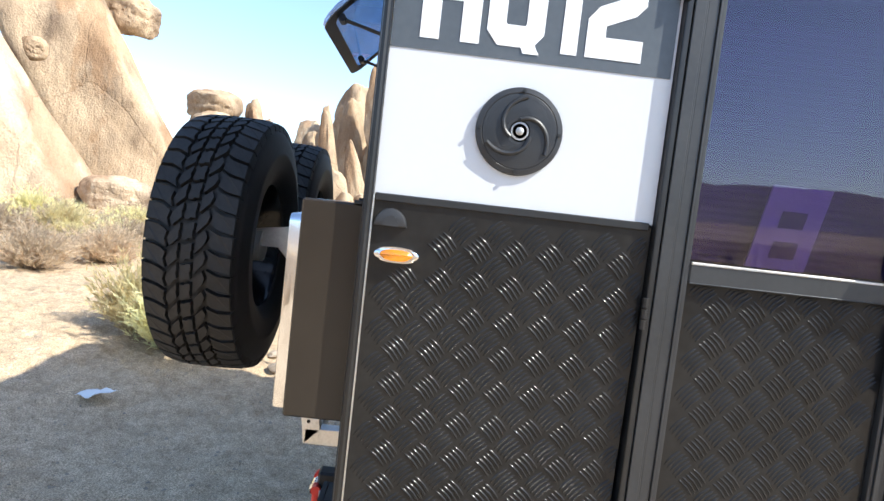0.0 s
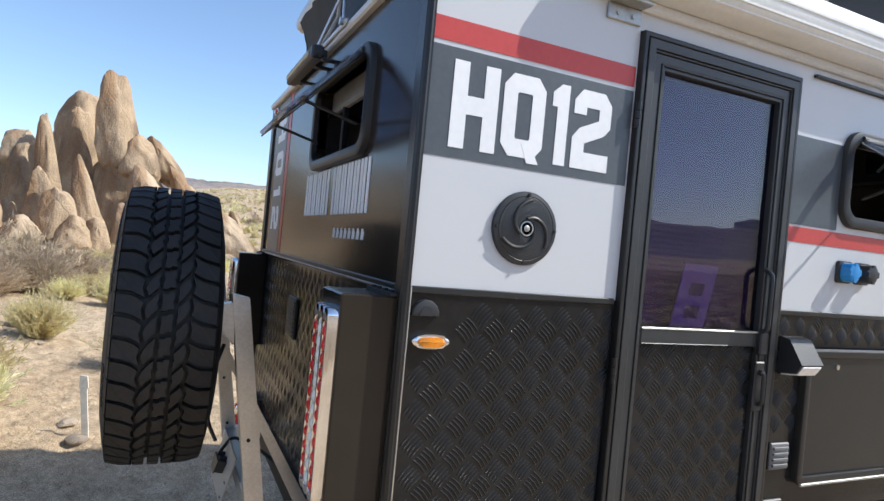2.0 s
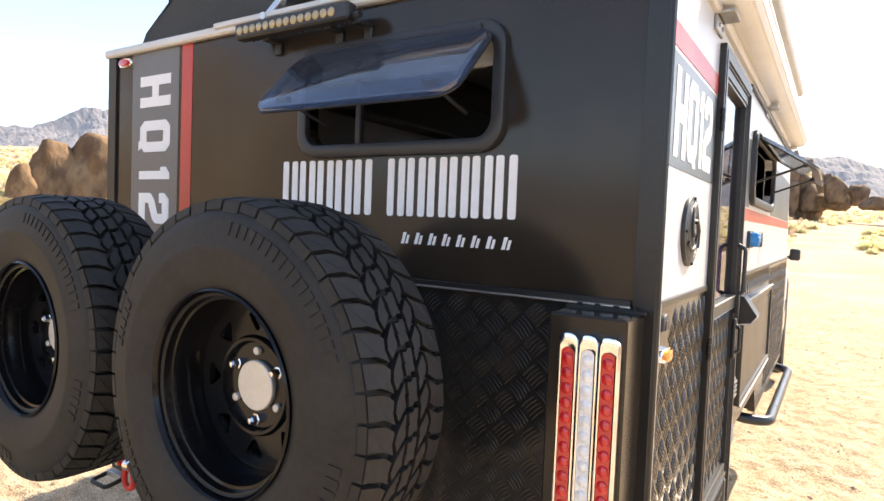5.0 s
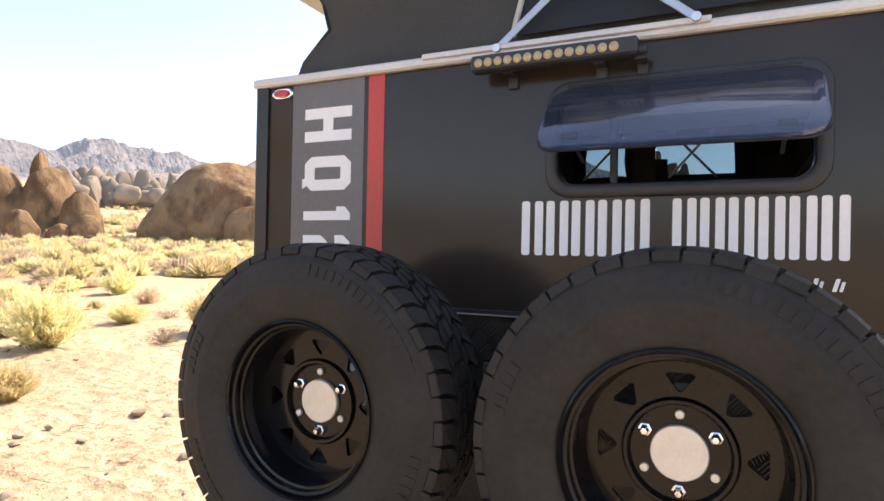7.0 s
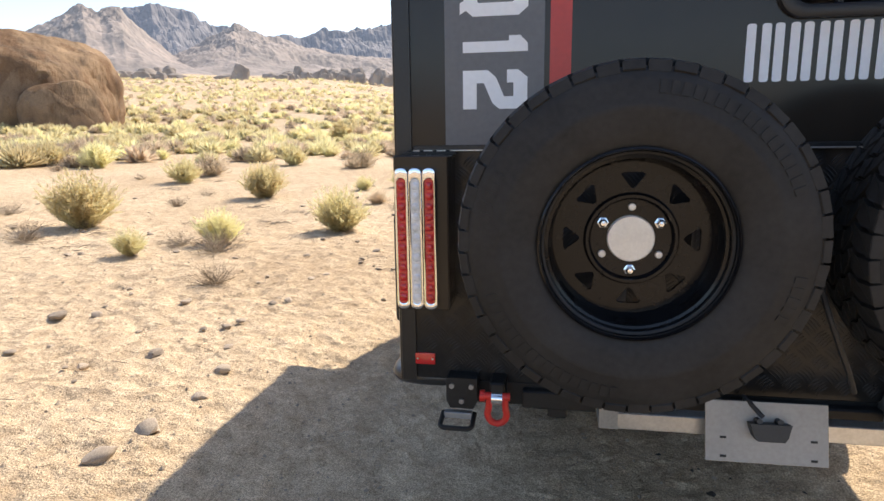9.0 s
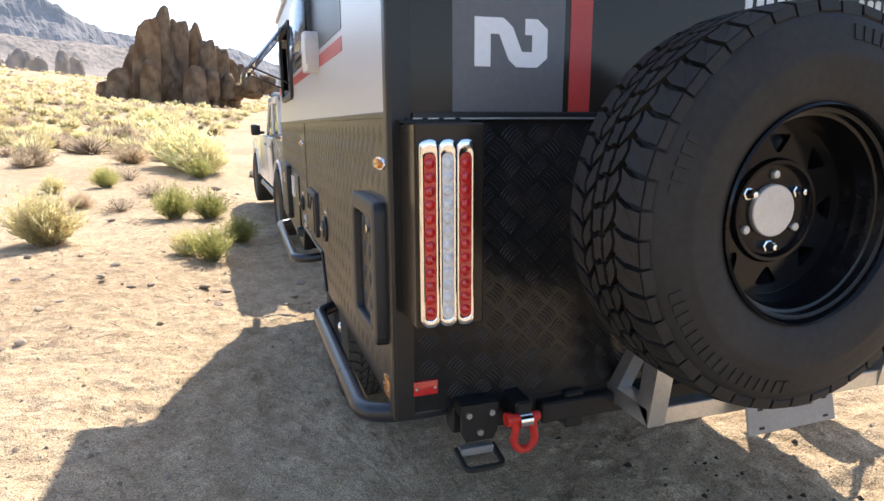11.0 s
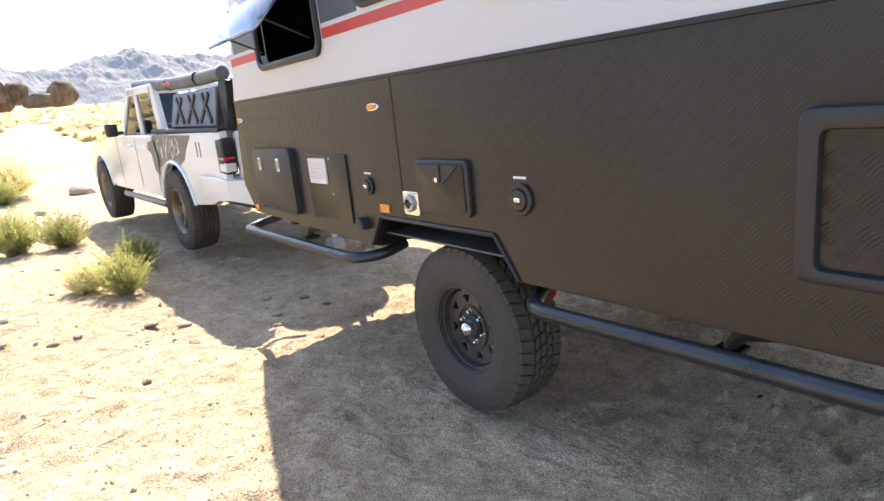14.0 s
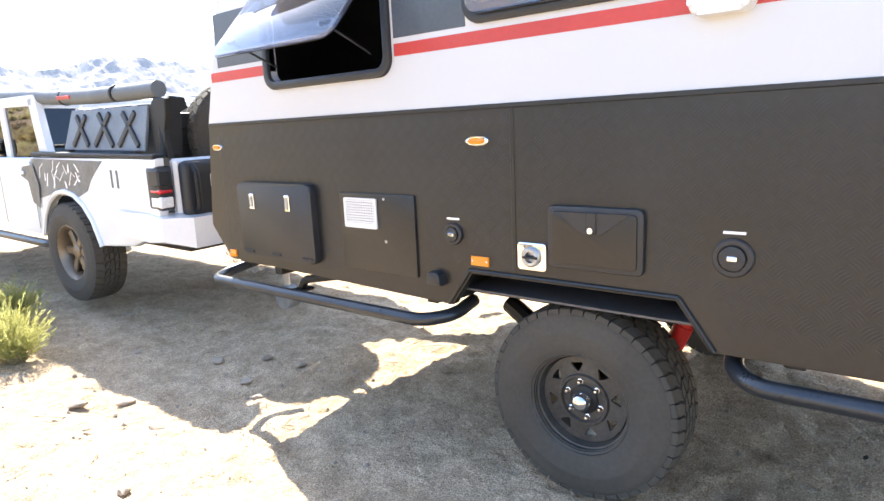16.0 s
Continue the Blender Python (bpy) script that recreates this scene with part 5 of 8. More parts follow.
    ring(bm, rrect(1.372, 2.56, 0.985, 1.398, 0.02, 4), rrect(1.397, 2.535, 1.01, 1.373, 0.012, 4), "x", R - 0.01, R + 0.022, 0.004)
    hatch = part("hatch", bm, "trim", caravan, "long black hatch with metal edge", True)
    bm = BM()
    box(bm, R - 0.01, R + 0.012, 1.397, 2.535, 1.01, 1.373, 0.002)
    part("hatch_panel", bm, "trim", hatch)
    bm = BM()
    box(bm, R + 0.018, R + 0.026, 1.387, 2.55, 0.981, 0.99, 0.002)
    box(bm, R + 0.018, R + 0.026, 1.387, 2.55, 1.394, 1.402, 0.002)
    part("edge_bead", bm, "galv", hatch, "bright edge")
    for y in (1.53, 2.44):
        bm = BM()
        rod(bm, (R + 0.01, y, 1.345), (R + 0.018, y, 1.345), 0.009, 12)
        part("lock", bm, "chrome", hatch)
    for y, z in ((1.296, 1.075), (1.285, 0.905)):
        bm = BM()
        box(bm, R, R + 0.01, y - 0.042, y + 0.042, z - 0.04, z + 0.04, 0.003)
        v = part("small_vent", bm, "vent_grey", caravan, "small grey louvred vent")
        for k in range(4):
            bm = BM()
            box(bm, R + 0.009, R + 0.016, y - 0.034, y + 0.034, z - 0.03 + 0.017 * k, z - 0.022 + 0.017 * k, 0.001)
            part("slat", bm, "vent_grey", v)

    # rear: light bar, vent, tail lamps
    bm = BM()
    box(bm, -0.202, 0.252, -0.092, -0.052, 2.186, 2.232, 0.006)
    for k in range(22):
        x = -0.18 + 0.019 * k
        box(bm, x, x + 0.004, -0.058, -0.034, 2.192, 2.226)
    bar = part("light_bar", bm, "plastic", caravan, "black finned LED light bar")
    for k in range(14):
        x = -0.176 + 0.0285 * k
        bm = BM()
        lathe(bm, [(0.0125, 0.0), (0.0125, 0.002), (0.009, 0.005), (0.0, 0.0062)], 14, Matrix.Translation((x, -0.092, 2.209)) @ pose(0, 0, 0, 90, 0, 0))
        part("led", bm, "led", bar, "pale LED", True)
    for x in (-0.10, 0.15, 0.255):
        bm = BM()
        box(bm, x - 0.014, x + 0.014, -0.06, 0.0, 2.180, 2.188, 0.002)
        box(bm, x - 0.014, x + 0.014, -0.012, 0.0, 2.15, 2.188, 0.002)
        rod(bm, (x - 0.018, -0.065, 2.20), (x + 0.018, -0.065, 2.20), 0.010, 10)
        part("bracket", bm, "plastic", bar)
    bm = BM()
    box(bm, -0.178, -0.026, -0.010, 0.0, 1.202, 1.36, 0.004)
    v = part("rear_vent", bm, "plastic", caravan, "black louvred vent")
    for k in range(9):
        bm = BM()
        box(bm, -0.166, -0.038, -0.014, -0.009, 1.213 + 0.0155 * k, 1.222 + 0.0155 * k, 0.001)
        part("slat", bm, "plastic", v)

    for side in (-1, 1):
        x0, x1 = sorted((side * 0.872, side * 1.032))
        bm = BM()
        box(bm, x0, x1, -0.135, -0.001, 1.032, 1.487, 0.004)
        tail = part("tail_light", bm, "black_gloss", caravan, "black box with three upright tail lamps")
        bm = BM()
        box(bm, x0 - 0.006, x1 + 0.006, -0.03, -0.001, 1.486, 1.494, 0.001)
        for k in range(4):
            rod(bm, (x0 + 0.02 + 0.04 * k, -0.018, 1.493), (x0 + 0.02 + 0.04 * k, -0.018, 1.499), 0.006, 8)
        part("flange", bm, "chassis", tail)
        for k, lens in enumerate(("red_lens", "clear_lens", "red_lens")):
            c = side * (1.005 - 0.0405 * k)
            bm = BM()
            ring(bm, rrect(c - 0.0199, c + 0.0199, 1.040, 1.454, 0.017, 5), rrect(c - 0.0125, c + 0.0125, 1.058, 1.424, 0.0115, 5), "y", -0.134, -0.159, 0.004)
            bezel = part("bezel", bm, "chrome", tail, "chrome surround", True)
            bm = BM()
            prism(bm, rrect(c - 0.0125, c + 0.0125, 1.058, 1.424, 0.0115, 5), "y", -0.136, -0.1565)
            base = part("lens", bm, lens, tail, "red lens" if k != 1 else "clear lens")
            for j in range(12):
                bm = BM()
                lathe(bm, [(0.0119, 0.0), (0.0105, 0.003), (0.006, 0.0055), (0.0, 0.0062)], 12, Matrix.Translation((c, -0.156, 1.076 + 0.0297 * j)) @ pose(0, 0, 0, 90, 0, 0))
                part("lens_dome", bm, lens, base, "", True)

    # the other side: hatches, flaps and filler caps
    bm = BM()
    ring(bm, rrect(0.052, 0.382, 0.925, 1.298, 0.03, 5), rrect(0.098, 0.338, 0.958, 1.252, 0.018, 5), "x", L + 0.005, L - 0.036, 0.010)
    h = part("hatch", bm, "hatch", caravan, "dark plastic-framed hatch with checker-plate face", True)
    bm = BM()
    box(bm, L - 0.016, L + 0.004, 0.098, 0.338, 0.958, 1.252)
    part("hatch_panel", bm, "checker_side", h)
    for z0, z1 in ((1.19, 1.262), (0.95, 1.01)):
        bm = BM()
        box(bm, L - 0.034, L - 0.012, 0.094, 0.145, z0, z1, 0.010, None, 2)
        part("lock_pad", bm, "hatch", h, "", True)
    bm = BM()
    rod(bm, (L - 0.034, 0.117, 1.226), (L - 0.042, 0.117, 1.226), 0.010, 14)
    part("lock", bm, "chrome", h)

    bm = BM()
    prism(bm, rrect(1.502, 1.833, 0.957, 1.170, 0.022, 4), "x", L, L - 0.018, 0.006)
    h = part("hatch", bm, "hatch", caravan, "dark plastic flap with a recessed grip", True)
    bm = BM()
    prism(bm, rrect(1.522, 1.813, 0.975, 1.152, 0.014, 4), "x", L - 0.016, L - 0.024, 0.003)
    part("hatch_panel", bm, "checker_side", h, "", True)
    bm = BM()
    prism(bm, [(1.545, 1.152), (1.79, 1.152), (1.715, 1.092), (1.695, 1.082), (1.645, 1.082), (1.625, 1.092)], "x", L - 0.022, L - 0.028)
    grip = part("grip", bm, "hatch", h)
    bm = BM()
    box(bm, L - 0.034, L - 0.026, 1.652, 1.688, 1.085, 1.155, 0.003)
    part("latch", bm, "plastic", h)
    bm = BM()
    rod(bm, (L - 0.033, 1.67, 1.096), (L - 0.039, 1.67, 1.096), 0.010, 12)
    part("lock", bm, "chrome", h)

    for y, r, z in ((1.25, 0.056, 1.043), (2.248, 0.043, 1.038)):
        bm = BM()
        lathe(bm, [(r, 0.0), (r, 0.008), (r * 0.93, 0.012), (r * 0.72, 0.012), (r * 0.70, 0.006), (r * 0.66, 0.006), (r * 0.62, 0.018), (r * 0.2, 0.022), (0.0, 0.022)], 32,
              Matrix.Translation((L, y, z)) @ Vector((-1, 0, 0)).to_track_quat("Z", "Y").to_matrix().to_4x4())
        cap = part("filler_cap", bm, "plastic", caravan, "round black filler cap", True)
        bm = BM()
        box(bm, L - 0.026, L - 0.020, y - 0.014, y + 0.014, z - 0.008, z + 0.008, 0.003)
        part("lock", bm, "chrome", cap)
        bm = BM()
        box(bm, L - 0.002, L, y - 0.030, y + 0.030, z + r + 0.012, z + r + 0.020)
        part("label_bar", bm, "white_vinyl", cap, "small white writing bar")

    bm = BM()
    prism(bm, rrect(1.842, 1.958, 0.934, 1.034, 0.014, 4), "x", L, L - 0.012, 0.004)
    inlet = part("power_inlet", bm, "chrome", caravan, "bright square inlet plate", True)
    bm = BM()
    lathe(bm, [(0.036, 0.0), (0.036, 0.014), (0.03, 0.02), (0.02, 0.020), (0.018, 0.004), (0.0, 0.004)], 24,
          Matrix.Translation((L - 0.011, 1.897, 0.985)) @ Vector((-1, 0, 0)).to_track_quat("Z", "Y").to_matrix().to_4x4())
    part("inlet_ring", bm, "galv", inlet, "", True)
    bm = BM()
    box(bm, L - 0.034, L - 0.010, 1.866, 1.926, 0.98, 0.990, 0.003)
    part("inlet_bar", bm, "chassis", inlet)

    bm = BM()
    prism(bm, [(2.297, 0.83), (2.372, 0.83), (2.366, 0.872), (2.350, 0.884), (2.319, 0.884), (2.303, 0.872)], "x", L, L - 0.04, 0.010)
    part("socket_cover", bm, "plastic", caravan, "black plastic outlet cover", True)

    bm = BM()
    prism(bm, rrect(2.436, 2.872, 0.842, 1.180, 0.006, 2), "x", L, L - 0.010, 0.002)
    h = part("heater_door", bm, "checker_side", caravan, "flat black service door with a pale grille", True)
    bm = BM()
    ring(bm, rrect(2.644, 2.84, 1.030, 1.160, 0.006, 2), rrect(2.656, 2.828, 1.052, 1.152, 0.004, 2), "x", L - 0.008, L - 0.018)
    g = part("grille", bm, "white_plastic", h, "pale grille")
    for k in range(9):
        bm = BM()
        box(bm, L - 0.017, L - 0.009, 2.655, 2.829, 1.054 + 0.0112 * k, 1.0605 + 0.0112 * k)
        part("slat", bm, "white_plastic", g)
    for k in range(12):
        bm = BM()
        y = 2.660 + 0.0145 * k
        box(bm, L - 0.0162, L - 0.0092, y, y + 0.003, 1.053, 1.152)
        part("slat", bm, "white_plastic", g)
    bm = BM()
    rod(bm, (L - 0.008, 2.60, 0.98), (L - 0.014, 2.60, 0.98), 0.007, 10)
    rod(bm, (L - 0.008, 2.60, 1.16), (L - 0.014, 2.60, 1.16), 0.006, 10)
    part("lock", bm, "galv", h)

    bm = BM()
    prism(bm, rrect(3.045, 3.630, 0.832, 1.212, 0.035, 5), "x", L, L - 0.034, 0.012)
    h = part("hatch", bm, "hatch", caravan, "dark grey moulded hatch with two bright latches", True)
    for y in (3.217, 3.50):
        bm = BM()
        box(bm, L - 0.040, L - 0.032, y - 0.018, y + 0.018, 1.078, 1.156, 0.003)
        la = part("latch", bm, "chrome", h, "bright latch")
        bm = BM()
        box(bm, L - 0.046, L - 0.039, y - 0.009, y + 0.009, 1.09, 1.145, 0.002)
        part("lever", bm, "galv", la)
    for y in (3.10, 3.34, 3.56):
        bm = BM()
        rod(bm, (L - 0.034, y - 0.035, 0.858), (L - 0.034, y + 0.035, 0.858), 0.006, 8)
        part("hinge", bm, "chassis", h)
    bm = BM()
    prism(bm, rrect(1.222, 1.386, 1.703, 1.86, 0.03, 5), "x", L, L - 0.055, 0.02)
    part("awning_lamp", bm, "white_plastic", caravan, "white plastic outdoor lamp", True)
    # panel seam
    bm = BM()
    box(bm, L - 0.0025, L, 1.968, 1.984, 0.90, 1.498, 0.001)
    part("seam", bm, "trim", caravan)
    bm = BM()
    pts = [(1.288, 0.752), (1.398, 0.905), (2.176, 0.903), (2.283, 0.756)]
    for (a, b), (c, d) in zip(pts, pts[1:]):
        rod(bm, (L - 0.003, a, b), (L - 0.003, c, d), 0.008, 8)
    part("arch_trim", bm, "trim", caravan, "", True)
    bm = BM()
    for (a, b), (c, d) in zip(pts, pts[1:]):
        prism(bm, [(a, b), (c, d), (c, d + 0.02), (a, b + 0.02)], "x", L + 0.03, L + 0.34)
    part("wheel_arch", bm, "chassis", caravan)
    bm = BM()
    for (a, b), (c, d) in zip(pts, pts[1:]):
        prism(bm, [(a, b), (c, d), (c, d + 0.02), (a, b + 0.02)], "x", R - 0.03, R - 0.34)
    part("wheel_arch", bm, "chassis", caravan)


fittings()

# tread bars of the checker plate
checker_plate("plate_relief", "x", -HALF - 0.016, -1, [(0.102, 0.334, 0.962, 1.248)], [(0.1, 0.15, 0.95, 1.02), (0.09, 0.14, 1.19, 1.25)], "checker_side", 0.0015)
checker_plate("plate_relief", "x", HALF, 1, [(0.012, 0.592, 0.765, 1.497)], [(0.012, 0.13, 1.37, 1.49), (0.035, 0.12, 0.775, 0.84)], "checker")
checker_plate("plate_relief", "x", HALF - 0.002, 1, [(0.69, 1.142, 0.84, 1.40)], [(0.69, 1.1, 0.68, 0.85)], "checker")
checker_plate("plate_relief", "x", HALF, 1, [(1.235, 1.37, 0.70, 1.497), (1.37, 2.6, 1.405, 1.497), (2.565, 3.85, 0.80, 1.497)], [(1.255, 1.37, 1.31, 1.44), (1.21, 1.36, 0.85, 1.13)], "checker")
checker_plate("plate_relief", "y", 0, -1, [(-1.0, 1.0, 0.765, 1.49)], [(-1.04, -0.865, 1.025, 1.5), (0.865, 1.04, 1.025, 1.5), (-0.19, -0.015, 1.19, 1.37), (-1.02, -0.935, 0.8, 0.856), (0.935, 1.02, 0.8, 0.856)], "checker", 0.0011)
checker_plate("plate_relief", "x", -HALF, -1, [(0.043, 3.80, 0.80, 1.497)],
              [(0.04, 0.395, 0.915, 1.31), (0.02, 0.15, 1.365, 1.42), (1.49, 1.845, 0.945, 1.18), (1.83, 1.97, 0.92, 1.045), (2.42, 2.885, 0.83, 1.19), (3.03, 3.645, 0.82, 1.225),
               (1.185, 1.315, 0.975, 1.13), (2.19, 2.305, 0.98, 1.11), (2.285, 2.385, 0.82, 0.895), (1.29, 2.28, 0.70, 0.915), (2.05, 2.19, 1.36, 1.42), (2.07, 2.18, 0.91, 0.975), (1.96, 1.99, 0.7, 1.5),
               (0.03, 0.13, 0.775, 0.845)], "checker_side", 0.0008)


# ---------------------------------------------------------------- caravan: inside
def inside():
    bm = BM()
    box(bm, -0.99, 0.99, 0.05, 3.55, 0.802, 0.81)
    part("inner_floor", bm, "dark_interior", caravan)
    # added ring that blocks light leaking in between wall top and canvas
    bm = BM()
    ring(bm, rrect(-1.03, 1.03, 0.02, 3.66, 0.03, 3), rrect(-0.85, 0.86, 0.08, 3.46, 0.03, 3), "z", 2.246, 2.262)
    part("light_leak_ledge", bm, "dark_interior", caravan)
    for x0, x1 in ((-0.08, 0.62), (-0.74, -0.26)):
        bm = BM()
        box(bm, x0, x1, 3.405, 3.408, 2.30, 2.68)
        pane = part("tent_window", bm, "vinyl", caravan, "clear vinyl tent window")
        pane.visible_shadow = False
    for p, q in (((0.02, 3.36, 2.30), (0.34, 3.36, 2.66)), ((0.36, 3.37, 2.30), (0.03, 3.37, 2.66)), ((-0.64, 3.36, 2.30), (-0.30, 3.36, 2.66))):
        bm = BM()
        rod(bm, p, q, 0.010, 8)
        part("strut", bm, "steel_strut", caravan)
    bm = BM()
    box(bm, -0.99, -0.45, 0.06, 1.2, 0.932, 1.55, 0.01)
    part("cabinet", bm, "dark_interior", caravan)
    bm = BM()
    prism(bm, [(0.815, 1.449), (0.945, 1.449), (0.985, 1.622), (0.853, 1.622)], "x", 1.030, 1.0345)
    blind = BM()
    for k in range(44):
        z = 1.45 + 0.015 * k
        prism(blind, [(1.012, z), (1.0108, z + 0.0075), (1.012, z + 0.015), (1.010, z + 0.015), (1.0088, z + 0.0075), (1.010, z)], "y", 0.66, 1.17)
    part("door_blind", blind, "blind", caravan, "purple pleated blind behind the door glass")
    note = part("window_notice", bm, "notice", caravan, "pale notice behind the tinted door glass")
    for z, y in ((1.535, 0.853), (1.472, 0.842)):
        bm = BM()
        prism(bm, [(y + 0.02, z), (y + 0.075, z), (y + 0.083, z + 0.035), (y + 0.028, z + 0.035)], "x", 1.0345, 1.0355)
        part("notice_block", bm, "blind", note)


inside()


# ---------------------------------------------------------------- caravan: chassis, bars, rack
def chassis():
    for x in (-0.55, 0.55):
        bm = BM()
        box(bm, x - 0.03, x + 0.03, -0.02, 3.85, 0.655, 0.763, 0.006)
        part("chassis_rail", bm, "chassis", caravan)
    for y in (0.03, 1.1, 2.5, 3.6):
        bm = BM()
        box(bm, -0.9, 0.9, y - 0.03, y + 0.03, 0.685, 0.763, 0.004)
        part("cross_member", bm, "chassis", caravan)
    bm = BM()
    box(bm, -0.66, 0.66, -0.035, 0.02, 0.69, 0.748, 0.005)
    part("rear_beam", bm, "chassis", caravan, "black steel rear beam")
    for s in (-1, 1):
        # trailing arm, spring and damper
        bm = BM()
        tube(bm, [(s * 0.5, 2.35, 0.60), (s * 0.6, 2.05, 0.48), (s * 0.68, 1.79, 0.40)], 0.045, 10, 0.1)
        part("trailing_arm", bm, "chassis", caravan, "", True)
        bm = BM()
        rod(bm, (s * 0.45, 1.785, 0.395), (s * 0.80, 1.785, 0.395), 0.06, 16)
        part("stub_axle", bm, "chassis", caravan, "", True)
        bm = BM()
        for k in range(40):
            a, b = k * 0.7, (k + 1) * 0.7
            rod(bm, (s * 0.60 + 0.06 * math.cos(a), 1.86 + 0.06 * math.sin(a), 0.46 + 0.0075 * k), (s * 0.60 + 0.06 * math.cos(b), 1.86 + 0.06 * math.sin(b), 0.4675 + 0.0075 * k), 0.009, 6)
        part("coil_spring", bm, "chassis", caravan, "", True)
        bm = BM()
        rod(bm, (s * 0.64, 1.60, 0.45), (s * 0.64, 1.42, 0.86), 0.028, 12)
        rod(bm, (s * 0.64, 1.56, 0.54), (s * 0.64, 1.50, 0.68), 0.036, 12)
        part("damper", bm, "shackle", caravan, "red shock absorber", True)
        for y0, y1 in ((0.35, 0.62), (3.15, 3.45)):
            bm = BM()
            tube(bm, [(s * 0.84, y0, 0.72), (s * 0.84, y1, 0.66), (s * 0.84, y1 + 0.03, 0.61)], 0.022, 8, 0.03)
            box(bm, s * 0.84 - 0.05, s * 0.84 + 0.05, y1 - 0.01, y1 + 0.07, 0.595, 0.61, 0.003)
            part("drop_leg", bm, "chassis", caravan, "black folded stabiliser leg")
        bm = BM()
        a, b = sorted((s * 0.3, s * 0.52))
        box(bm, a, b, 2.6, 3.3, 0.66, 0.76, 0.02)
        part("water_tank", bm, "plastic", caravan)
    # drawbar and coupling
    for s in (-1, 1):
        bm = BM()
        a, b = Vector((s * 0.56, 3.5, 0.68)), Vector((s * 0.05, 4.72, 0.60))
        way = (b - a).normalized()
        side = way.cross(Vector((0, 0, 1))).normalized()
        up = side.cross(way)
        m = Matrix(((side.x, up.x, way.x, a.x), (side.y, up.y, way.y, a.y), (side.z, up.z, way.z, a.z), (0, 0, 0, 1)))
        box(bm, -0.028, 0.028, -0.05, 0.05, 0, (b - a).length, 0.005, m)
        part("drawbar", bm, "chassis", caravan, "black steel drawbar")
    bm = BM()
    box(bm, -0.08, 0.08, 4.62, 4.86, 0.55, 0.65, 0.012)
    rod(bm, (0, 4.84, 0.60), (0, 5.06, 0.60), 0.035, 14)
    part("coupling", bm, "chassis", caravan)
    bm = BM()
    rod(bm, (-0.16, 4.55, 0.30), (-0.16, 4.55, 1.0), 0.028, 12)
    rod(bm, (-0.21, 4.55, 0.15 + 0.09), (-0.11, 4.55, 0.15 + 0.09), 0.09, 18)
    part("jockey_wheel", bm, "galv", caravan, "galvanised jockey wheel", True)
    bm = BM()
    for k in range(16):
        y = 4.6 + 0.032 * k
        z = 0.58 - 0.14 * math.sin(math.pi * k / 15) - 0.002 * k
        q = Matrix.Translation((-0.2 - 0.006 * k, y, z)) @ pose(0, 0, 0, 90 * (k % 2), 20, 0)
        lathe(bm, [(0.017 + 0.004 * math.cos(t), 0.004 * math.sin(t)) for t in [2 * math.pi * i / 6 for i in range(6)]], 10, q, closed=True)
    part("safety_chain", bm, "galv", caravan, "safety chain", True)["kind"] = "stuff"

    # side bars
    L = -1.108
    bm = BM()
    tube(bm, [(-0.86, 0.075, 0.735), (-1.0, 0.075, 0.730), (L, 0.15, 0.708), (L, 1.17, 0.692), (-1.0, 1.255, 0.70), (-0.86, 1.255, 0.735)], 0.0275, 16, 0.09, 8)
    part("side_bar", bm, "bar", caravan, "dark powder-coated tube step", True)
    bm = BM()
    tube(bm, [(-0.86, 2.30, 0.72), (-1.0, 2.30, 0.69), (L, 2.39, 0.682), (L, 3.89, 0.672), (-1.0, 3.965, 0.675), (-0.80, 3.90, 0.72)], 0.0275, 16, 0.08, 8)
    part("side_bar", bm, "bar", caravan, "dark powder-coated tube step", True)
    bm = BM()
    tube(bm, [(0.98, 0.075, 0.80), (1.04, 0.08, 0.765), (1.12, 0.12, 0.712), (1.12, 0.36, 0.712), (1.03, 0.43, 0.76), (0.98, 0.43, 0.80)], 0.0275, 16, 0.07, 8)
    part("side_bar", bm, "galv", caravan, "grey metal tube step", True)
    bm = BM()
    tube(bm, [(0.86, 2.33, 0.72), (1.0, 2.33, 0.69), (1.108, 2.39, 0.682), (1.108, 3.89, 0.672), (0.9, 3.94, 0.70)], 0.0275, 14, 0.08, 8)
    part("side_bar", bm, "bar", caravan, "", True)

    # folding entry step
    for y in (0.69, 1.12):
        bm = BM()
        tube(bm, [(0.98, y, 0.575), (1.16, y, 0.43), (1.34, y, 0.345)], 0.012, 8, 0.03)
        box(bm, 0.97, 1.0, y - 0.02, y + 0.02, 0.53, 0.60, 0.003)
        part("step_arm", bm, "chassis", caravan)
    for k in range(6):
        bm = BM()
        x = 1.155 + 0.047 * k
        box(bm, x, x + 0.041, 0.67, 1.14, 0.318, 0.338, 0.004)
        part("step_tread", bm, "alu", caravan, "ribbed aluminium tread")

    # recovery points with shackles and fold-down steps at the rear corners
    for s in (-1, 1):
        bm = BM()
        a, b = sorted((s * 0.800, s * 0.898))
        prism(bm, [(a, 0.79), (b, 0.79), (b, 0.715), (b - 0.012, 0.69), (a + 0.012, 0.69), (a, 0.715)], "y", -0.05, -0.062)
        box(bm, a, b, -0.05, 0.03, 0.755, 0.79, 0.003)
        brk = part("recovery_bracket", bm, "chassis", caravan, "black bolted bracket")
        for x, z in ((a + 0.018, 0.765), (b - 0.018, 0.765), ((a + b) / 2, 0.715)):
            bm = BM()
            rod(bm, (x, -0.061, z), (x, -0.070, z), 0.0085, 6)
            part("bolt", bm, "galv", brk)
        bm = BM()
        u0, u1 = sorted((s * 0.645, s * 0.735))
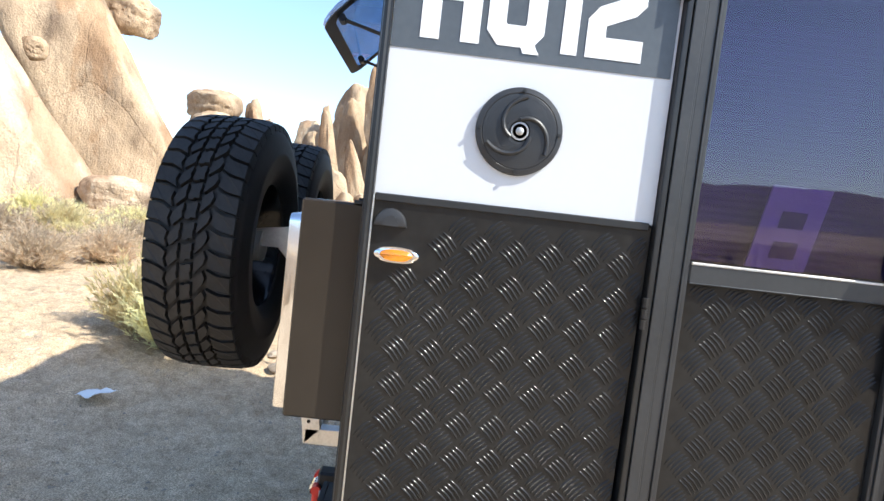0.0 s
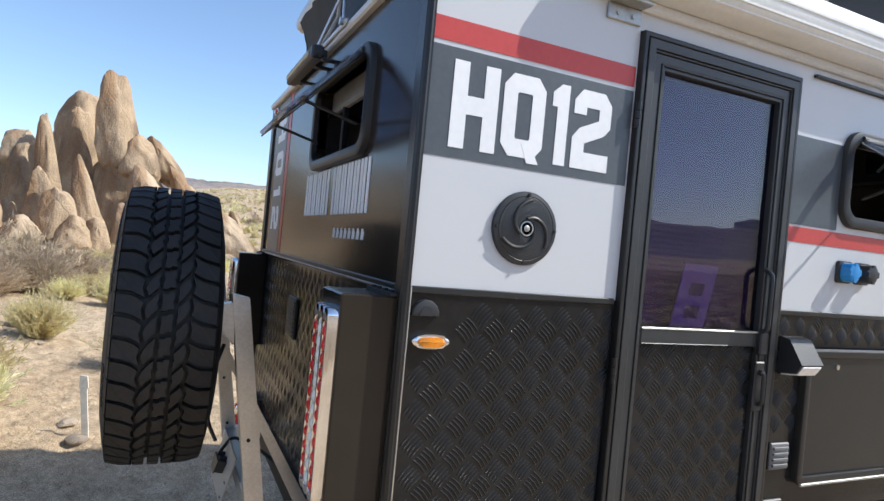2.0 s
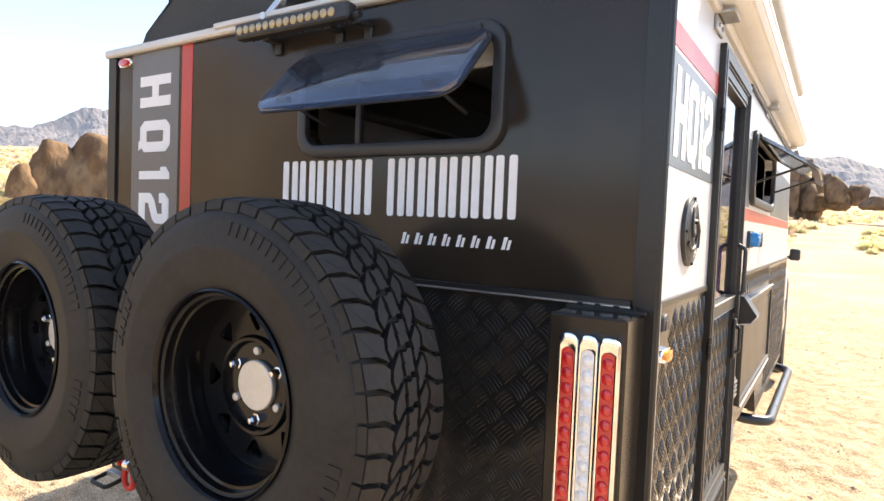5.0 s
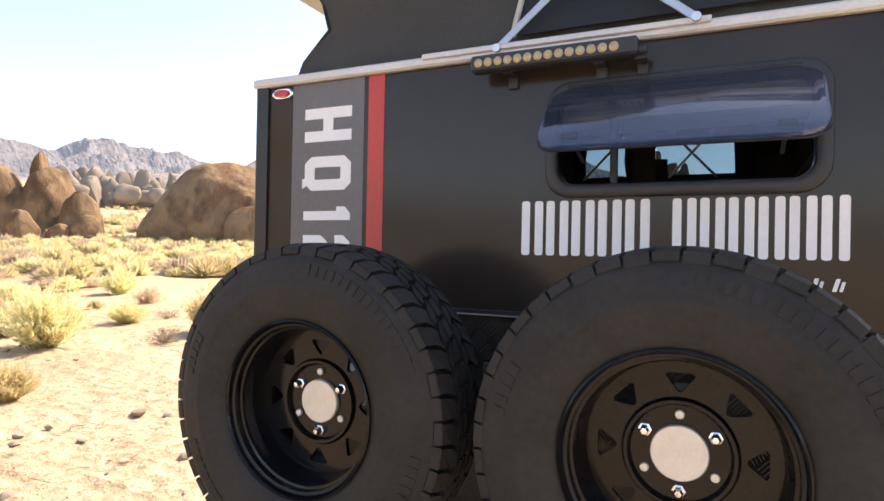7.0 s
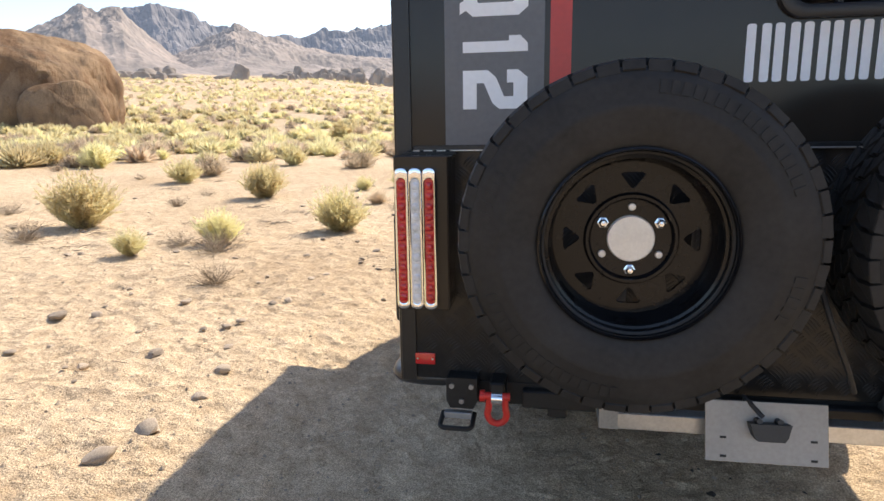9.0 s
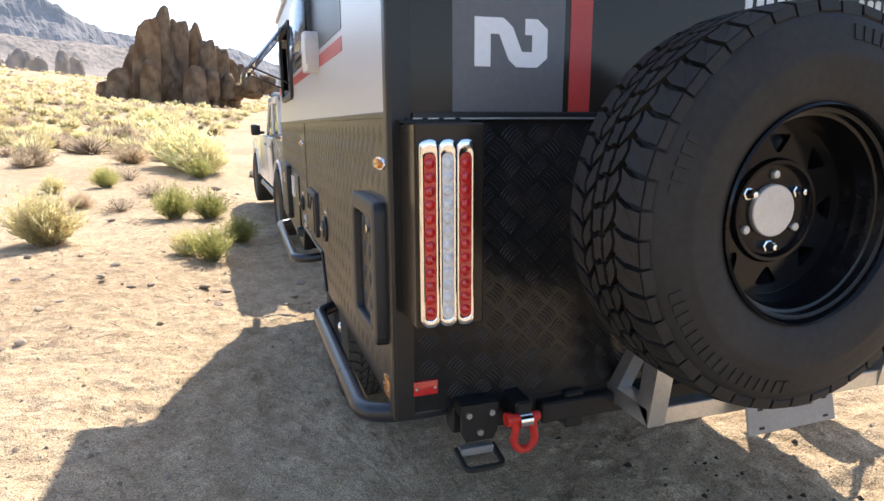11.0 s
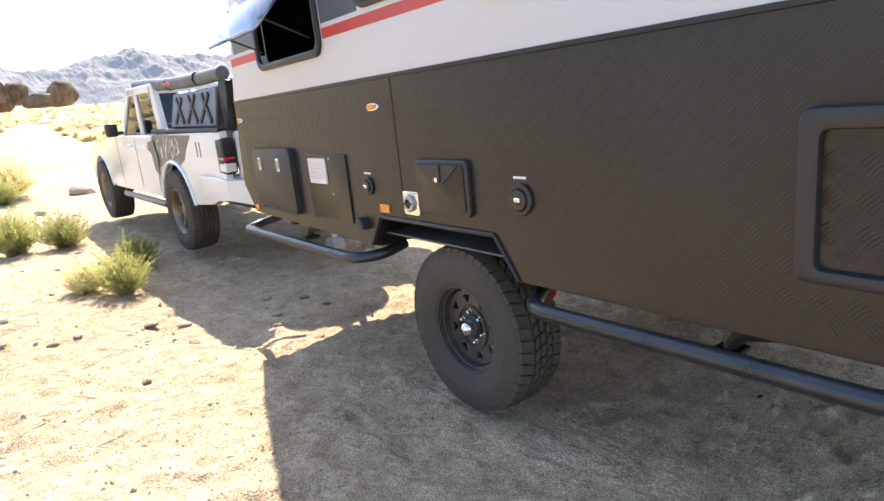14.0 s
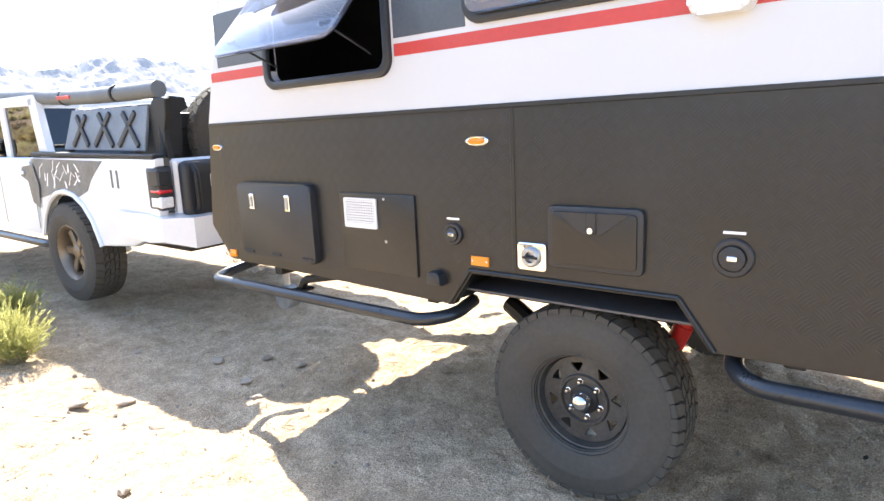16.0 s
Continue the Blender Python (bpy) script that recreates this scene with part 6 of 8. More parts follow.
        tube(bm, [(s * 0.86 - 0.05, -0.05, 0.668), (s * 0.86 - 0.05, -0.13, 0.655), (s * 0.86 + 0.05, -0.13, 0.655), (s * 0.86 + 0.05, -0.05, 0.668)], 0.008, 8, 0.02)
        part("fold_step", bm, "chassis", caravan, "black folding foot loop", True)
        bm = BM()
        box(bm, s * 0.86 - 0.045, s * 0.86 + 0.045, -0.075, -0.05, 0.66, 0.680, 0.002)
        part("step_plate", bm, "galv", caravan)
        bm = BM()
        box(bm, s * 0.735 - 0.024, s * 0.735 + 0.024, -0.085, 0.02, 0.722, 0.79, 0.006)
        part("tow_lug", bm, "chassis", caravan)
        bm = BM()
        x = s * 0.735
        arc = [(x + 0.030 * math.cos(t), -0.085, 0.690 + 0.032 * math.sin(t)) for t in [radians(d) for d in range(-210, 31, 20)]]
        line = [(x + 0.024 * math.copysign(1, math.cos(radians(-210))), -0.085, 0.745)] + arc + [(x + 0.024, -0.085, 0.745)]
        tube(bm, line, 0.0105, 10, 0.012, 3)
        sh = part("shackle", bm, "shackle", caravan, "red painted bow shackle", True)
        bm = BM()
        rod(bm, (x - 0.045, -0.085, 0.748), (x + 0.04, -0.085, 0.748), 0.0125, 12)
        rod(bm, (x - 0.053, -0.085, 0.748), (x - 0.038, -0.085, 0.748), 0.018, 12)
        part("shackle_pin", bm, "shackle", sh, "", True)
        bm = BM()
        rod(bm, (x - 0.017, -0.085, 0.742), (x + 0.017, -0.085, 0.742), 0.020, 14)
        part("shackle_sleeve", bm, "chrome", sh, "bright sleeve", True)

    # spare wheel rack
    for x in (-0.411, 0.392):
        bm = BM()
        prism(bm, [(0.045, 0.718), (-0.185, 0.718), (-0.185, 0.766), (0.045, 0.766)], "x", x - 0.025, x + 0.025)
        arm = part("rack_arm", bm, "alu", caravan, "welded aluminium rack arm")
        bm = BM()
        prism(bm, [(-0.187, 0.717), (-0.139, 0.766), (-0.236, 1.40), (-0.286, 1.41)], "x", x - 0.026, x + 0.026)
        part("rack_post", bm, "alu", arm)
        bm = BM()
        prism(bm, [(-0.045, 0.766), (-0.002, 0.766), (-0.187, 1.085), (-0.180, 1.02)], "x", x - 0.022, x + 0.022)
        part("rack_brace", bm, "alu", arm)
        bm = BM()
        prism(bm, [(-0.278, 1.385), (-0.45, 1.360), (-0.45, 1.318), (-0.32, 1.318), (-0.268, 1.26)], "x", x - 0.022, x + 0.022)
        part("wheel_mount", bm, "alu", arm)
        bm = BM()
        rod(bm, (x, -0.37, 1.318), (x, -0.475, 1.318), 0.05, 20)
        part("mount_flange", bm, "galv", arm, "", True)
        bm = BM()
        for z in (0.79, 0.98):
            rod(bm, (x + 0.025, -0.175 - 0.15 * (z - 0.79), z), (x + 0.029, -0.175 - 0.15 * (z - 0.79), z), 0.006, 8)
        part("weld_hole", bm, "chassis", arm)["kind"] = "stuff"
    bm = BM()
    box(bm, -0.437, 0.418, -0.186, -0.138, 0.717, 0.767, 0.003)
    part("rack_crossbar", bm, "alu", caravan, "aluminium crossbar")
    bm = BM()
    q = pose(0, -0.222, 0.735, -14, 0, 1.0)
    box(bm, -0.160, 0.148, -0.003, 0.003, -0.065, 0.098, 0.0015, q)
    plate = part("number_board", bm, "plate", caravan, "bare grey number board")
    bm = BM()
    t = BM()
    prism(t, [(-0.055, 0.045), (0.048, 0.045), (0.038, 0.012), (0.03, 0.0), (-0.036, 0.0), (-0.045, 0.012)], "y", -0.003, -0.035)
    bmesh.ops.transform(t, matrix=q, verts=t.verts)
    merge(bm, t)
    for x in (-0.03, 0.022):
        rod(bm, q @ Vector((x, -0.003, 0.05)), q @ Vector((x, -0.028, 0.05)), 0.008, 8)
    part("board_lamp", bm, "plastic", plate, "small black lamp")
    for x, z in ((-0.115, 0.0), (0.112, 0.0), (-0.115, -0.05), (0.112, -0.05)):
        bm = BM()
        t = BM()
        box(t, x - 0.008, x + 0.008, -0.005, -0.003, z - 0.003, z + 0.003)
        bmesh.ops.transform(t, matrix=q, verts=t.verts)
        merge(bm, t)
        part("slot", bm, "chassis", plate)
    bm = BM()
    tube(bm, [(0.0, -0.02, 0.74), (-0.03, -0.10, 0.80), (-0.06, -0.19, 0.84), (-0.02, -0.23, 0.80)], 0.006, 6, 0.03)
    part("lamp_cable", bm, "plastic", caravan, "", True)
    bm = BM()
    tube(bm, [(0.06, -0.26, 1.20), (0.09, -0.30, 1.08), (0.14, -0.30, 0.96), (0.17, -0.27, 0.90)], 0.007, 6, 0.05)
    part("strap", bm, "hatch", caravan, "dark tie strap", True)
    bm = BM()
    box(bm, -0.05, 0.22, 0.02, 0.07, 0.775, 0.79, 0.004)
    part("blue_hose", bm, "blue_plastic", caravan, "blue hose under the floor")


chassis()


# ---------------------------------------------------------------- pickup truck
def loft(bm, sections, close=True):
    """A skin through loops of points that have the same count."""
    loops = [[bm.verts.new(p) for p in s] for s in sections]
    for a, b in zip(loops, loops[1:]):
        for i in range(len(a)):
            bm.faces.new((a[i], a[(i + 1) % len(a)], b[(i + 1) % len(a)], b[i]))
    if close:
        bm.faces.new(loops[0])
        bm.faces.new(loops[-1][::-1])


def truck():
    """A white crew-cab pickup; local y runs forward from the rear axle, z from the ground."""
    t = thing("pickup_truck", "white crew-cab pickup with bed rack, hitched to the caravan", "truck")

    def mirror(fn):
        for s in (-1, 1):
            fn(s)

    # body sides with wheel openings, pulled inward to a barrel shape
    def arch(cy, r, n=10):
        return [(cy + r * math.cos(a), 0.52 + r * math.sin(a)) for a in [math.pi - math.pi * i / n for i in range(n + 1)]]

    low = 0.62
    rear_arch = [(p[0], max(p[1], low)) for p in arch(0.33, 0.50)][::-1]
    front_arch = [(p[0], max(p[1], low)) for p in arch(3.53, 0.50)][::-1]

    def side(s):
        # bed side
        out = [(-1.02, 0.80), (-0.62, 0.66)] + rear_arch[::-1] + [(0.86, low), (0.86, 1.28), (-1.04, 1.30)]
        bm = BM()
        prism(bm, out, "x", s * 0.86, s * 0.925, 0.02)
        part("bed_side", bm, "truck_white", t, "white bed side", True)
        # cab side below the windows
        out = [(0.875, low)] + [(2.85, low)] + front_arch[::-1] + [(4.05, 0.74), (4.22, 0.82), (4.24, 1.04), (3.72, 1.16), (2.45, 1.26), (0.875, 1.28)]
        bm = BM()
        prism(bm, out, "x", s * 0.86, s * 0.935, 0.025)
        part("cab_side", bm, "truck_white", t, "white doors and front wing", True)
        # door seams and handles
        for y in (0.8675, 1.55, 2.40):
            bm = BM()
            box(bm, *sorted((s * 0.9355, s * 0.937)), y - 0.004, y + 0.004, 0.68, 1.25)
            part("door_seam", bm, "chassis", t)
        for y in (1.00, 1.66):
            bm = BM()
            box(bm, *sorted((s * 0.935, s * 0.958)), y, y + 0.17, 1.135, 1.165, 0.008)
            part("door_handle", bm, "truck_white", t)
        # flares
        for pts in (rear_arch, front_arch):
            bm = BM()
            tube(bm, [(s * 0.93, y, z) for y, z in pts], 0.02, 8, 0.02, 2)
            part("wheel_flare", bm, "truck_white", t, "", True)
        # pillars and side glass
        bm = BM()
        prism(bm, [(0.76, 1.27), (2.42, 1.25), (1.80, 1.74), (0.90, 1.74)], "x", s * 0.80, s * 0.83)
        part("side_window", bm, "truck_glass", t, "tinted side glass")
        for pts in ([(0.70, 1.25), (0.86, 1.25), (0.95, 1.76), (0.82, 1.78)], [(1.46, 1.25), (1.57, 1.25), (1.57, 1.76), (1.48, 1.76)], [(2.36, 1.24), (2.50, 1.24), (1.81, 1.78), (1.71, 1.76)],
                    [(0.84, 1.70), (1.85, 1.70), (1.77, 1.78), (0.84, 1.79)]):
            bm = BM()
            prism(bm, pts, "x", s * 0.79, s * 0.85, 0.008)
            part("pillar", bm, "truck_white", t, "", True)
        # wing mirror
        bm = BM()
        box(bm, *sorted((s * 0.96, s * 1.09)), 2.05, 2.16, 1.26, 1.42, 0.03, None, 2)
        box(bm, *sorted((s * 0.90, s * 1.0)), 2.09, 2.14, 1.28, 1.32, 0.008)
        part("wing_mirror", bm, "plastic", t, "black wing mirror", True)
        # sill step
        bm = BM()
        tube(bm, [(s * 0.80, 0.66, 0.60), (s * 0.93, 0.74, 0.55), (s * 0.93, 2.5, 0.55), (s * 0.80, 2.6, 0.60)], 0.035, 10, 0.06)
        part("sill_bar", bm, "bar", t, "dark sill bar", True)
        # tail lamp
        bm = BM()
        box(bm, *sorted((s * 0.815, s * 0.931)), -1.062, -0.905, 0.945, 1.25, 0.03, None, 2)
        tail = part("tail_lamp", bm, "plastic", t, "dark tail lamp with red and clear lens", True)
        for z0, z1, mat in ((1.11, 1.225, "hatch"), (1.06, 1.095, "red_lens"), (0.965, 1.045, "clear_lens")):
            bm = BM()
            box(bm, *sorted((s * 0.83, s * 0.934)), -1.068, -0.95, z0, z1, 0.012)
            part("lens", bm, mat, tail)
        # dark cap along the bed rail
        bm = BM()
        box(bm, *sorted((s * 0.84, s * 0.93)), -1.03, 0.85, 1.292, 1.325, 0.008)
        part("rail_cap", bm, "chassis", t, "black bed rail cap")
        # side graphic, grey wedge with pale strokes, and plain bars for the mark
        bm = BM()
        prism(bm, [(0.85, 1.27), (-0.34, 1.27), (-0.14, 1.13), (-0.06, 1.04), (0.10, 0.985), (0.56, 0.985), (0.85, 0.93)] if s < 0 else [(0.69, 1.27), (0.0, 1.27), (0.69, 0.96)], "x", s * 0.925, s * 0.9275)
        part("side_graphic", bm, "truck_grey", t, "grey graphic on the bed side")
        bm = BM()
        g = random.Random(9)
        for k in range(22):
            y, z = g.uniform(0.02, 0.80), g.uniform(1.03, 1.22)
            q, l = g.uniform(-1.2, 1.2), g.uniform(0.05, 0.13)
            dy, dz = l * math.sin(q), min(l * math.cos(q), 1.262 - z)
            w = g.uniform(0.005, 0.013)
            prism(bm, [(y - w, z), (y + w, z), (y + dy + w * 0.6, z + dz), (y + dy - w * 0.6, z + dz)], "x", s * 0.927, s * 0.9288 + s * 0.00002 * k)
        part("graphic_stroke", bm, "white_vinyl", t)["kind"] = "stuff"
        bm = BM()
        for y in (-0.46, -0.54):
            box(bm, *sorted((s * 0.925, s * 0.9275)), y, y + 0.026, 1.08, 1.21)
        part("mark_bar", bm, "truck_grey", t, "grey upright bars")
        bm = BM()
        prism(bm, [(0.80, 0.86), (0.92, 0.90), (0.96, 1.08), (1.08, 1.12), (1.04, 1.20), (0.82, 1.22), (0.76, 1.05)], "x", s * 0.935, s * 0.938)
        part("side_graphic", bm, "truck_grey", t)
        # bed rack side panel, on the left alone, with pressed cross ribs, leaning in
        if s < 0:
            lean = pose(s * 0.83, 0, 1.34, 0, -s * 7, 0)
            bm = BM()
            tt = BM()
            prism(tt, [(-0.80, 0.0), (0.40, 0.0), (0.26, 0.305), (-0.84, 0.31)], "x", 0.0, s * 0.02, 0.006)
            bmesh.ops.transform(tt, matrix=lean, verts=tt.verts)
            merge(bm, tt)
            panel = part("rack_panel", bm, "rack_panel", t, "blue-grey pressed side panel of the bed rack")
            for y0, z0, y1, z1 in ((-0.74, 0.03, -0.52, 0.27), (-0.47, 0.03, -0.69, 0.27), (-0.39, 0.03, -0.17, 0.27), (-0.12, 0.03, -0.34, 0.27), (-0.02, 0.03, 0.17, 0.26), (0.22, 0.03, 0.02, 0.26)):
                bm = BM()
                tt = BM()
                a, b = Vector((0, y0, z0)), Vector((0, y1, z1))
                way = (b - a).normalized()
                up = Vector((1, 0, 0)).cross(way)
                m = Matrix(((1, up.x, way.x, a.x), (0, up.y, way.y, a.y), (0, up.z, way.z, a.z), (0, 0, 0, 1)))
                box(tt, *sorted((s * 0.018, s * 0.036)), -0.022, 0.022, 0, (b - a).length, 0.006, m)
                bmesh.ops.transform(tt, matrix=lean, verts=tt.verts)
                merge(bm, tt)
                part("rib", bm, "hatch", panel)
        bm = BM()
        tube(bm, [(s * 0.80, -0.95, 1.30), (s * 0.77, -0.93, 1.57), (s * 0.74, -0.78, 1.64), (s * 0.74, 0.26, 1.63), (s * 0.80, 0.42, 1.30)], 0.025, 8, 0.06)
        part("rack_hoop", bm, "chassis", t, "black rack tube", True)
        bm = BM()
        prism(bm, [(-1.0, 1.29), (-0.82, 1.29), (-0.84, 1.50), (-0.82, 1.62), (-0.90, 1.70), (-1.04, 1.69), (-1.03, 1.58), (-0.98, 1.48)], "x", s * 0.76, s * 0.80, 0.01)
        part("rack_end", bm, "chassis", t)
        bm = BM()
        prism(bm, [(s * 0.80, 1.31), (s * 0.79, 1.52), (s * 0.755, 1.66), (s * 0.69, 1.71), (s * 0.58, 1.70), (s * 0.56, 1.63), (s * 0.62, 1.60), (s * 0.64, 1.31)], "y", -0.92, -0.90, 0.006)
        part("rack_end_plate", bm, "chassis", t, "black end plate of the bed rack")

    mirror(side)
    # bonnet, roof, screens
    bm = BM()
    loft(bm, [[(-0.86, y, z), (-0.80, y, z + h), (-0.4, y, z + h + 0.03), (0.4, y, z + h + 0.03), (0.80, y, z + h), (0.86, y, z)] for y, z, h in ((2.4, 1.10, 0.16), (3.4, 1.06, 0.12), (4.05, 0.97, 0.08), (4.22, 0.86, 0.04))])
    part("bonnet", bm, "truck_white", t, "white bonnet", True)
    bm = BM()
    loft(bm, [[(-w, y, z - 0.05), (-w + 0.05, y, z), (0, y, z + 0.025), (w - 0.05, y, z), (w, y, z - 0.05), (0, y, z - 0.06)] for y, z, w in ((0.82, 1.73, 0.80), (1.05, 1.765, 0.82), (1.6, 1.765, 0.82), (1.83, 1.735, 0.80))])
    part("cab_roof", bm, "truck_white", t, "white roof", True)
    for name, (y0, z0), (y1, z1) in (("windscreen", (2.46, 1.25), (1.81, 1.75)), ("rear_window", (0.72, 1.28), (0.85, 1.74))):
        bm = BM()
        prism(bm, [(y0, z0), (y1, z1), (y1 - 0.01, z1), (y0 - 0.01, z0)], "x", -0.79, 0.79)
        part(name, bm, "truck_glass", t)
    bm = BM()
    box(bm, -0.72, 0.72, -1.0, 4.1, 0.62, 0.74, 0.02)
    box(bm, -0.86, 0.86, -0.98, 0.65, 0.85, 0.90)
    box(bm, -0.86, 0.86, 0.66, 0.71, 0.7, 1.28)
    box(bm, -0.80, 0.80, 0.75, 2.4, 0.72, 0.95, 0.05)
    part("underbody", bm, "chassis", t)
    bm = BM()
    for x in (-0.4, 0.4):
        for y in (1.0, 1.8):
            box(bm, x - 0.24, x + 0.24, y - 0.1, y + 0.06, 0.9, 1.5, 0.06)
    part("seat", bm, "dark_interior", t)["kind"] = "stuff"
    # tailgate and bumper
    bm = BM()
    box(bm, -0.80, 0.80, -1.06, -0.99, 0.86, 1.29, 0.02)
    gate = part("tailgate", bm, "truck_white", t, "white tailgate", True)
    bm = BM()
    box(bm, -0.79, 0.79, -1.15, -1.05, 0.88, 1.275, 0.045, None, 3)
    part("gate_bag", bm, "hatch", gate, "dark grey gear panel on the tailgate", True)
    for x in (-0.72, -0.40):
        bm = BM()
        tube(bm, [(x, -1.14, 0.92), (x, -1.185, 0.96), (x, -1.185, 1.20), (x, -1.14, 1.24)], 0.02, 8, 0.03)
        part("gate_bar", bm, "chassis", gate, "black upright bar", True)
    bm = BM()
    box(bm, -0.60, -0.50, -1.165, -1.145, 1.08, 1.18, 0.01)
    part("tag", bm, "binding", gate)
    bm = BM()
    loft(bm, [[(x, y0, 0.69 + d), (x, y1, 0.69 + d * 0.6), (x, y1, 0.92), (x, y0, 0.90)] for x, y0, y1, d in ((-0.96, -0.55, -0.50, 0.10), (-0.94, -1.06, -0.9, 0.05), (-0.80, -1.22, -1.0, 0.0), (0.80, -1.22, -1.0, 0.0), (0.94, -1.06, -0.9, 0.05), (0.96, -0.55, -0.50, 0.10))])
    part("rear_bumper", bm, "truck_white", t, "white steel rear bumper")
    bm = BM()
    box(bm, -0.06, 0.06, -1.36, -1.0, 0.44, 0.54, 0.01)
    rod(bm, (0, -1.30, 0.5), (0, -1.30, 0.62), 0.03, 12)
    part("tow_hitch", bm, "chassis", t)
    bm = BM()
    for x in (-0.5, 0.35):
        tube(bm, [(x, -1.22, 0.66), (x, -1.28, 0.66), (x + 0.06, -1.28, 0.62), (x + 0.06, -1.22, 0.62)], 0.012, 8, 0.02)
    part("tow_loop", bm, "chassis", t, "", True)
    bm = BM()
    loft(bm, [[(-0.9, y, 0.55), (-0.9, y, 0.85), (0.9, y, 0.85), (0.9, y, 0.55)] for y in (4.1, 4.3)])
    part("front_bumper", bm, "chassis", t)
    # rolled awning along the rack
    bm = BM()
    pts = [(-0.76, -0.92, 1.755), (-0.77, -0.5, 1.745), (-0.78, 0.0, 1.742), (-0.78, 0.6, 1.755), (-0.78, 1.0, 1.78), (-0.77, 1.62, 1.80)]
    tube(bm, pts, 0.058, 14, 0.2)
    roll = part("rolled_awning", bm, "bag", t, "rolled grey awning bag along the roof rack", True)
    for y in (-0.40, 0.4):
        bm = BM()
        lathe(bm, [(0.060, -0.015), (0.063, 0.0), (0.060, 0.015)], 16, Matrix.Translation((-0.78, y, 1.748)) @ pose(0, 0, 0, 90, 0, 0))
        part("strap", bm, "chassis", roll)
    bm = BM()
    box(bm, -0.845, -0.832, 0.2, 0.42, 1.73, 1.76, 0.004)
    part("red_tag", bm, "red_vinyl", roll)
    bm = BM()
    for y in (-0.6, -0.1, 0.25, 1.0, 1.6):
        rod(bm, (-0.78, y, 1.645 if y < 0.8 else 1.80), (0.78, y, 1.645 if y < 0.8 else 1.80), 0.016, 8)
    part("rack_rung", bm, "alu", t, "", True)["kind"] = "stuff"
    # gear in the bed
    bm = BM()
    box(bm, -0.30, 0.70, -0.05, 0.5, 0.9, 1.30, 0.06, None, 2)
    part("bed_gear", bm, "hatch", t, "dark gear in the bed", True)
    bm = BM()
    box(bm, -0.66, -0.36, -0.84, -0.30, 1.20, 1.60, 0.025, None, 2)
    case = part("gear_case", bm, "hatch", t, "dark grey lidded gear case", True)
    for z in (1.36, 1.48):
        bm = BM()
        box(bm, -0.665, -0.355, -0.848, -0.835, z, z + 0.014, 0.003)
        part("case_rib", bm, "chassis", case)
    bm = BM()
    box(bm, -0.42, -0.38, -0.852, -0.838, 1.53, 1.58, 0.004)
    part("case_latch", bm, "rail", case, "pale latch")
    t.matrix_world = Matrix.Translation((-0.02, 5.97, 0.045)) @ pose(0, 0, 0, 1.3, 0, 3.1)
    return t


def truck_wheel_meshes():
    bm, tread, words = build_tyre(0.41, 0.285, 0.218, 40)
    words.free()
    rim = BM()
    lathe(rim, [(0.215, -0.12), (0.23, -0.12), (0.21, -0.08), (0.205, 0.08), (0.23, 0.115), (0.23, 0.122), (0.222, 0.124), (0.21, 0.11), (0.19, 0.08), (0.19, 0.02)], 48)
    lathe(rim, [(0.06, 0.03), (0.06, 0.075), (0.045, 0.085), (0.0, 0.086)], 24)
    for k in range(6):
        a = radians(60 * k)
        box(rim, 0.04, 0.215, -0.032, 0.032, 0.035, 0.072, 0.008, Matrix.Rotation(a, 4, "Z"))
    return keep("truck_tyre", bm, "dusty_rubber"), keep("truck_tread", tread, "dusty_rubber", False), keep("truck_rim", rim, "bronze")


the_truck = truck()
T_TYRE, T_TREAD, T_RIM = truck_wheel_meshes()
for k, (sx, y) in enumerate(((-1, 0.33), (1, 0.33), (-1, 3.53), (1, 3.53))):
    w = child("wheel", T_TYRE, the_truck, "chunky mud tyre on a bronze alloy rim")
    w.matrix_basis = axle_to((sx * 0.83, y, 0.52), (sx, 0, 0), 17 * k)
    child("tread", T_TREAD, w)
    child("rim", T_RIM, w, "bronze alloy rim")
sp = child("spare_wheel", T_TYRE, the_truck, "spare mud tyre on the bed rack")
sp.matrix_basis = axle_to((-0.14, -0.93, 1.42), (-0.25, -1, 0.04), 9)
child("tread", T_TREAD, sp)
child("rim", HOOP, sp, "dark steel rim")


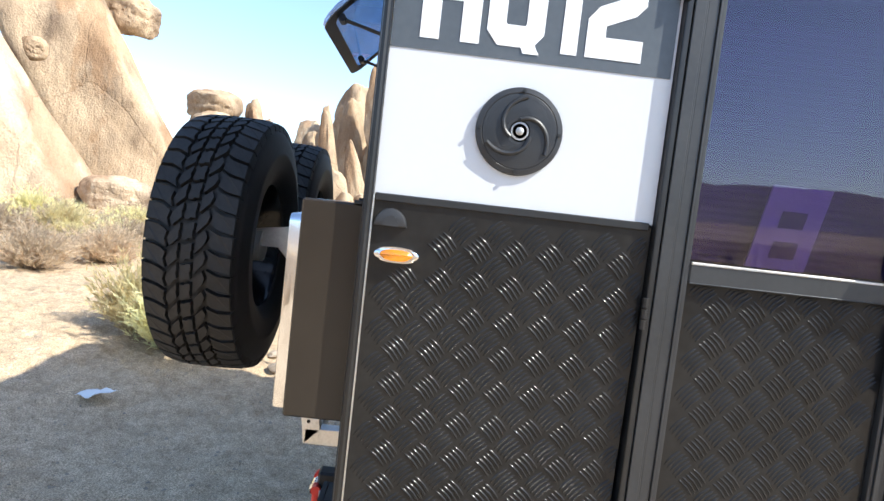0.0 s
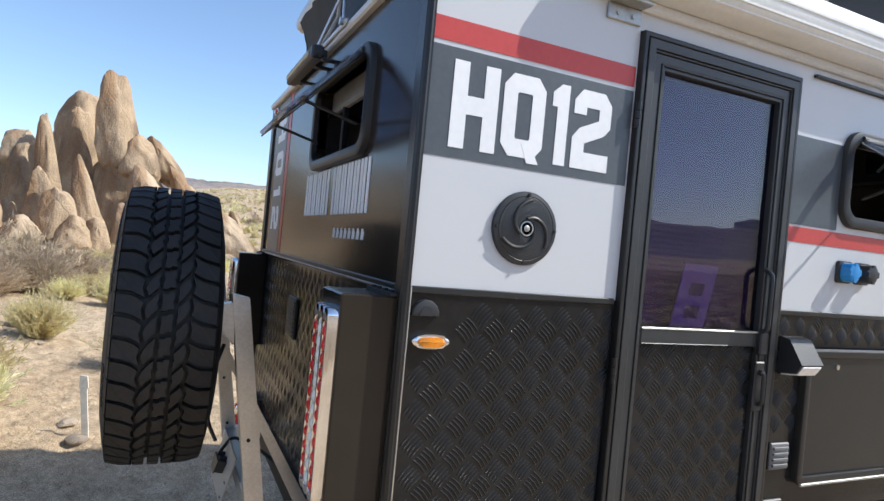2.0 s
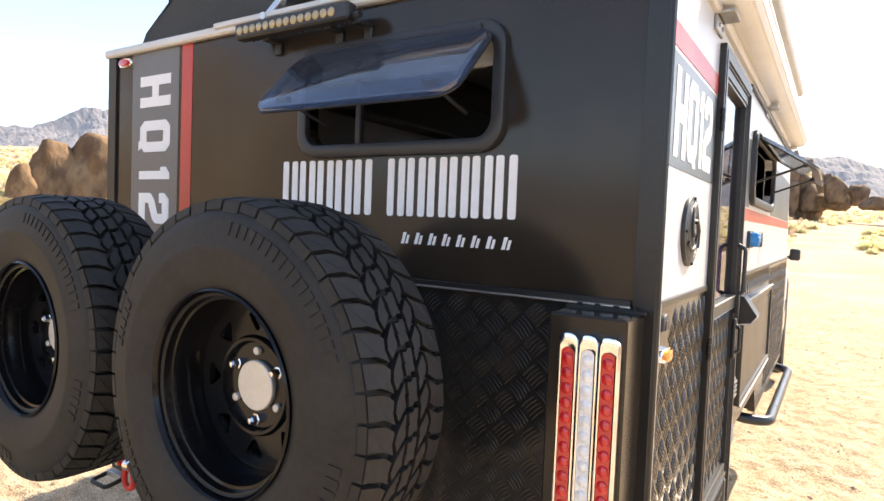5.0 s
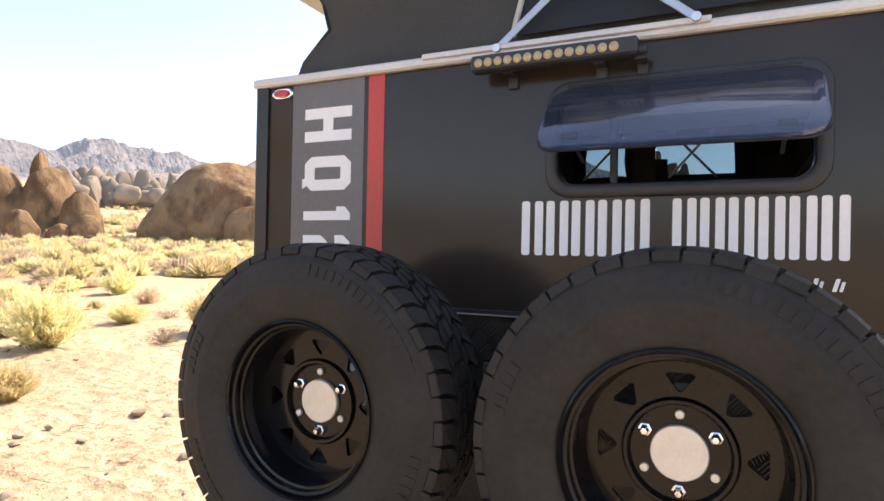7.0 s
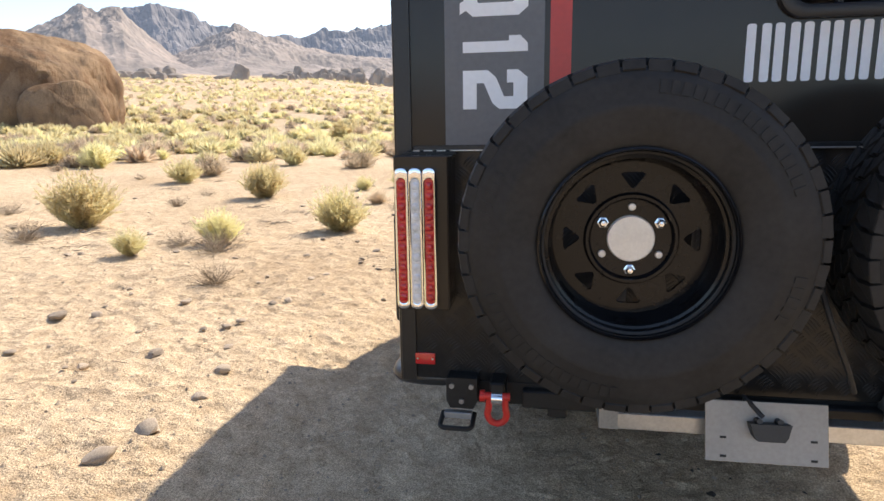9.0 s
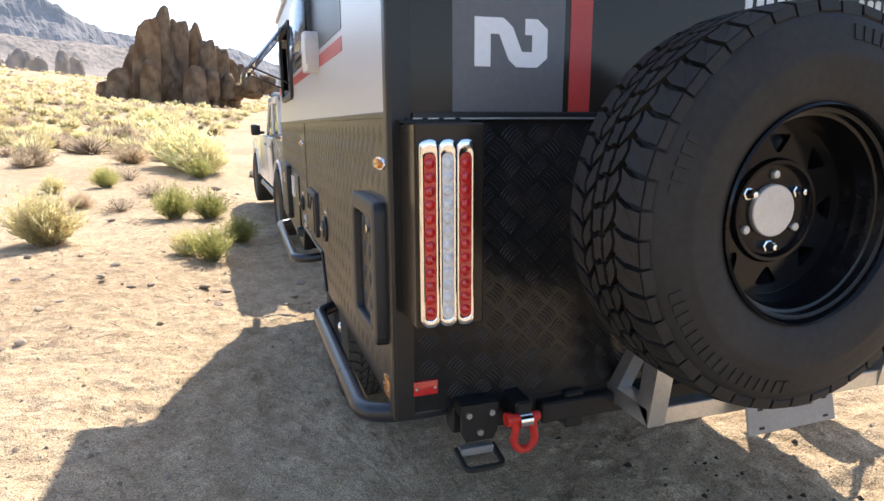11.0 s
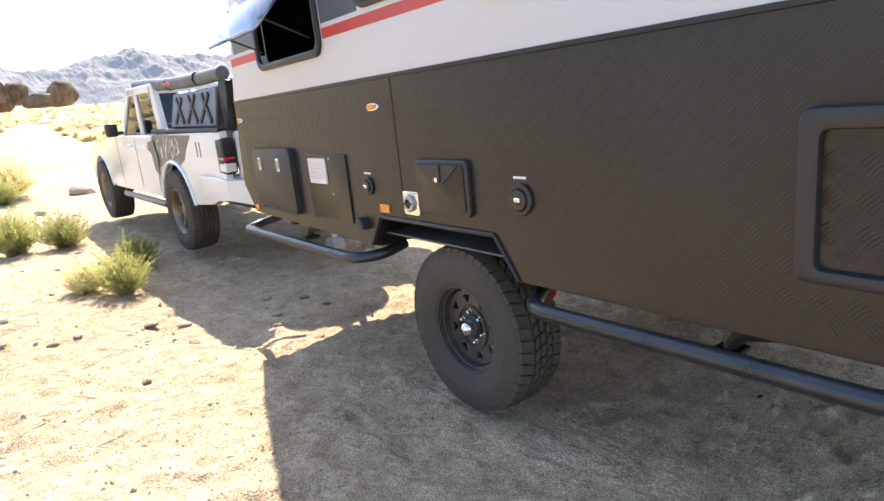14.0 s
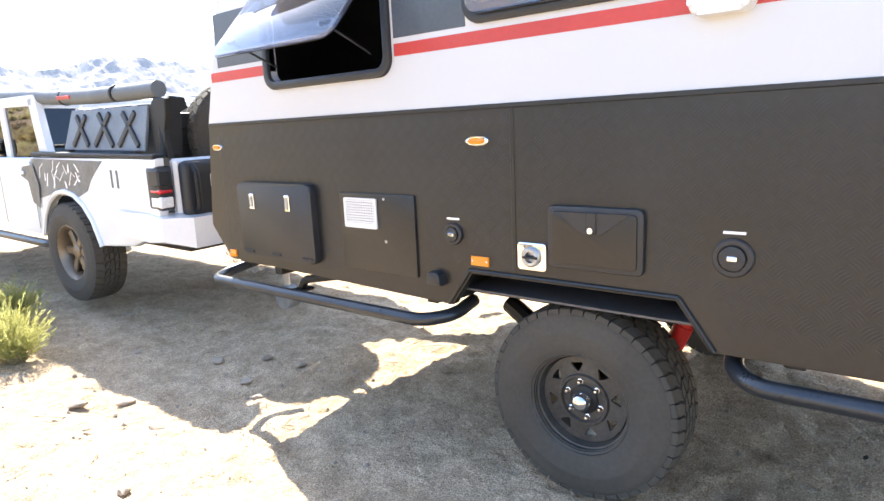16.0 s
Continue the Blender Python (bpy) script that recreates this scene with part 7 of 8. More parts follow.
# ---------------------------------------------------------------- boulders and mountains
def stone_mesh(name, mat, seed, detail=4, cuts=7, rough=1.0, size=(1, 1, 1), tilt=(0, 0, 0), taper=0.0, box_like=3.4, lean=0.0):
    """A weathered block: a rounded box cut by soft planes, leaning to its y side, with lumps, hollows, cracks and grain."""
    rnd = random.Random(seed)
    bm = BM()
    bmesh.ops.create_icosphere(bm, subdivisions=detail, radius=1)
    turn = Euler((rnd.gauss(0, 0.12), rnd.gauss(0, 0.12), rnd.uniform(-0.5, 0.5))).to_matrix()
    planes = []
    for _ in range(cuts):
        n = Vector((rnd.gauss(0, 1), rnd.gauss(0, 1), rnd.gauss(0.15, 0.6))).normalized()
        planes.append((n, rnd.uniform(0.78, 1.02)))
    off = Vector((seed * 3.17 % 97, seed * 1.73 % 89, seed * 0.71 % 83))
    S = Euler([radians(a) for a in tilt]).to_matrix()
    k = max(size)
    m = min(size)
    for v in bm.verts:
        d = v.co.normalized()
        q = turn @ d
        r = 1.0 / (abs(q.x) ** box_like + abs(q.y) ** box_like + abs(q.z) ** box_like) ** (1 / box_like)
        for n, c in planes:
            s = d.dot(n)
            if s > 0.05:
                g = c / s
                r = r if r < g - 0.06 else (g - 0.06 + 0.06 * math.tanh((r - g + 0.06) / 0.06 * 0.5) if r < g + 0.6 else g)
        r *= 1 + rough * (0.13 * noise.noise(d * 1.6 + off) + 0.06 * noise.noise(d * 3.7 + off))
        p = Vector((d.x * size[0], d.y * size[1], d.z * size[2])) * r
        f = 1 - taper * max(-0.4, p.z / size[2])
        p.x, p.y = p.x * f, p.y * f
        w = p / (0.4 * k + 0.6 * m) * 4 + off
        step = noise.noise(Vector((w.x * 0.5, w.y * 0.5, w.z * 0.9)))
        p += d * m * rough * (0.05 * noise.noise(w) + 0.026 * noise.noise(w * 2.3) + 0.014 * noise.noise(w * 5.1) + 0.05 * math.floor(step * 4) / 4)
        for crack in (noise.noise(Vector((w.x * 0.3, w.y * 0.3, w.z * 0.1 + 3))), noise.noise(Vector((w.x * 0.12 + 9, w.y * 0.12, w.z * 0.3)))):
            if abs(crack) < 0.035:
                p -= d * m * 0.10 * (1 - abs(crack) / 0.035) * rough
        p.y += lean * p.z / size[2]
        v.co = S @ p
    return keep(name, bm, mat)


def far_point(eye, az, d):
    return Vector((eye[0] - d * math.sin(radians(az)), eye[1] + d * math.cos(radians(az)), 0))


ROCK_LABEL = {"granite": "weathered tan granite boulder on desert sand", "granite_pale": "huge pale sunlit granite slab", "granite_brown": "rounded brown granite boulder on the plain",
              "granite_dark": "dark brown granite outcrop", "granite_far": "dark distant rocks below the mountains", "granite_outcrop": "hazy grey-brown granite boulder in a far row"}


def rock(eye, az, d, low, high, width, mat, seed, group, depth=1.0, tilt=(0, 0, 0), taper=0.0, cuts=7, detail=4, label="", rough=1.0, box_like=2.35):
    """A boulder seen from eye between two elevations and over a width, in degrees, at a distance."""
    p = far_point(eye, az, d)
    z0, z1 = eye[2] + d * math.tan(radians(low)), eye[2] + d * math.tan(radians(high))
    ground = float(height(p.x, p.y))
    z0 = min(z0, ground)
    if z0 >= ground - 1.5 and low < 3.6 + 0:
        z0 -= 0.55 * (z1 - z0)
    half_w = d * math.tan(radians(width / 2))
    hz = (z1 - z0) / 2 * 1.06
    me = stone_mesh("boulder", mat, seed, detail, cuts, rough, (half_w * depth, half_w * 1.06, hz), tilt, taper, box_like)
    ob = tagged(new("boulder", me), label or ROCK_LABEL[mat], "boulder", group)
    ob.matrix_world = Matrix.Translation((p.x, p.y, (z0 + z1) / 2)) @ pose(0, 0, 0, 0, 0, az - 90 + 0)
    return ob


def block(eye, d, row, mat, seed, group, depth=0.9, detail=4, rough=1.0, cuts=6, taper=0.12, blocky=3.4):
    """A leaning boulder by the bearings and elevations of its head and foot and by its width in degrees."""
    az1, el1, az0, el0, width = row
    z1, z0 = eye[2] + d * math.tan(radians(el1)), eye[2] + d * math.tan(radians(el0))
    az = (az0 + az1) / 2
    p = far_point(eye, az, d)
    lean = d * radians(az0 - az1) / 2
    ground = float(height(p.x, p.y))
    if z0 < ground + 0.25 * (z1 - z0):
        low = ground - 0.25 * (z1 - ground)
        lean, z0 = lean * (z1 - low) / (z1 - z0), low
    half = d * radians(width) / 2
    me = stone_mesh("boulder", mat, seed, detail, cuts, rough, (half * depth, half * 1.04, (z1 - z0) / 2 * 1.03), (0, 0, 0), taper, blocky, lean)
    ob = tagged(new("boulder", me), ROCK_LABEL[mat], "boulder", group)
    ob.matrix_world = Matrix.Translation((p.x, p.y, (z0 + z1) / 2)) @ pose(0, 0, 0, 0, 0, az - 90)
    return ob


E1, E2, E3 = (2.32, -0.48, 1.64), (2.28, -0.05, 1.56), (2.32, 0.09, 1.54)
# the pinnacles: head bearing and elevation, foot bearing and elevation, width, distance, taper
for n, (*row, d, tp) in enumerate((
        (94.4, 11.3, 94.0, 3.6, 2.9, 37.5, 0.26), (96.9, 9.6, 96.7, 3.0, 3.1, 41, 0.0), (96.6, 7.9, 95.8, -1.8, 3.6, 40, 0.1), (92.7, 7.0, 92.0, 2.9, 2.8, 37, 0.05), (91.7, 4.3, 90.7, -1.9, 3.4, 35.6, 0.15),
        (93.9, 6.9, 93.2, -1.6, 2.5, 37.2, 0.12), (93.0, 5.7, 91.9, -1.8, 5.2, 39, 0.15), (91.4, 6.9, 89.6, 3.1, 2.0, 39.5, 0.2), (89.0, 4.3, 86.6, -1.8, 3.0, 38.5, 0.15), (85.7, 1.2, 83.7, -3.0, 3.2, 33, 0.2),
        (84.5, 1.3, 83.5, -2.4, 1.6, 36, 0.3), (98.95, 6.9, 98.0, -0.6, 1.8, 36.5, 0.3), (96.6, 4.2, 94.8, -2.6, 1.9, 33.5, 0.25), (99.1, 3.0, 98.9, -2.3, 2.0, 35, 0.25), (100.5, 6.0, 100.3, 2.7, 2.6, 43, 0.0),
        (100.1, 4.9, 100.0, -0.8, 2.6, 41, 0.1), (98.0, 1.7, 97.5, -3.4, 2.9, 31.5, 0.15), (96.7, -0.3, 96.2, -3.6, 2.7, 30, 0.1), (95.0, -0.3, 94.9, -3.6, 1.8, 30, 0.1), (92.9, 1.1, 92.5, -3.0, 2.6, 32, 0.1))):
    block(E1, d, row, "granite" if n % 5 != 4 else "granite_pale", 100 + n, "pinnacle rocks", taper=tp + (0.0 if n in (0, 1) else 0.14), rough=0.85, blocky=4.6 if n in (0, 1, 11, 14) else 3.6)
# the heap beside them
for n, (*row, d) in enumerate((
        (102.4, 1.9, 102.2, -1.8, 1.9, 34), (104.1, 5.4, 103.0, -0.6, 1.5, 36), (103.5, 3.6, 103.0, 0.4, 1.8, 38), (104.8, 2.2, 104.2, -2.0, 2.0, 33), (103.0, 0.8, 102.5, -2.4, 1.9, 31),
        (102.2, 3.4, 101.9, 0.4, 2.2, 43), (101.2, 0.6, 100.9, -2.2, 2.0, 36), (105.7, 6.1, 104.0, 0.0, 1.7, 37.5), (106.4, 0.6, 105.9, -2.0, 2.4, 32), (100.2, -0.6, 99.8, -2.8, 2.6, 31), (103.9, -0.7, 103.6, -2.8, 2.2, 30))):
    block(E1, d, row, "granite_pale" if n % 4 == 1 else "granite", 140 + n, "rock heap", taper=0.22, rough=0.9, blocky=3.2)
for n, (*row, d) in enumerate((
        (109.4, 7.5, 109.5, 5.0, 4.1, 37), (109.0, 5.6, 109.0, 3.2, 3.6, 35), (108.5, 4.0, 108.7, -1.2, 3.4, 33), (106.3, 6.9, 105.4, 1.4, 1.5, 38), (109.9, 2.4, 109.8, -1.0, 2.0, 34.5), (107.0, 5.2, 105.4, 1.2, 1.5, 36.5),
        (105.9, 3.2, 105.7, -1.0, 2.2, 35), (105.2, 1.7, 105.1, -1.6, 2.0, 33.5), (110.0, -0.4, 109.8, -2.4, 2.8, 32), (107.2, -1.0, 107.0, -2.4, 2.4, 31), (110.6, 4.9, 110.2, 1.0, 1.8, 38))):
    block(E2, d, row, "granite_pale" if n % 3 == 1 else "granite", 155 + n, "rock heap", 0.9, taper=0.06, rough=0.8, cuts=4)
# the great slabs: bearings as above, distance, material, depth, roughness, squareness
for n, (*row, d, mat, depth, rg, sq) in enumerate((
        (121.4, 13.6, 112.6, -2.4, 8.8, 30, "granite", 0.45, 0.42, 7.0), (116.4, 13.7, 116.2, 10.6, 3.5, 31, "granite", 0.8, 0.9, 4.5), (133.2, 13.0, 122.4, -3.0, 11.6, 25, "granite_pale", 0.5, 0.4, 7.0),
        (122.7, 8.9, 122.7, 7.3, 1.6, 27.5, "granite", 0.9, 0.7, 3.0), (116.7, -0.9, 116.6, -4.1, 4.6, 24, "granite_pale", 0.8, 0.75, 3.4), (124.6, 12.4, 123.6, 8.6, 2.6, 31, "granite", 0.8, 0.8, 4.0))):
    block(E3, d, row, mat, 170 + n, "great slabs", depth, 5, rg, 3, -0.04, sq)
# the lone boulders on the plain
E7 = (0.473, -1.669, 1.672)
E9, E10 = (-0.589, -1.846, 1.551), (-1.82, -0.76, 1.43)
block(E9, 53, (42.6, 7.7, 44.0, 0.7, 12.2), "granite_brown", 200, "boulders on the plain", 0.8, 5, 0.4, 2, 0.22)
block(E9, 48.5, (41.0, 4.2, 41.2, 0.7, 5.8), "granite_brown", 205, "boulders on the plain", 0.7, 4, 0.5, 2, 0.2)
for n, (az, d, lo, hi, w, tp) in enumerate(((61.8, 58, 0.9, 5.95, 5.6, 0.1), (58.4, 57, 0.9, 5.9, 4.4, 0.15), (59.0, 57, 5.4, 7.2, 1.4, 0.0), (56.2, 55, 0.9, 4.3, 3.0, 0.25), (55.7, 53, 0.7, 2.6, 2.6, 0.2),
                                            (60.2, 53, 0.6, 2.7, 2.4, 0.1), (64.8, 58, 1.0, 5.2, 4.0, 0.2), (66.8, 57, 1.0, 3.2, 2.4, 0.2), (57.6, 53, 0.6, 1.8, 1.8, 0.1))):
    rock(E7, az, d, lo, hi, w, "granite_brown", 210 + n, "boulders on the plain", 0.8, (0, 0, 0), tp, 4, rough=0.7)
rr = random.Random(8)
for n in range(46):
    tall = n % 3 == 0
    az = 46.4 + (n // 3 + 0.33 * (n % 3)) * 0.78 + rr.uniform(-0.2, 0.2)
    top = rr.uniform(5.8, 6.6) if tall else rr.uniform(4.7, 5.9)
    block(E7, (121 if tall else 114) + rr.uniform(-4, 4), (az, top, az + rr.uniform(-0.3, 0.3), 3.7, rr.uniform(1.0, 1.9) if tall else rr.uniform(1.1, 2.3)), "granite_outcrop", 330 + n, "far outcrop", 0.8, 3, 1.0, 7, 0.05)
# the dark outcrop beyond the track
for n, row in enumerate(((6.3, 8.6, 7.0, 2.2, 2.0), (5.2, 9.0, 5.6, 2.2, 1.8), (4.0, 8.7, 4.5, 2.3, 1.8), (3.0, 8.0, 3.4, 2.3, 1.7), (1.9, 7.0, 2.3, 2.3, 1.7), (0.9, 6.4, 1.3, 2.3, 1.7), (0.1, 5.6, 0.3, 2.3, 1.5), (-0.6, 5.2, -0.5, 2.5, 1.4),
                         (-1.4, 5.1, -1.4, 3.0, 1.4), (-1.6, 3.8, -1.6, 2.4, 1.8), (-2.7, 4.4, -2.6, 2.8, 1.6), (7.6, 6.4, 8.1, 2.2, 1.6), (6.4, 5.4, 6.6, 2.4, 1.5), (-4.1, 3.5, -4.0, 2.5, 1.9), (-5.7, 4.3, -5.6, 2.5, 2.1), (-0.2, 3.7, -0.2, 2.3, 1.6),
                         (3.0, 5.0, 3.1, 2.2, 1.8), (1.6, 4.7, 1.9, 2.3, 1.6), (7.2, 3.9, 7.1, 2.1, 1.7), (4.7, 5.6, 4.9, 2.2, 1.6), (8.8, 4.6, 9.0, 2.2, 1.6), (9.8, 3.6, 9.9, 2.2, 1.5), (0.4, 4.4, 0.6, 2.3, 1.3), (-4.9, 3.2, -4.9, 2.5, 1.2))):
    block(E10, 104 + (n % 4) * 1.6 - (3 if n > 11 else 0), row, "granite_dark" if n % 3 else "granite_brown", 260 + n, "dark outcrop", 0.9, 4, 0.8, 6, 0.05)
for n in range(70):
    az = rr.choice((36.2, 35.3, 33.8, 22.6, 20.2, 18.0, 15.0, 36.6, 34.6, 27.6, 24.2, 23.4, 20.6, 18.4, 16.2, 14.6, 41, 12)) + rr.gauss(0, 0.7)
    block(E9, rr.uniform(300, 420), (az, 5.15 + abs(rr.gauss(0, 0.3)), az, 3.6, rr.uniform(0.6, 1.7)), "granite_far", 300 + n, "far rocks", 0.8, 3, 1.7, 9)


def ridge(name, az0, az1, d, depth, crest, mat, seed, rough, steps=420, rows=60):
    """A rugged mountain range over a span of bearings, its crest at given elevations in degrees."""
    az = np.linspace(az0, az1, steps)
    top = np.interp(az, [a for a, _ in crest], [e for _, e in crest])
    co = []
    for r in range(rows):
        s = r / (rows - 1)
        dist = d + depth * s
        x, y = -dist * np.sin(np.radians(az)), dist * np.cos(np.radians(az))
        shape = min(1, s / 0.74) ** 1.25 if s < 0.74 else np.cos((s - 0.74) / 0.26 * np.pi / 2)
        n1 = 1 - np.abs(fractal(x * 0.007, y * 0.007, 5, seed) - 0.47) * 4
        n2 = fractal(x * 0.035, y * 0.035, 4, seed + 5) - 0.47
        n3 = np.abs(fractal(x * 0.09, y * 0.09, 3, seed + 8) - 0.45)
        crest_z = 1.5 + (d + depth * 0.74) * np.tan(np.radians(top))
        base = height(x, y) - 6
        rise = crest_z - base
        z = base + rise * (shape + rough * (0.42 * (n1 - 0.55) * shape * (1.35 - shape) * 2 + (0.42 * n2 - 0.30 * n3 + 0.07) * min(1, shape * 1.6) * 0.8))
        co += np.stack([x, y, z], -1).tolist()
    fs = [(r * steps + i, r * steps + i + 1, (r + 1) * steps + i + 1, (r + 1) * steps + i) for r in range(rows - 1) for i in range(steps - 1)]
    me = bpy.data.meshes.new(name)
    me.from_pydata(co, [], fs)
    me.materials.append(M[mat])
    return tagged(new(name, me), "hazy bare desert mountains on the horizon", "mountains", kind="structure")


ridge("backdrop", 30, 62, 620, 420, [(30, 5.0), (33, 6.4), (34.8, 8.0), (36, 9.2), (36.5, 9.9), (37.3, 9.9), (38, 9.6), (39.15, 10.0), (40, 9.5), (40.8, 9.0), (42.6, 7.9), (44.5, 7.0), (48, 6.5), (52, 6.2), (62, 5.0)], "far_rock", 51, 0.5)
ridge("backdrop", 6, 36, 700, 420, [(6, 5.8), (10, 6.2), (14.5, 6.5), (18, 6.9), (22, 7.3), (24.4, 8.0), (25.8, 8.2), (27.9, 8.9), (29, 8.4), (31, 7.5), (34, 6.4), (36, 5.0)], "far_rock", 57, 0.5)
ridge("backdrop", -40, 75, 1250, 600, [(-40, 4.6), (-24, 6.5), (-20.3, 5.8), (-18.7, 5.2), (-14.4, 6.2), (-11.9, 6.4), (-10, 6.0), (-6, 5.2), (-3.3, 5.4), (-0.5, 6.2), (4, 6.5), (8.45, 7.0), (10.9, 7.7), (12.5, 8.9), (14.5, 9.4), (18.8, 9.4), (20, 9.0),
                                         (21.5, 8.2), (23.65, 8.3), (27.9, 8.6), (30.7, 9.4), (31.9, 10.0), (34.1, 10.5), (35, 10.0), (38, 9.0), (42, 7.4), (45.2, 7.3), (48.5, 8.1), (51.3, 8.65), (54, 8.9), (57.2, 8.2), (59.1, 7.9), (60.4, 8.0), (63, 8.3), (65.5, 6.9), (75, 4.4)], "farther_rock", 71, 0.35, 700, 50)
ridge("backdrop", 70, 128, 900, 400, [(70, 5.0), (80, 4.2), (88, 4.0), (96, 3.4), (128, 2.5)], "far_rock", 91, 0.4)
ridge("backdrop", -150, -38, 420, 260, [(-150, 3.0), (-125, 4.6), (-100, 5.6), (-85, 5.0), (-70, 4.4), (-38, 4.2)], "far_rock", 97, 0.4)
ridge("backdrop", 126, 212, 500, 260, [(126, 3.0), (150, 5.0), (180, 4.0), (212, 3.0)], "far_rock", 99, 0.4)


# ---------------------------------------------------------------- desert plants
def bush_mesh(name, mats, seed, stems, w, h, leaves=6, upright=0.5, leaf=0.03):
    """A brush of thin forking stems with narrow leaves, on a one metre base scale."""
    rnd = random.Random(seed)
    co, fs, mi = [], [], []

    def tri(a, b, c, k):
        n = len(co)
        co.extend((a, b, c))
        fs.append((n, n + 1, n + 2))
        mi.append(k)

    for _ in range(stems):
        a = rnd.uniform(0, 2 * math.pi)
        lean = (rnd.random() ** 0.65) * (1.45 - upright)
        out = Vector((math.cos(a) * math.sin(lean), math.sin(a) * math.sin(lean), math.cos(lean)))
        base = Vector((rnd.gauss(0, 0.06 * w), rnd.gauss(0, 0.06 * w), -0.02))
        length = rnd.uniform(0.6, 1.05) * (1 - 0.25 * abs(math.sin(3 * a + seed)))
        side = out.orthogonal().normalized() * 0.0045
        p = base
        for s in range(3):
            way = (out + Vector((rnd.gauss(0, 0.16), rnd.gauss(0, 0.16), rnd.gauss(0.05, 0.12)))).normalized()
            q = p + Vector((way.x * w, way.y * w, way.z * h)) * length / 3
            t = side * (1 - s * 0.28)
            n = len(co)
            co.extend((p - t, p + t, q + t * 0.7, q - t * 0.7))
            fs.append((n, n + 1, n + 2, n + 3))
            mi.append(0 if s == 0 else 1)
            for _k in range(leaves if s else leaves // 3):
                c = p.lerp(q, rnd.random()) + Vector((rnd.gauss(0, 0.012), rnd.gauss(0, 0.012), 0))
                d = (way + Vector((rnd.gauss(0, 0.55), rnd.gauss(0, 0.55), rnd.gauss(0.15, 0.4)))).normalized() * leaf * rnd.uniform(0.7, 1.6)
                o = d.cross(Vector((rnd.gauss(0, 1), rnd.gauss(0, 1), rnd.gauss(0, 1)))).normalized() * leaf * 0.13
                tri(c - o, c + o, c + d, 1)
            p = q
    me = bpy.data.meshes.new(name)
    me.from_pydata(co, [], fs)
    for m in mats:
        me.materials.append(M[m])
    me.polygons.foreach_set("material_index", mi)
    return me


BUSH = {
    "straw": [bush_mesh("straw_bush", ("twig", "straw"), 10 + k, 380, 0.60, 0.78, 12, 0.30, 0.052) for k in range(3)],
    "sage": [bush_mesh("sage_bush", ("twig", "sage"), 20 + k, 340, 0.64, 0.66, 13, 0.15, 0.040) for k in range(3)],
    "green": [bush_mesh("green_bush", ("twig", "green_brush"), 30 + k, 300, 0.60, 0.75, 8, 0.3, 0.045) for k in range(2)],
    "dry": [bush_mesh("dry_shrub", ("twig", "twig"), 40 + k, 110, 0.60, 0.50, 3, 0.1, 0.03) for k in range(2)],
    "far_straw": [bush_mesh("straw_bush", ("straw", "straw"), 50 + k, 230, 0.64, 0.76, 9, 0.25, 0.07) for k in range(3)],
    "far_sage": [bush_mesh("sage_bush", ("sage", "sage"), 60 + k, 190, 0.66, 0.64, 8, 0.15, 0.06) for k in range(3)],
    "far_dry": [bush_mesh("dry_shrub", ("twig", "twig"), 70 + k, 60, 0.60, 0.50, 3, 0.1, 0.04) for k in range(2)],
}
BUSH_LABEL = {"straw": "pale yellow rabbitbrush growing in sand", "sage": "grey-green sagebrush growing in sand", "green": "fresh green and yellow brush growing in sand", "dry": "bare dry grey twiggy shrub on sand"}
rnd = random.Random(77)
count = 0


def bush(kind, x, y, s, sz=None):
    global count
    count += 1
    near = math.hypot(x + 0.6, y - 1) < 10.5 or kind == "green"
    pool = BUSH[kind if near else "far_" + kind]
    me = pool[count % len(pool)]
    ob = tagged(new({"straw": "rabbitbrush", "sage": "sagebrush", "green": "green_brush", "dry": "dry_shrub"}[kind], me), BUSH_LABEL[kind], "bush", "desert bushes")
    z = float(height(x, y))
    ob.matrix_world = Matrix.Translation((x, y, z)) @ pose(0, 0, 0, 0, 0, rnd.uniform(0, 360)) @ Matrix.Diagonal((s, s, sz or s, 1))


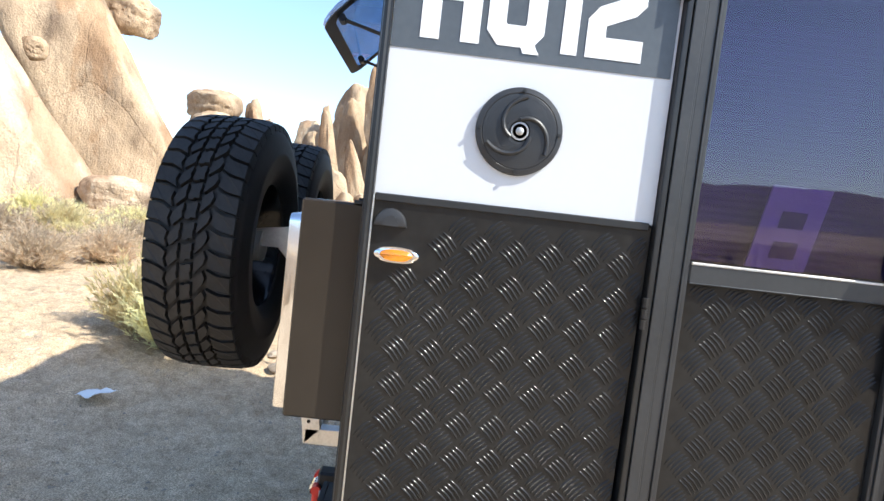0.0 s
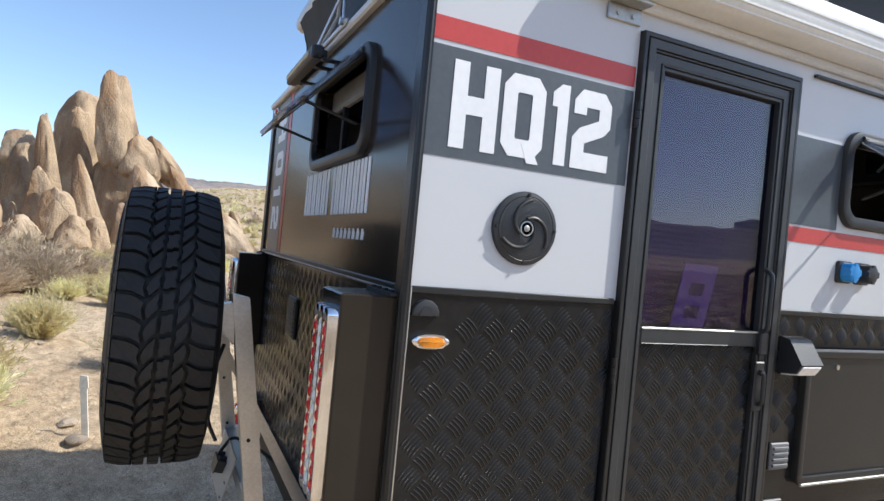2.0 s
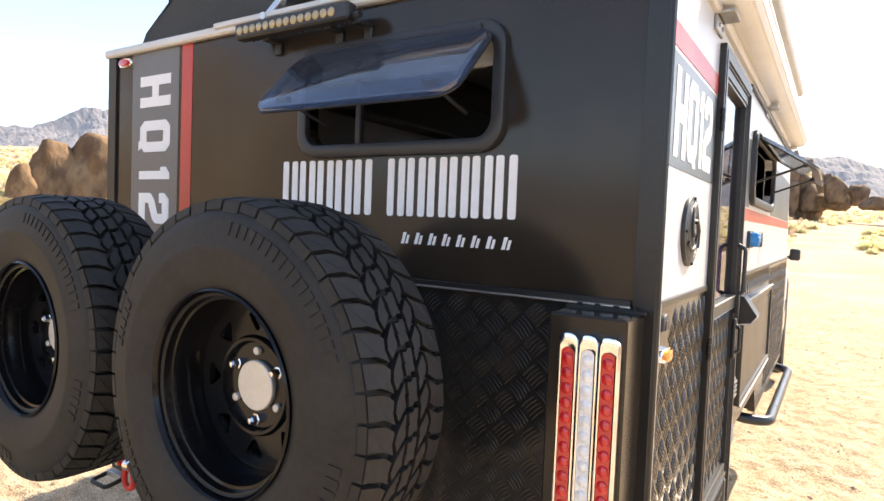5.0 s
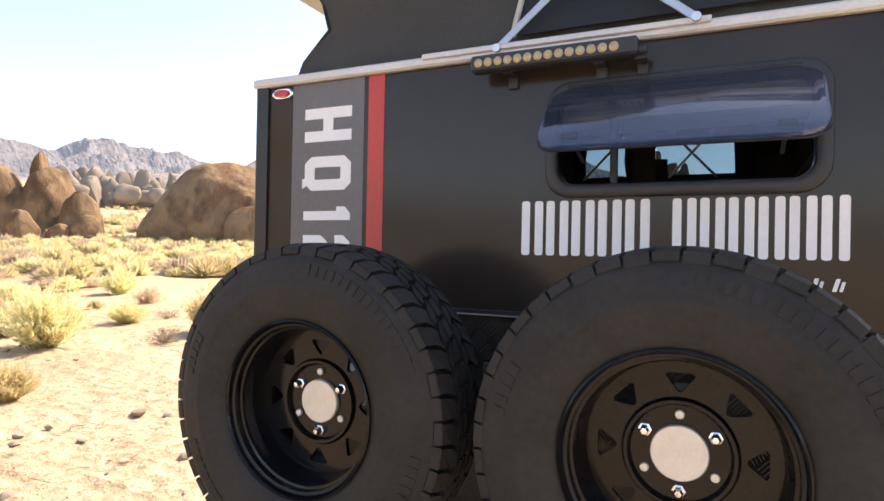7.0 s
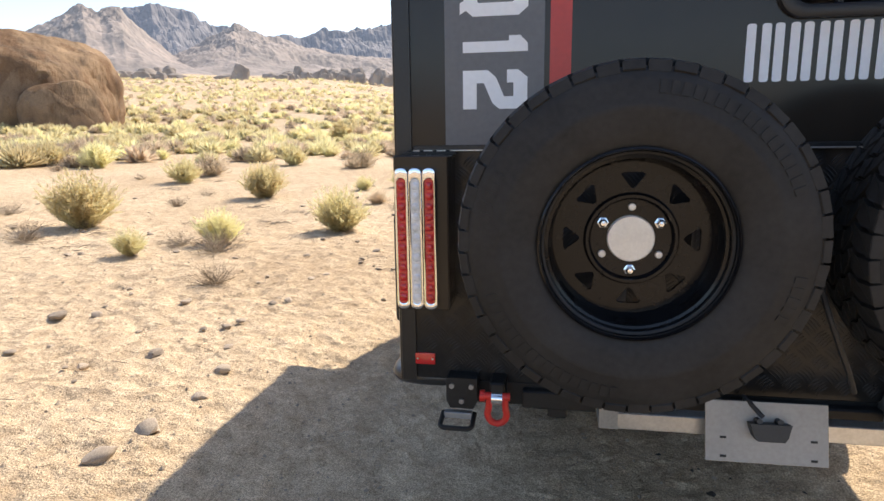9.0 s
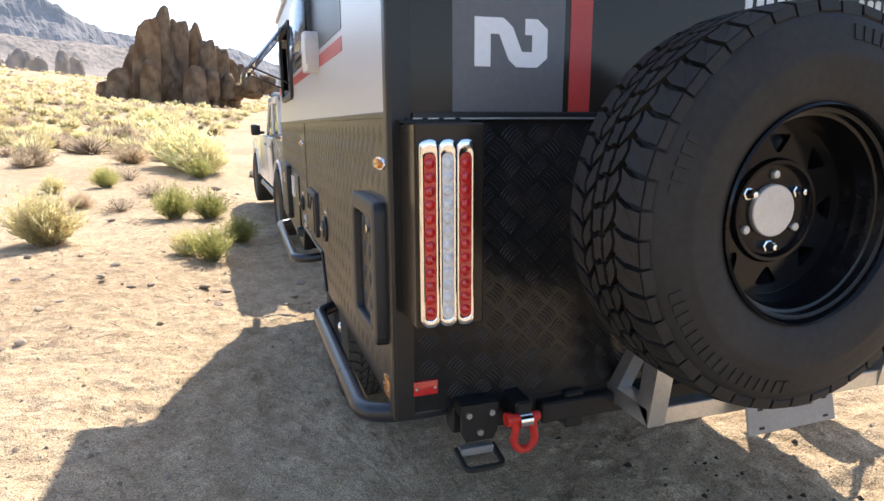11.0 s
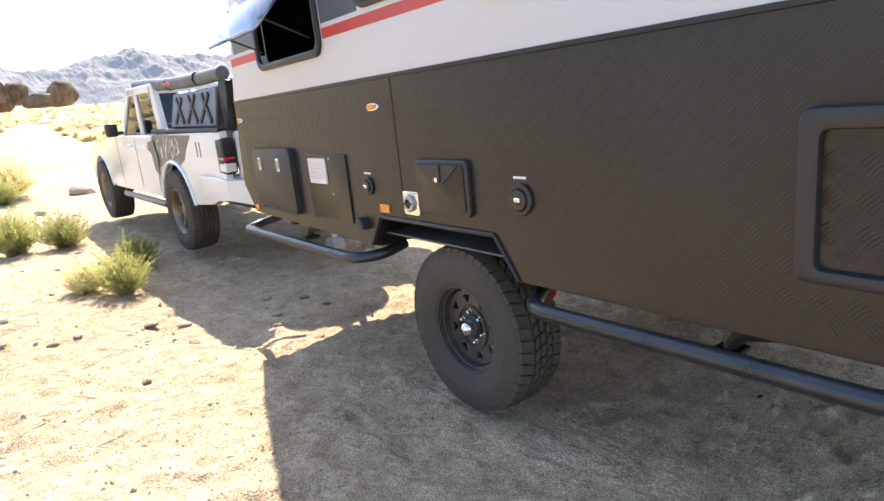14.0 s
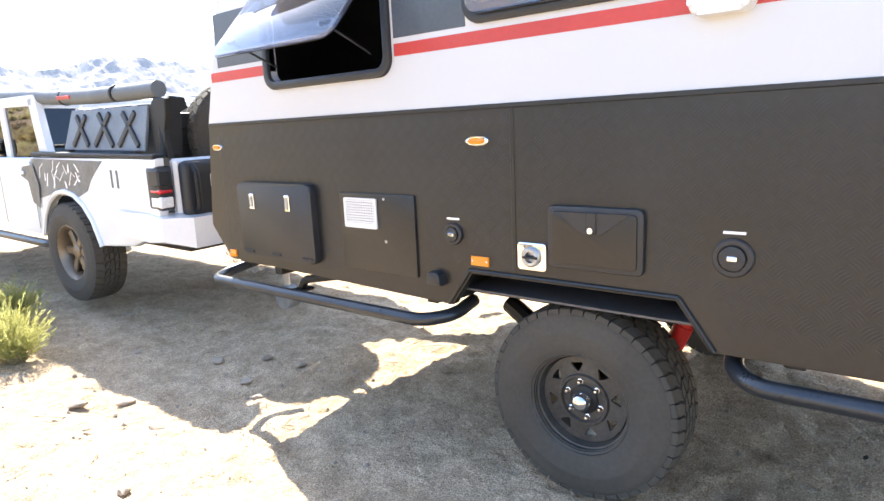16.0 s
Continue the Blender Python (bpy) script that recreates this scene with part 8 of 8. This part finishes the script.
PLACED = [
    # beside the trailer's left
    ("straw", -7.15, 5.75, 1.0), ("straw", -6.26, 9.65, 0.92), ("straw", -3.53, 6.4, 0.82), ("straw", -4.66, 5.1, 0.56), ("straw", -9.2, 11.5, 0.8), ("sage", -9.4, 13.0, 0.95), ("straw", -8.57, 16.45, 0.86), ("straw", -12.66, 32.9, 1.4),
    ("sage", -11.9, 34.2, 1.15), ("straw", -7.55, 21.8, 0.75), ("straw", -4.64, 11.16, 0.42), ("sage", -3.81, 9.35, 0.42), ("sage", -6.3, 15.6, 0.58), ("dry", -7.3, 8.25, 0.45), ("dry", -7.5, 9.6, 0.42), ("dry", -10.6, 11.8, 0.4),
    ("straw", -15.6, 14.6, 0.95), ("sage", -17, 15, 1.0), ("straw", -13.7, 14.2, 1.0), ("sage", -14.5, 17.6, 1.05), ("straw", -13.8, 17.4, 0.5), ("straw", -5.3, 4.25, 0.38), ("dry", -7.1, 4.7, 0.6), ("dry", -5.1, 4.9, 0.5), ("dry", -9.1, 6.5, 0.55),
    ("straw", -13.1, 21, 0.66), ("straw", -8.75, 20, 0.5), ("dry", -12.6, 21.8, 0.65), ("straw", -8.3, 3.7, 1.15), ("straw", -9.7, 3.9, 0.85), ("straw", -13.6, 8.8, 0.92), ("sage", -11.4, 7.9, 0.65), ("dry", -14, 13, 0.7), ("straw", -17.5, 10.4, 0.9),
    ("straw", -5.9, 1.9, 0.5), ("dry", -3.7, 3.3, 0.5), ("dry", -4.4, 4.6, 0.75),
    # ahead, by the truck
    ("green", -2.37, 8.25, 0.82), ("green", -1.87, 8.15, 0.74), ("green", -1.74, 5.3, 0.6), ("straw", -2.0, 5.5, 0.42), ("green", -1.46, 6.25, 0.58), ("straw", -2.55, 15.3, 1.8), ("straw", -2.95, 16.3, 1.9), ("straw", -2.2, 14.4, 1.35), ("green", -2.3, 13.6, 0.8),
    ("straw", -6.9, 43, 1.9), ("sage", -5.8, 27, 1.4), ("sage", -4.7, 24.3, 1.1), ("sage", -4.2, 17.2, 1.0), ("sage", -3.55, 18.3, 0.8), ("green", -3.9, 11.8, 0.6), ("dry", -3.7, 13.2, 0.7), ("dry", -2.95, 10.6, 0.8), ("sage", -6.2, 16, 0.9), ("dry", -3.2, 8.9, 0.6),
    # behind
    ("straw", -2.35, -1.66, 0.92), ("straw", -2.55, -1.98, 0.95), ("straw", -3.25, -1.75, 0.8), ("straw", -6.6, -2.7, 0.85), ("sage", -9.5, -3.1, 1.6), ("sage", -10.4, -2.5, 1.5), ("sage", -13.0, -2.0, 1.2), ("straw", -5.7, -1.63, 0.78), ("sage", -4.45, -4.1, 0.95), ("sage", -5.4, -3.8, 1.0), ("sage", -6.4, -4.0, 1.05), ("straw", -6.3, -1.9, 0.5), ("sage", -11.2, -2.7, 2.0), ("sage", -12.2, -4.0, 2.3), ("sage", -14.2, -5.3, 2.4), ("straw", -4.5, -0.55, 0.9), ("straw", -9.1, -1.1, 0.8),
    ("sage", -10.6, -0.3, 0.9), ("sage", -13, -2.2, 1.5), ("sage", -8.2, -3.9, 1.2), ("straw", -8.6, -6.2, 1.0), ("sage", -10.2, -7.2, 1.2), ("sage", -9.0, -8.4, 1.3), ("straw", -11.5, -8.6, 1.3), ("dry", -7.4, -5.4, 0.9),
]
for kind, x, y, s in PLACED:
    bush(kind, x, y, s * (1.22 if x < -3 and y > 0 else 1.05))
# the nearer brush on the plain, one by one
k = 0
while k < 290:
    az, d = rnd.uniform(6, 112), math.sqrt(rnd.uniform(9**2, 33**2))
    x, y = -0.6 - d * math.sin(radians(az)), 1.0 + d * math.cos(radians(az))
    dens = 0.25 + 1.1 * value_noise(np.array(x * 0.16), np.array(y * 0.16), 5)
    if rnd.random() > dens or (az < 60 and d < 20) or rnd.random() < 0.2:
        continue
    kind = rnd.choices(("straw", "sage", "dry"), (0.62, 0.26, 0.12))[0] if az < 80 else rnd.choices(("straw", "sage", "dry"), (0.35, 0.5, 0.15))[0]
    s = rnd.uniform(0.42, 1.05) * (0.75 if kind == "dry" else 1)
    bush(kind, x, y, s, s * rnd.uniform(0.65, 0.95))
    k += 1


# brush beyond the door side, along the track
for k in range(34):
    az, d = -rnd.uniform(9, 33), rnd.uniform(9, 30)
    s = rnd.uniform(0.5, 1.1)
    bush(("straw", "sage", "sage", "dry")[k % 4], 1.2 - d * math.sin(radians(az)), -1.4 + d * math.cos(radians(az)), s, s * 0.8)
# a belt of grey brush below the great rocks
k = 0
while k < 90:
    az, d = rnd.uniform(92, 128), rnd.uniform(11.5, 26)
    x, y = 2.3 - d * math.sin(radians(az)), -0.2 + d * math.cos(radians(az))
    if rnd.random() > 0.3 + value_noise(np.array(x * 0.2), np.array(y * 0.2), 15):
        continue
    kind = rnd.choices(("straw", "sage", "dry"), (0.35, 0.5, 0.15))[0]
    s = rnd.uniform(0.6, 1.3)
    bush(kind, x, y, s, s * rnd.uniform(0.6, 0.85))
    k += 1


def scrub(name, mats, rmin, rmax, number, tris, seed, label, az0=-35, az1=125):
    """Far brush as one mass of small ragged tufts."""
    g = np.random.default_rng(seed)
    az = np.radians(g.uniform(az0, az1, number * 2))
    d = np.sqrt(g.uniform(rmin**2, rmax**2, number * 2)) if rmax < 90 else rmin * (rmax / rmin) ** g.uniform(0, 1, number * 2) ** 0.8
    x, y = -0.6 - d * np.sin(az), 1.0 + d * np.cos(az)
    road = np.abs(np.degrees(az) - (-4 + 2.5 * np.sin(d * 0.03))) * d / 57 < 2.2
    keep_it = (~road) & (g.uniform(0, 1, number * 2) < 0.2 + 1.1 * value_noise(x * 0.09, y * 0.09, 7))
    x, y, d = x[keep_it][:number], y[keep_it][:number], d[keep_it][:number]
    z = height(x, y)
    n = len(x)
    s = g.uniform(0.32, 0.72, n) * (1 + d / 260)
    a, e = g.uniform(0, 2 * np.pi, (n, tris)), g.uniform(0.15, 1.35, (n, tris))
    way = np.stack([np.cos(a) * np.cos(e), np.sin(a) * np.cos(e), np.sin(e) * 0.9], -1)
    root = way * s[:, None, None] * g.uniform(0.1, 0.7, (n, tris, 1)) * (1, 1, 0.85)
    tip = way * s[:, None, None] * g.uniform(0.85, 1.12, (n, tris, 1))
    across = np.cross(way, g.normal(size=(n, tris, 3)))
    across /= np.linalg.norm(across, axis=-1, keepdims=True) + 1e-9
    across *= (s[:, None] * g.uniform(0.10, 0.22, (n, tris)))[..., None] * (0.36 if tris > 200 else 0.62 if tris > 100 else 1.2)
    o = np.stack([x, y, z], -1)[:, None, :]
    co = np.stack([o + root - across, o + root + across, o + tip], 2).reshape(-1, 3)
    me = bpy.data.meshes.new(name)
    me.from_pydata(co.tolist(), [], np.arange(len(co)).reshape(-1, 3).tolist())
    me.materials.append(M[mats])
    tagged(new(name, me), label, "brush", kind="stuff")


scrub("far_brush", "straw_far", 19, 36, 150, 300, 15, "low yellow tufts over the plain", 8, 66)
scrub("far_brush", "sage_far", 19, 36, 70, 260, 16, "low grey tufts over the plain", 8, 66)
scrub("far_brush", "straw_far", 35, 72, 1150, 130, 5, "pale yellow brush scattered over the plain")
scrub("far_brush", "sage_far", 35, 72, 330, 110, 6, "grey sagebrush scattered over the plain")
scrub("far_brush", "straw_far", 70, 460, 5200, 26, 7, "distant yellow brush on the plain")
# unseen brush, added to darken what the door glass reflects
scrub("far_brush", "sage_far", 9, 70, 5200, 22, 9, "grey sagebrush facing the door, added out of view to darken the glass reflection", -150, -35)
scrub("far_brush", "sage_far", 60, 420, 1500, 20, 8, "distant grey brush on the plain")

# ---------------------------------------------------------------- stones and litter
STONES = [stone_mesh("stone", "stone", 400 + k, 2, 10, 1.1, (1, 0.75, 0.55), box_like=5.0) for k in range(5)]


def stone(x, y, s, flat=0.7, k=0, mat=None):
    ob = tagged(new("stone", STONES[k % 5]), "loose weathered stone lying on sand", "stone", "loose stones")
    ob.matrix_world = Matrix.Translation((x, y, float(height(x, y)) + s * 0.22)) @ pose(0, 0, 0, rnd.uniform(-12, 12), rnd.uniform(-12, 12), rnd.uniform(0, 360)) @ Matrix.Diagonal((s, s, s * flat, 1))


for k, (x, y, s) in enumerate(((-3.12, 1.58, 0.075), (-2.7, 1.75, 0.055), (-2.54, 1.38, 0.065), (-2.56, 0.36, 0.085), (-2.5, 0.62, 0.09), (-2.46, 1.0, 0.06), (-4.39, 2.17, 0.10), (-4.11, 2.26, 0.07), (-3.64, 2.72, 0.06), (-3.43, 1.3, 0.06),
                               (-2.66, -0.98, 0.085), (-2.9, 0.1, 0.05), (-3.3, 4.6, 0.06), (-2.2, 4.3, 0.05), (-2.6, 5.0, 0.07), (-1.0, 14.0, 0.35), (-1.9, 11.5, 0.12), (-2.31, -0.89, 0.10))):
    stone(x, y, s * 0.8, 0.75, k)
for k in range(170):
    az, d = rnd.uniform(0, 125), 2.6 + 11 * rnd.random() ** 1.4
    stone(-0.6 - d * math.sin(radians(az)), 1.0 + d * math.cos(radians(az)), rnd.uniform(0.010, 0.042) * (1 + d * 0.05), rnd.uniform(0.5, 0.9), k)


def gravel():
    """Small grit and crumbs strewn over the sand."""
    g = np.random.default_rng(12)
    n = 42000
    d, a = 0.4 + 8.6 * g.uniform(0, 1, n) ** 0.8, g.uniform(0, 2 * np.pi, n)
    x, y = -0.9 + d * np.cos(a), 0.8 + d * np.sin(a)
    z = height(x, y) + sand_relief(x, y)
    s = g.uniform(0.0018, 0.0065, n) * np.where(g.uniform(0, 1, n) > 0.93, 2.3, 1.0) * (1 + 0.06 * d)
    base = np.array([(1, 0, 0), (0.2, 0.9, 0), (-0.9, 0.35, 0), (-0.5, -0.8, 0), (0.5, -0.7, 0), (0.1, 0.0, 0.75)])
    co = base[None] * s[:, None, None] * g.uniform(0.6, 1.3, (n, 6, 3))
    t = g.uniform(0, 2 * np.pi, n)
    c, q = np.cos(t)[:, None], np.sin(t)[:, None]
    co = np.stack([co[..., 0] * c - co[..., 1] * q + x[:, None], co[..., 0] * q + co[..., 1] * c + y[:, None], co[..., 2] + z[:, None]], -1)
    tri = np.array([(0, 1, 5), (1, 2, 5), (2, 3, 5), (3, 4, 5), (4, 0, 5)])
    fs = (np.arange(n)[:, None, None] * 6 + tri).reshape(-1, 3)
    me = bpy.data.meshes.new("gravel")
    me.from_pydata(co.reshape(-1, 3).tolist(), [], fs.tolist())
    me.materials.append(M["stone"])
    tagged(new("gravel", me), "fine granite grit strewn over the sand", "gravel", kind="stuff")


gravel()


def crumbs():
    """Dark crumbs of bark and dung under the trailer's tail."""
    g = random.Random(31)
    bm = BM()
    for _ in range(130):
        x, y = g.gauss(0.55, 0.34), g.gauss(0.05, 0.42)
        s = g.uniform(0.004, 0.016) * (1.6 if g.random() > 0.9 else 1)
        z = float(height(x, y) + sand_relief(np.array(x), np.array(y)))
        ring_pts = [(x + s * math.cos(a) * g.uniform(0.6, 1.3), y + s * math.sin(a) * g.uniform(0.5, 1.1)) for a in (0.3, 1.5, 2.7, 3.9, 5.1)]
        low = [bm.verts.new((u, v, z - 0.002)) for u, v in ring_pts]
        top = bm.verts.new((x, y, z + s * 0.7))
        for i in range(5):
            bm.faces.new((low[i], low[(i + 1) % 5], top))
    tagged(part("bark_crumb", bm, "debris"), "dark crumbs of bark strewn on sand", "debris", kind="stuff")


crumbs()


def litter():
    """Dry sticks and straw lying on the ground."""
    g = random.Random(15)
    bm = BM()
    for _ in range(700):
        az, d = g.uniform(-20, 130), 2.2 + 11 * g.random() ** 1.2
        x, y = -0.6 - d * math.sin(radians(az)), 1.0 + d * math.cos(radians(az))
        z = float(height(x, y)) + 0.012
        a, l = g.uniform(0, 6.28), g.uniform(0.03, 0.16)
        way = Vector((math.cos(a), math.sin(a), g.uniform(-0.1, 0.25))) * l
        o = Vector((-math.sin(a), math.cos(a), 0)) * g.uniform(0.0012, 0.0035)
        p = Vector((x, y, z))
        up = Vector((0, 0, 0.003))
        v = [bm.verts.new(c) for c in (p - o, p + o, p + way + o * 0.5, p + way - o * 0.5, p + up, p + way + up)]
        for f in ((v[0], v[4], v[5], v[3]), (v[4], v[1], v[2], v[5]), (v[0], v[1], v[4]), (v[3], v[5], v[2])):
            bm.faces.new(f)
    heaps = [(-4.66, 4.95), (-5.1, 4.85), (-7.1, 4.7), (-6.2, 4.4)] + [(-0.6 - d * math.sin(a), 1 + d * math.cos(a)) for a, d in ((g.uniform(0.1, 1.9), g.uniform(6.5, 14)) for _ in range(24))]
    for hx, hy in heaps:
        for _ in range(46):
            x, y = hx + g.gauss(0, 0.16), hy + g.gauss(0, 0.11)
            p = Vector((x, y, float(height(x, y)) + g.uniform(0.004, 0.03)))
            a = g.gauss(0.6, 0.9)
            way = Vector((math.cos(a), math.sin(a), g.uniform(-0.05, 0.3))) * g.uniform(0.03, 0.13)
            o, up = way.cross(Vector((0, 0, 1))).normalized() * g.uniform(0.002, 0.005), Vector((0, 0, 0.005))
            v = [bm.verts.new(c) for c in (p - o, p + o, p + way + o * 0.4, p + way - o * 0.4, p + up, p + way + up)]
            for f in ((v[0], v[4], v[5], v[3]), (v[4], v[1], v[2], v[5]), (v[0], v[1], v[4]), (v[3], v[5], v[2])):
                bm.faces.new(f)
    ob = part("dry_sticks", bm, "twig")
    tagged(ob, "dry twigs and straw lying on sand", "twigs", kind="stuff")


litter()

# a stake in the ground and a scrap of paper
bm = BM()
box(bm, -0.022, 0.022, -0.006, 0.006, -0.06, 0.40, 0.002)
prism(bm, [(-0.03, 0.38), (0.03, 0.38), (0.026, 0.46), (-0.02, 0.47)], "y", -0.007, 0.007)
stake = part("wooden_stake", bm, "wood")
stake.matrix_world = Matrix.Translation((-2.40, -0.84, 0.06)) @ pose(0, 0, 0, 0, -6, 75)
tagged(stake, "pale wooden stake standing in sand", "stake")
bm = BM()
grid = [[bm.verts.new((0.2 * i / 6 - 0.1, 0.14 * j / 4 - 0.07, 0.012 + 0.012 * math.sin(i * 1.3 + j) + 0.03 * (i / 6) ** 2)) for i in range(7)] for j in range(5)]
for a, b in zip(grid, grid[1:]):
    for i in range(6):
        bm.faces.new((a[i], a[i + 1], b[i + 1], b[i]))
scrap = part("paper_scrap", bm, "paper", None, "", True)
md = scrap.modifiers.new("thick", "SOLIDIFY")
md.thickness = 0.0015
scrap.matrix_world = Matrix.Translation((-1.36, -1.735, float(height(-1.36, -1.735)) + 0.035)) @ pose(0, 0, 0, 6, -4, 60)
tagged(scrap, "crumpled white scrap of paper on sand", "paper")
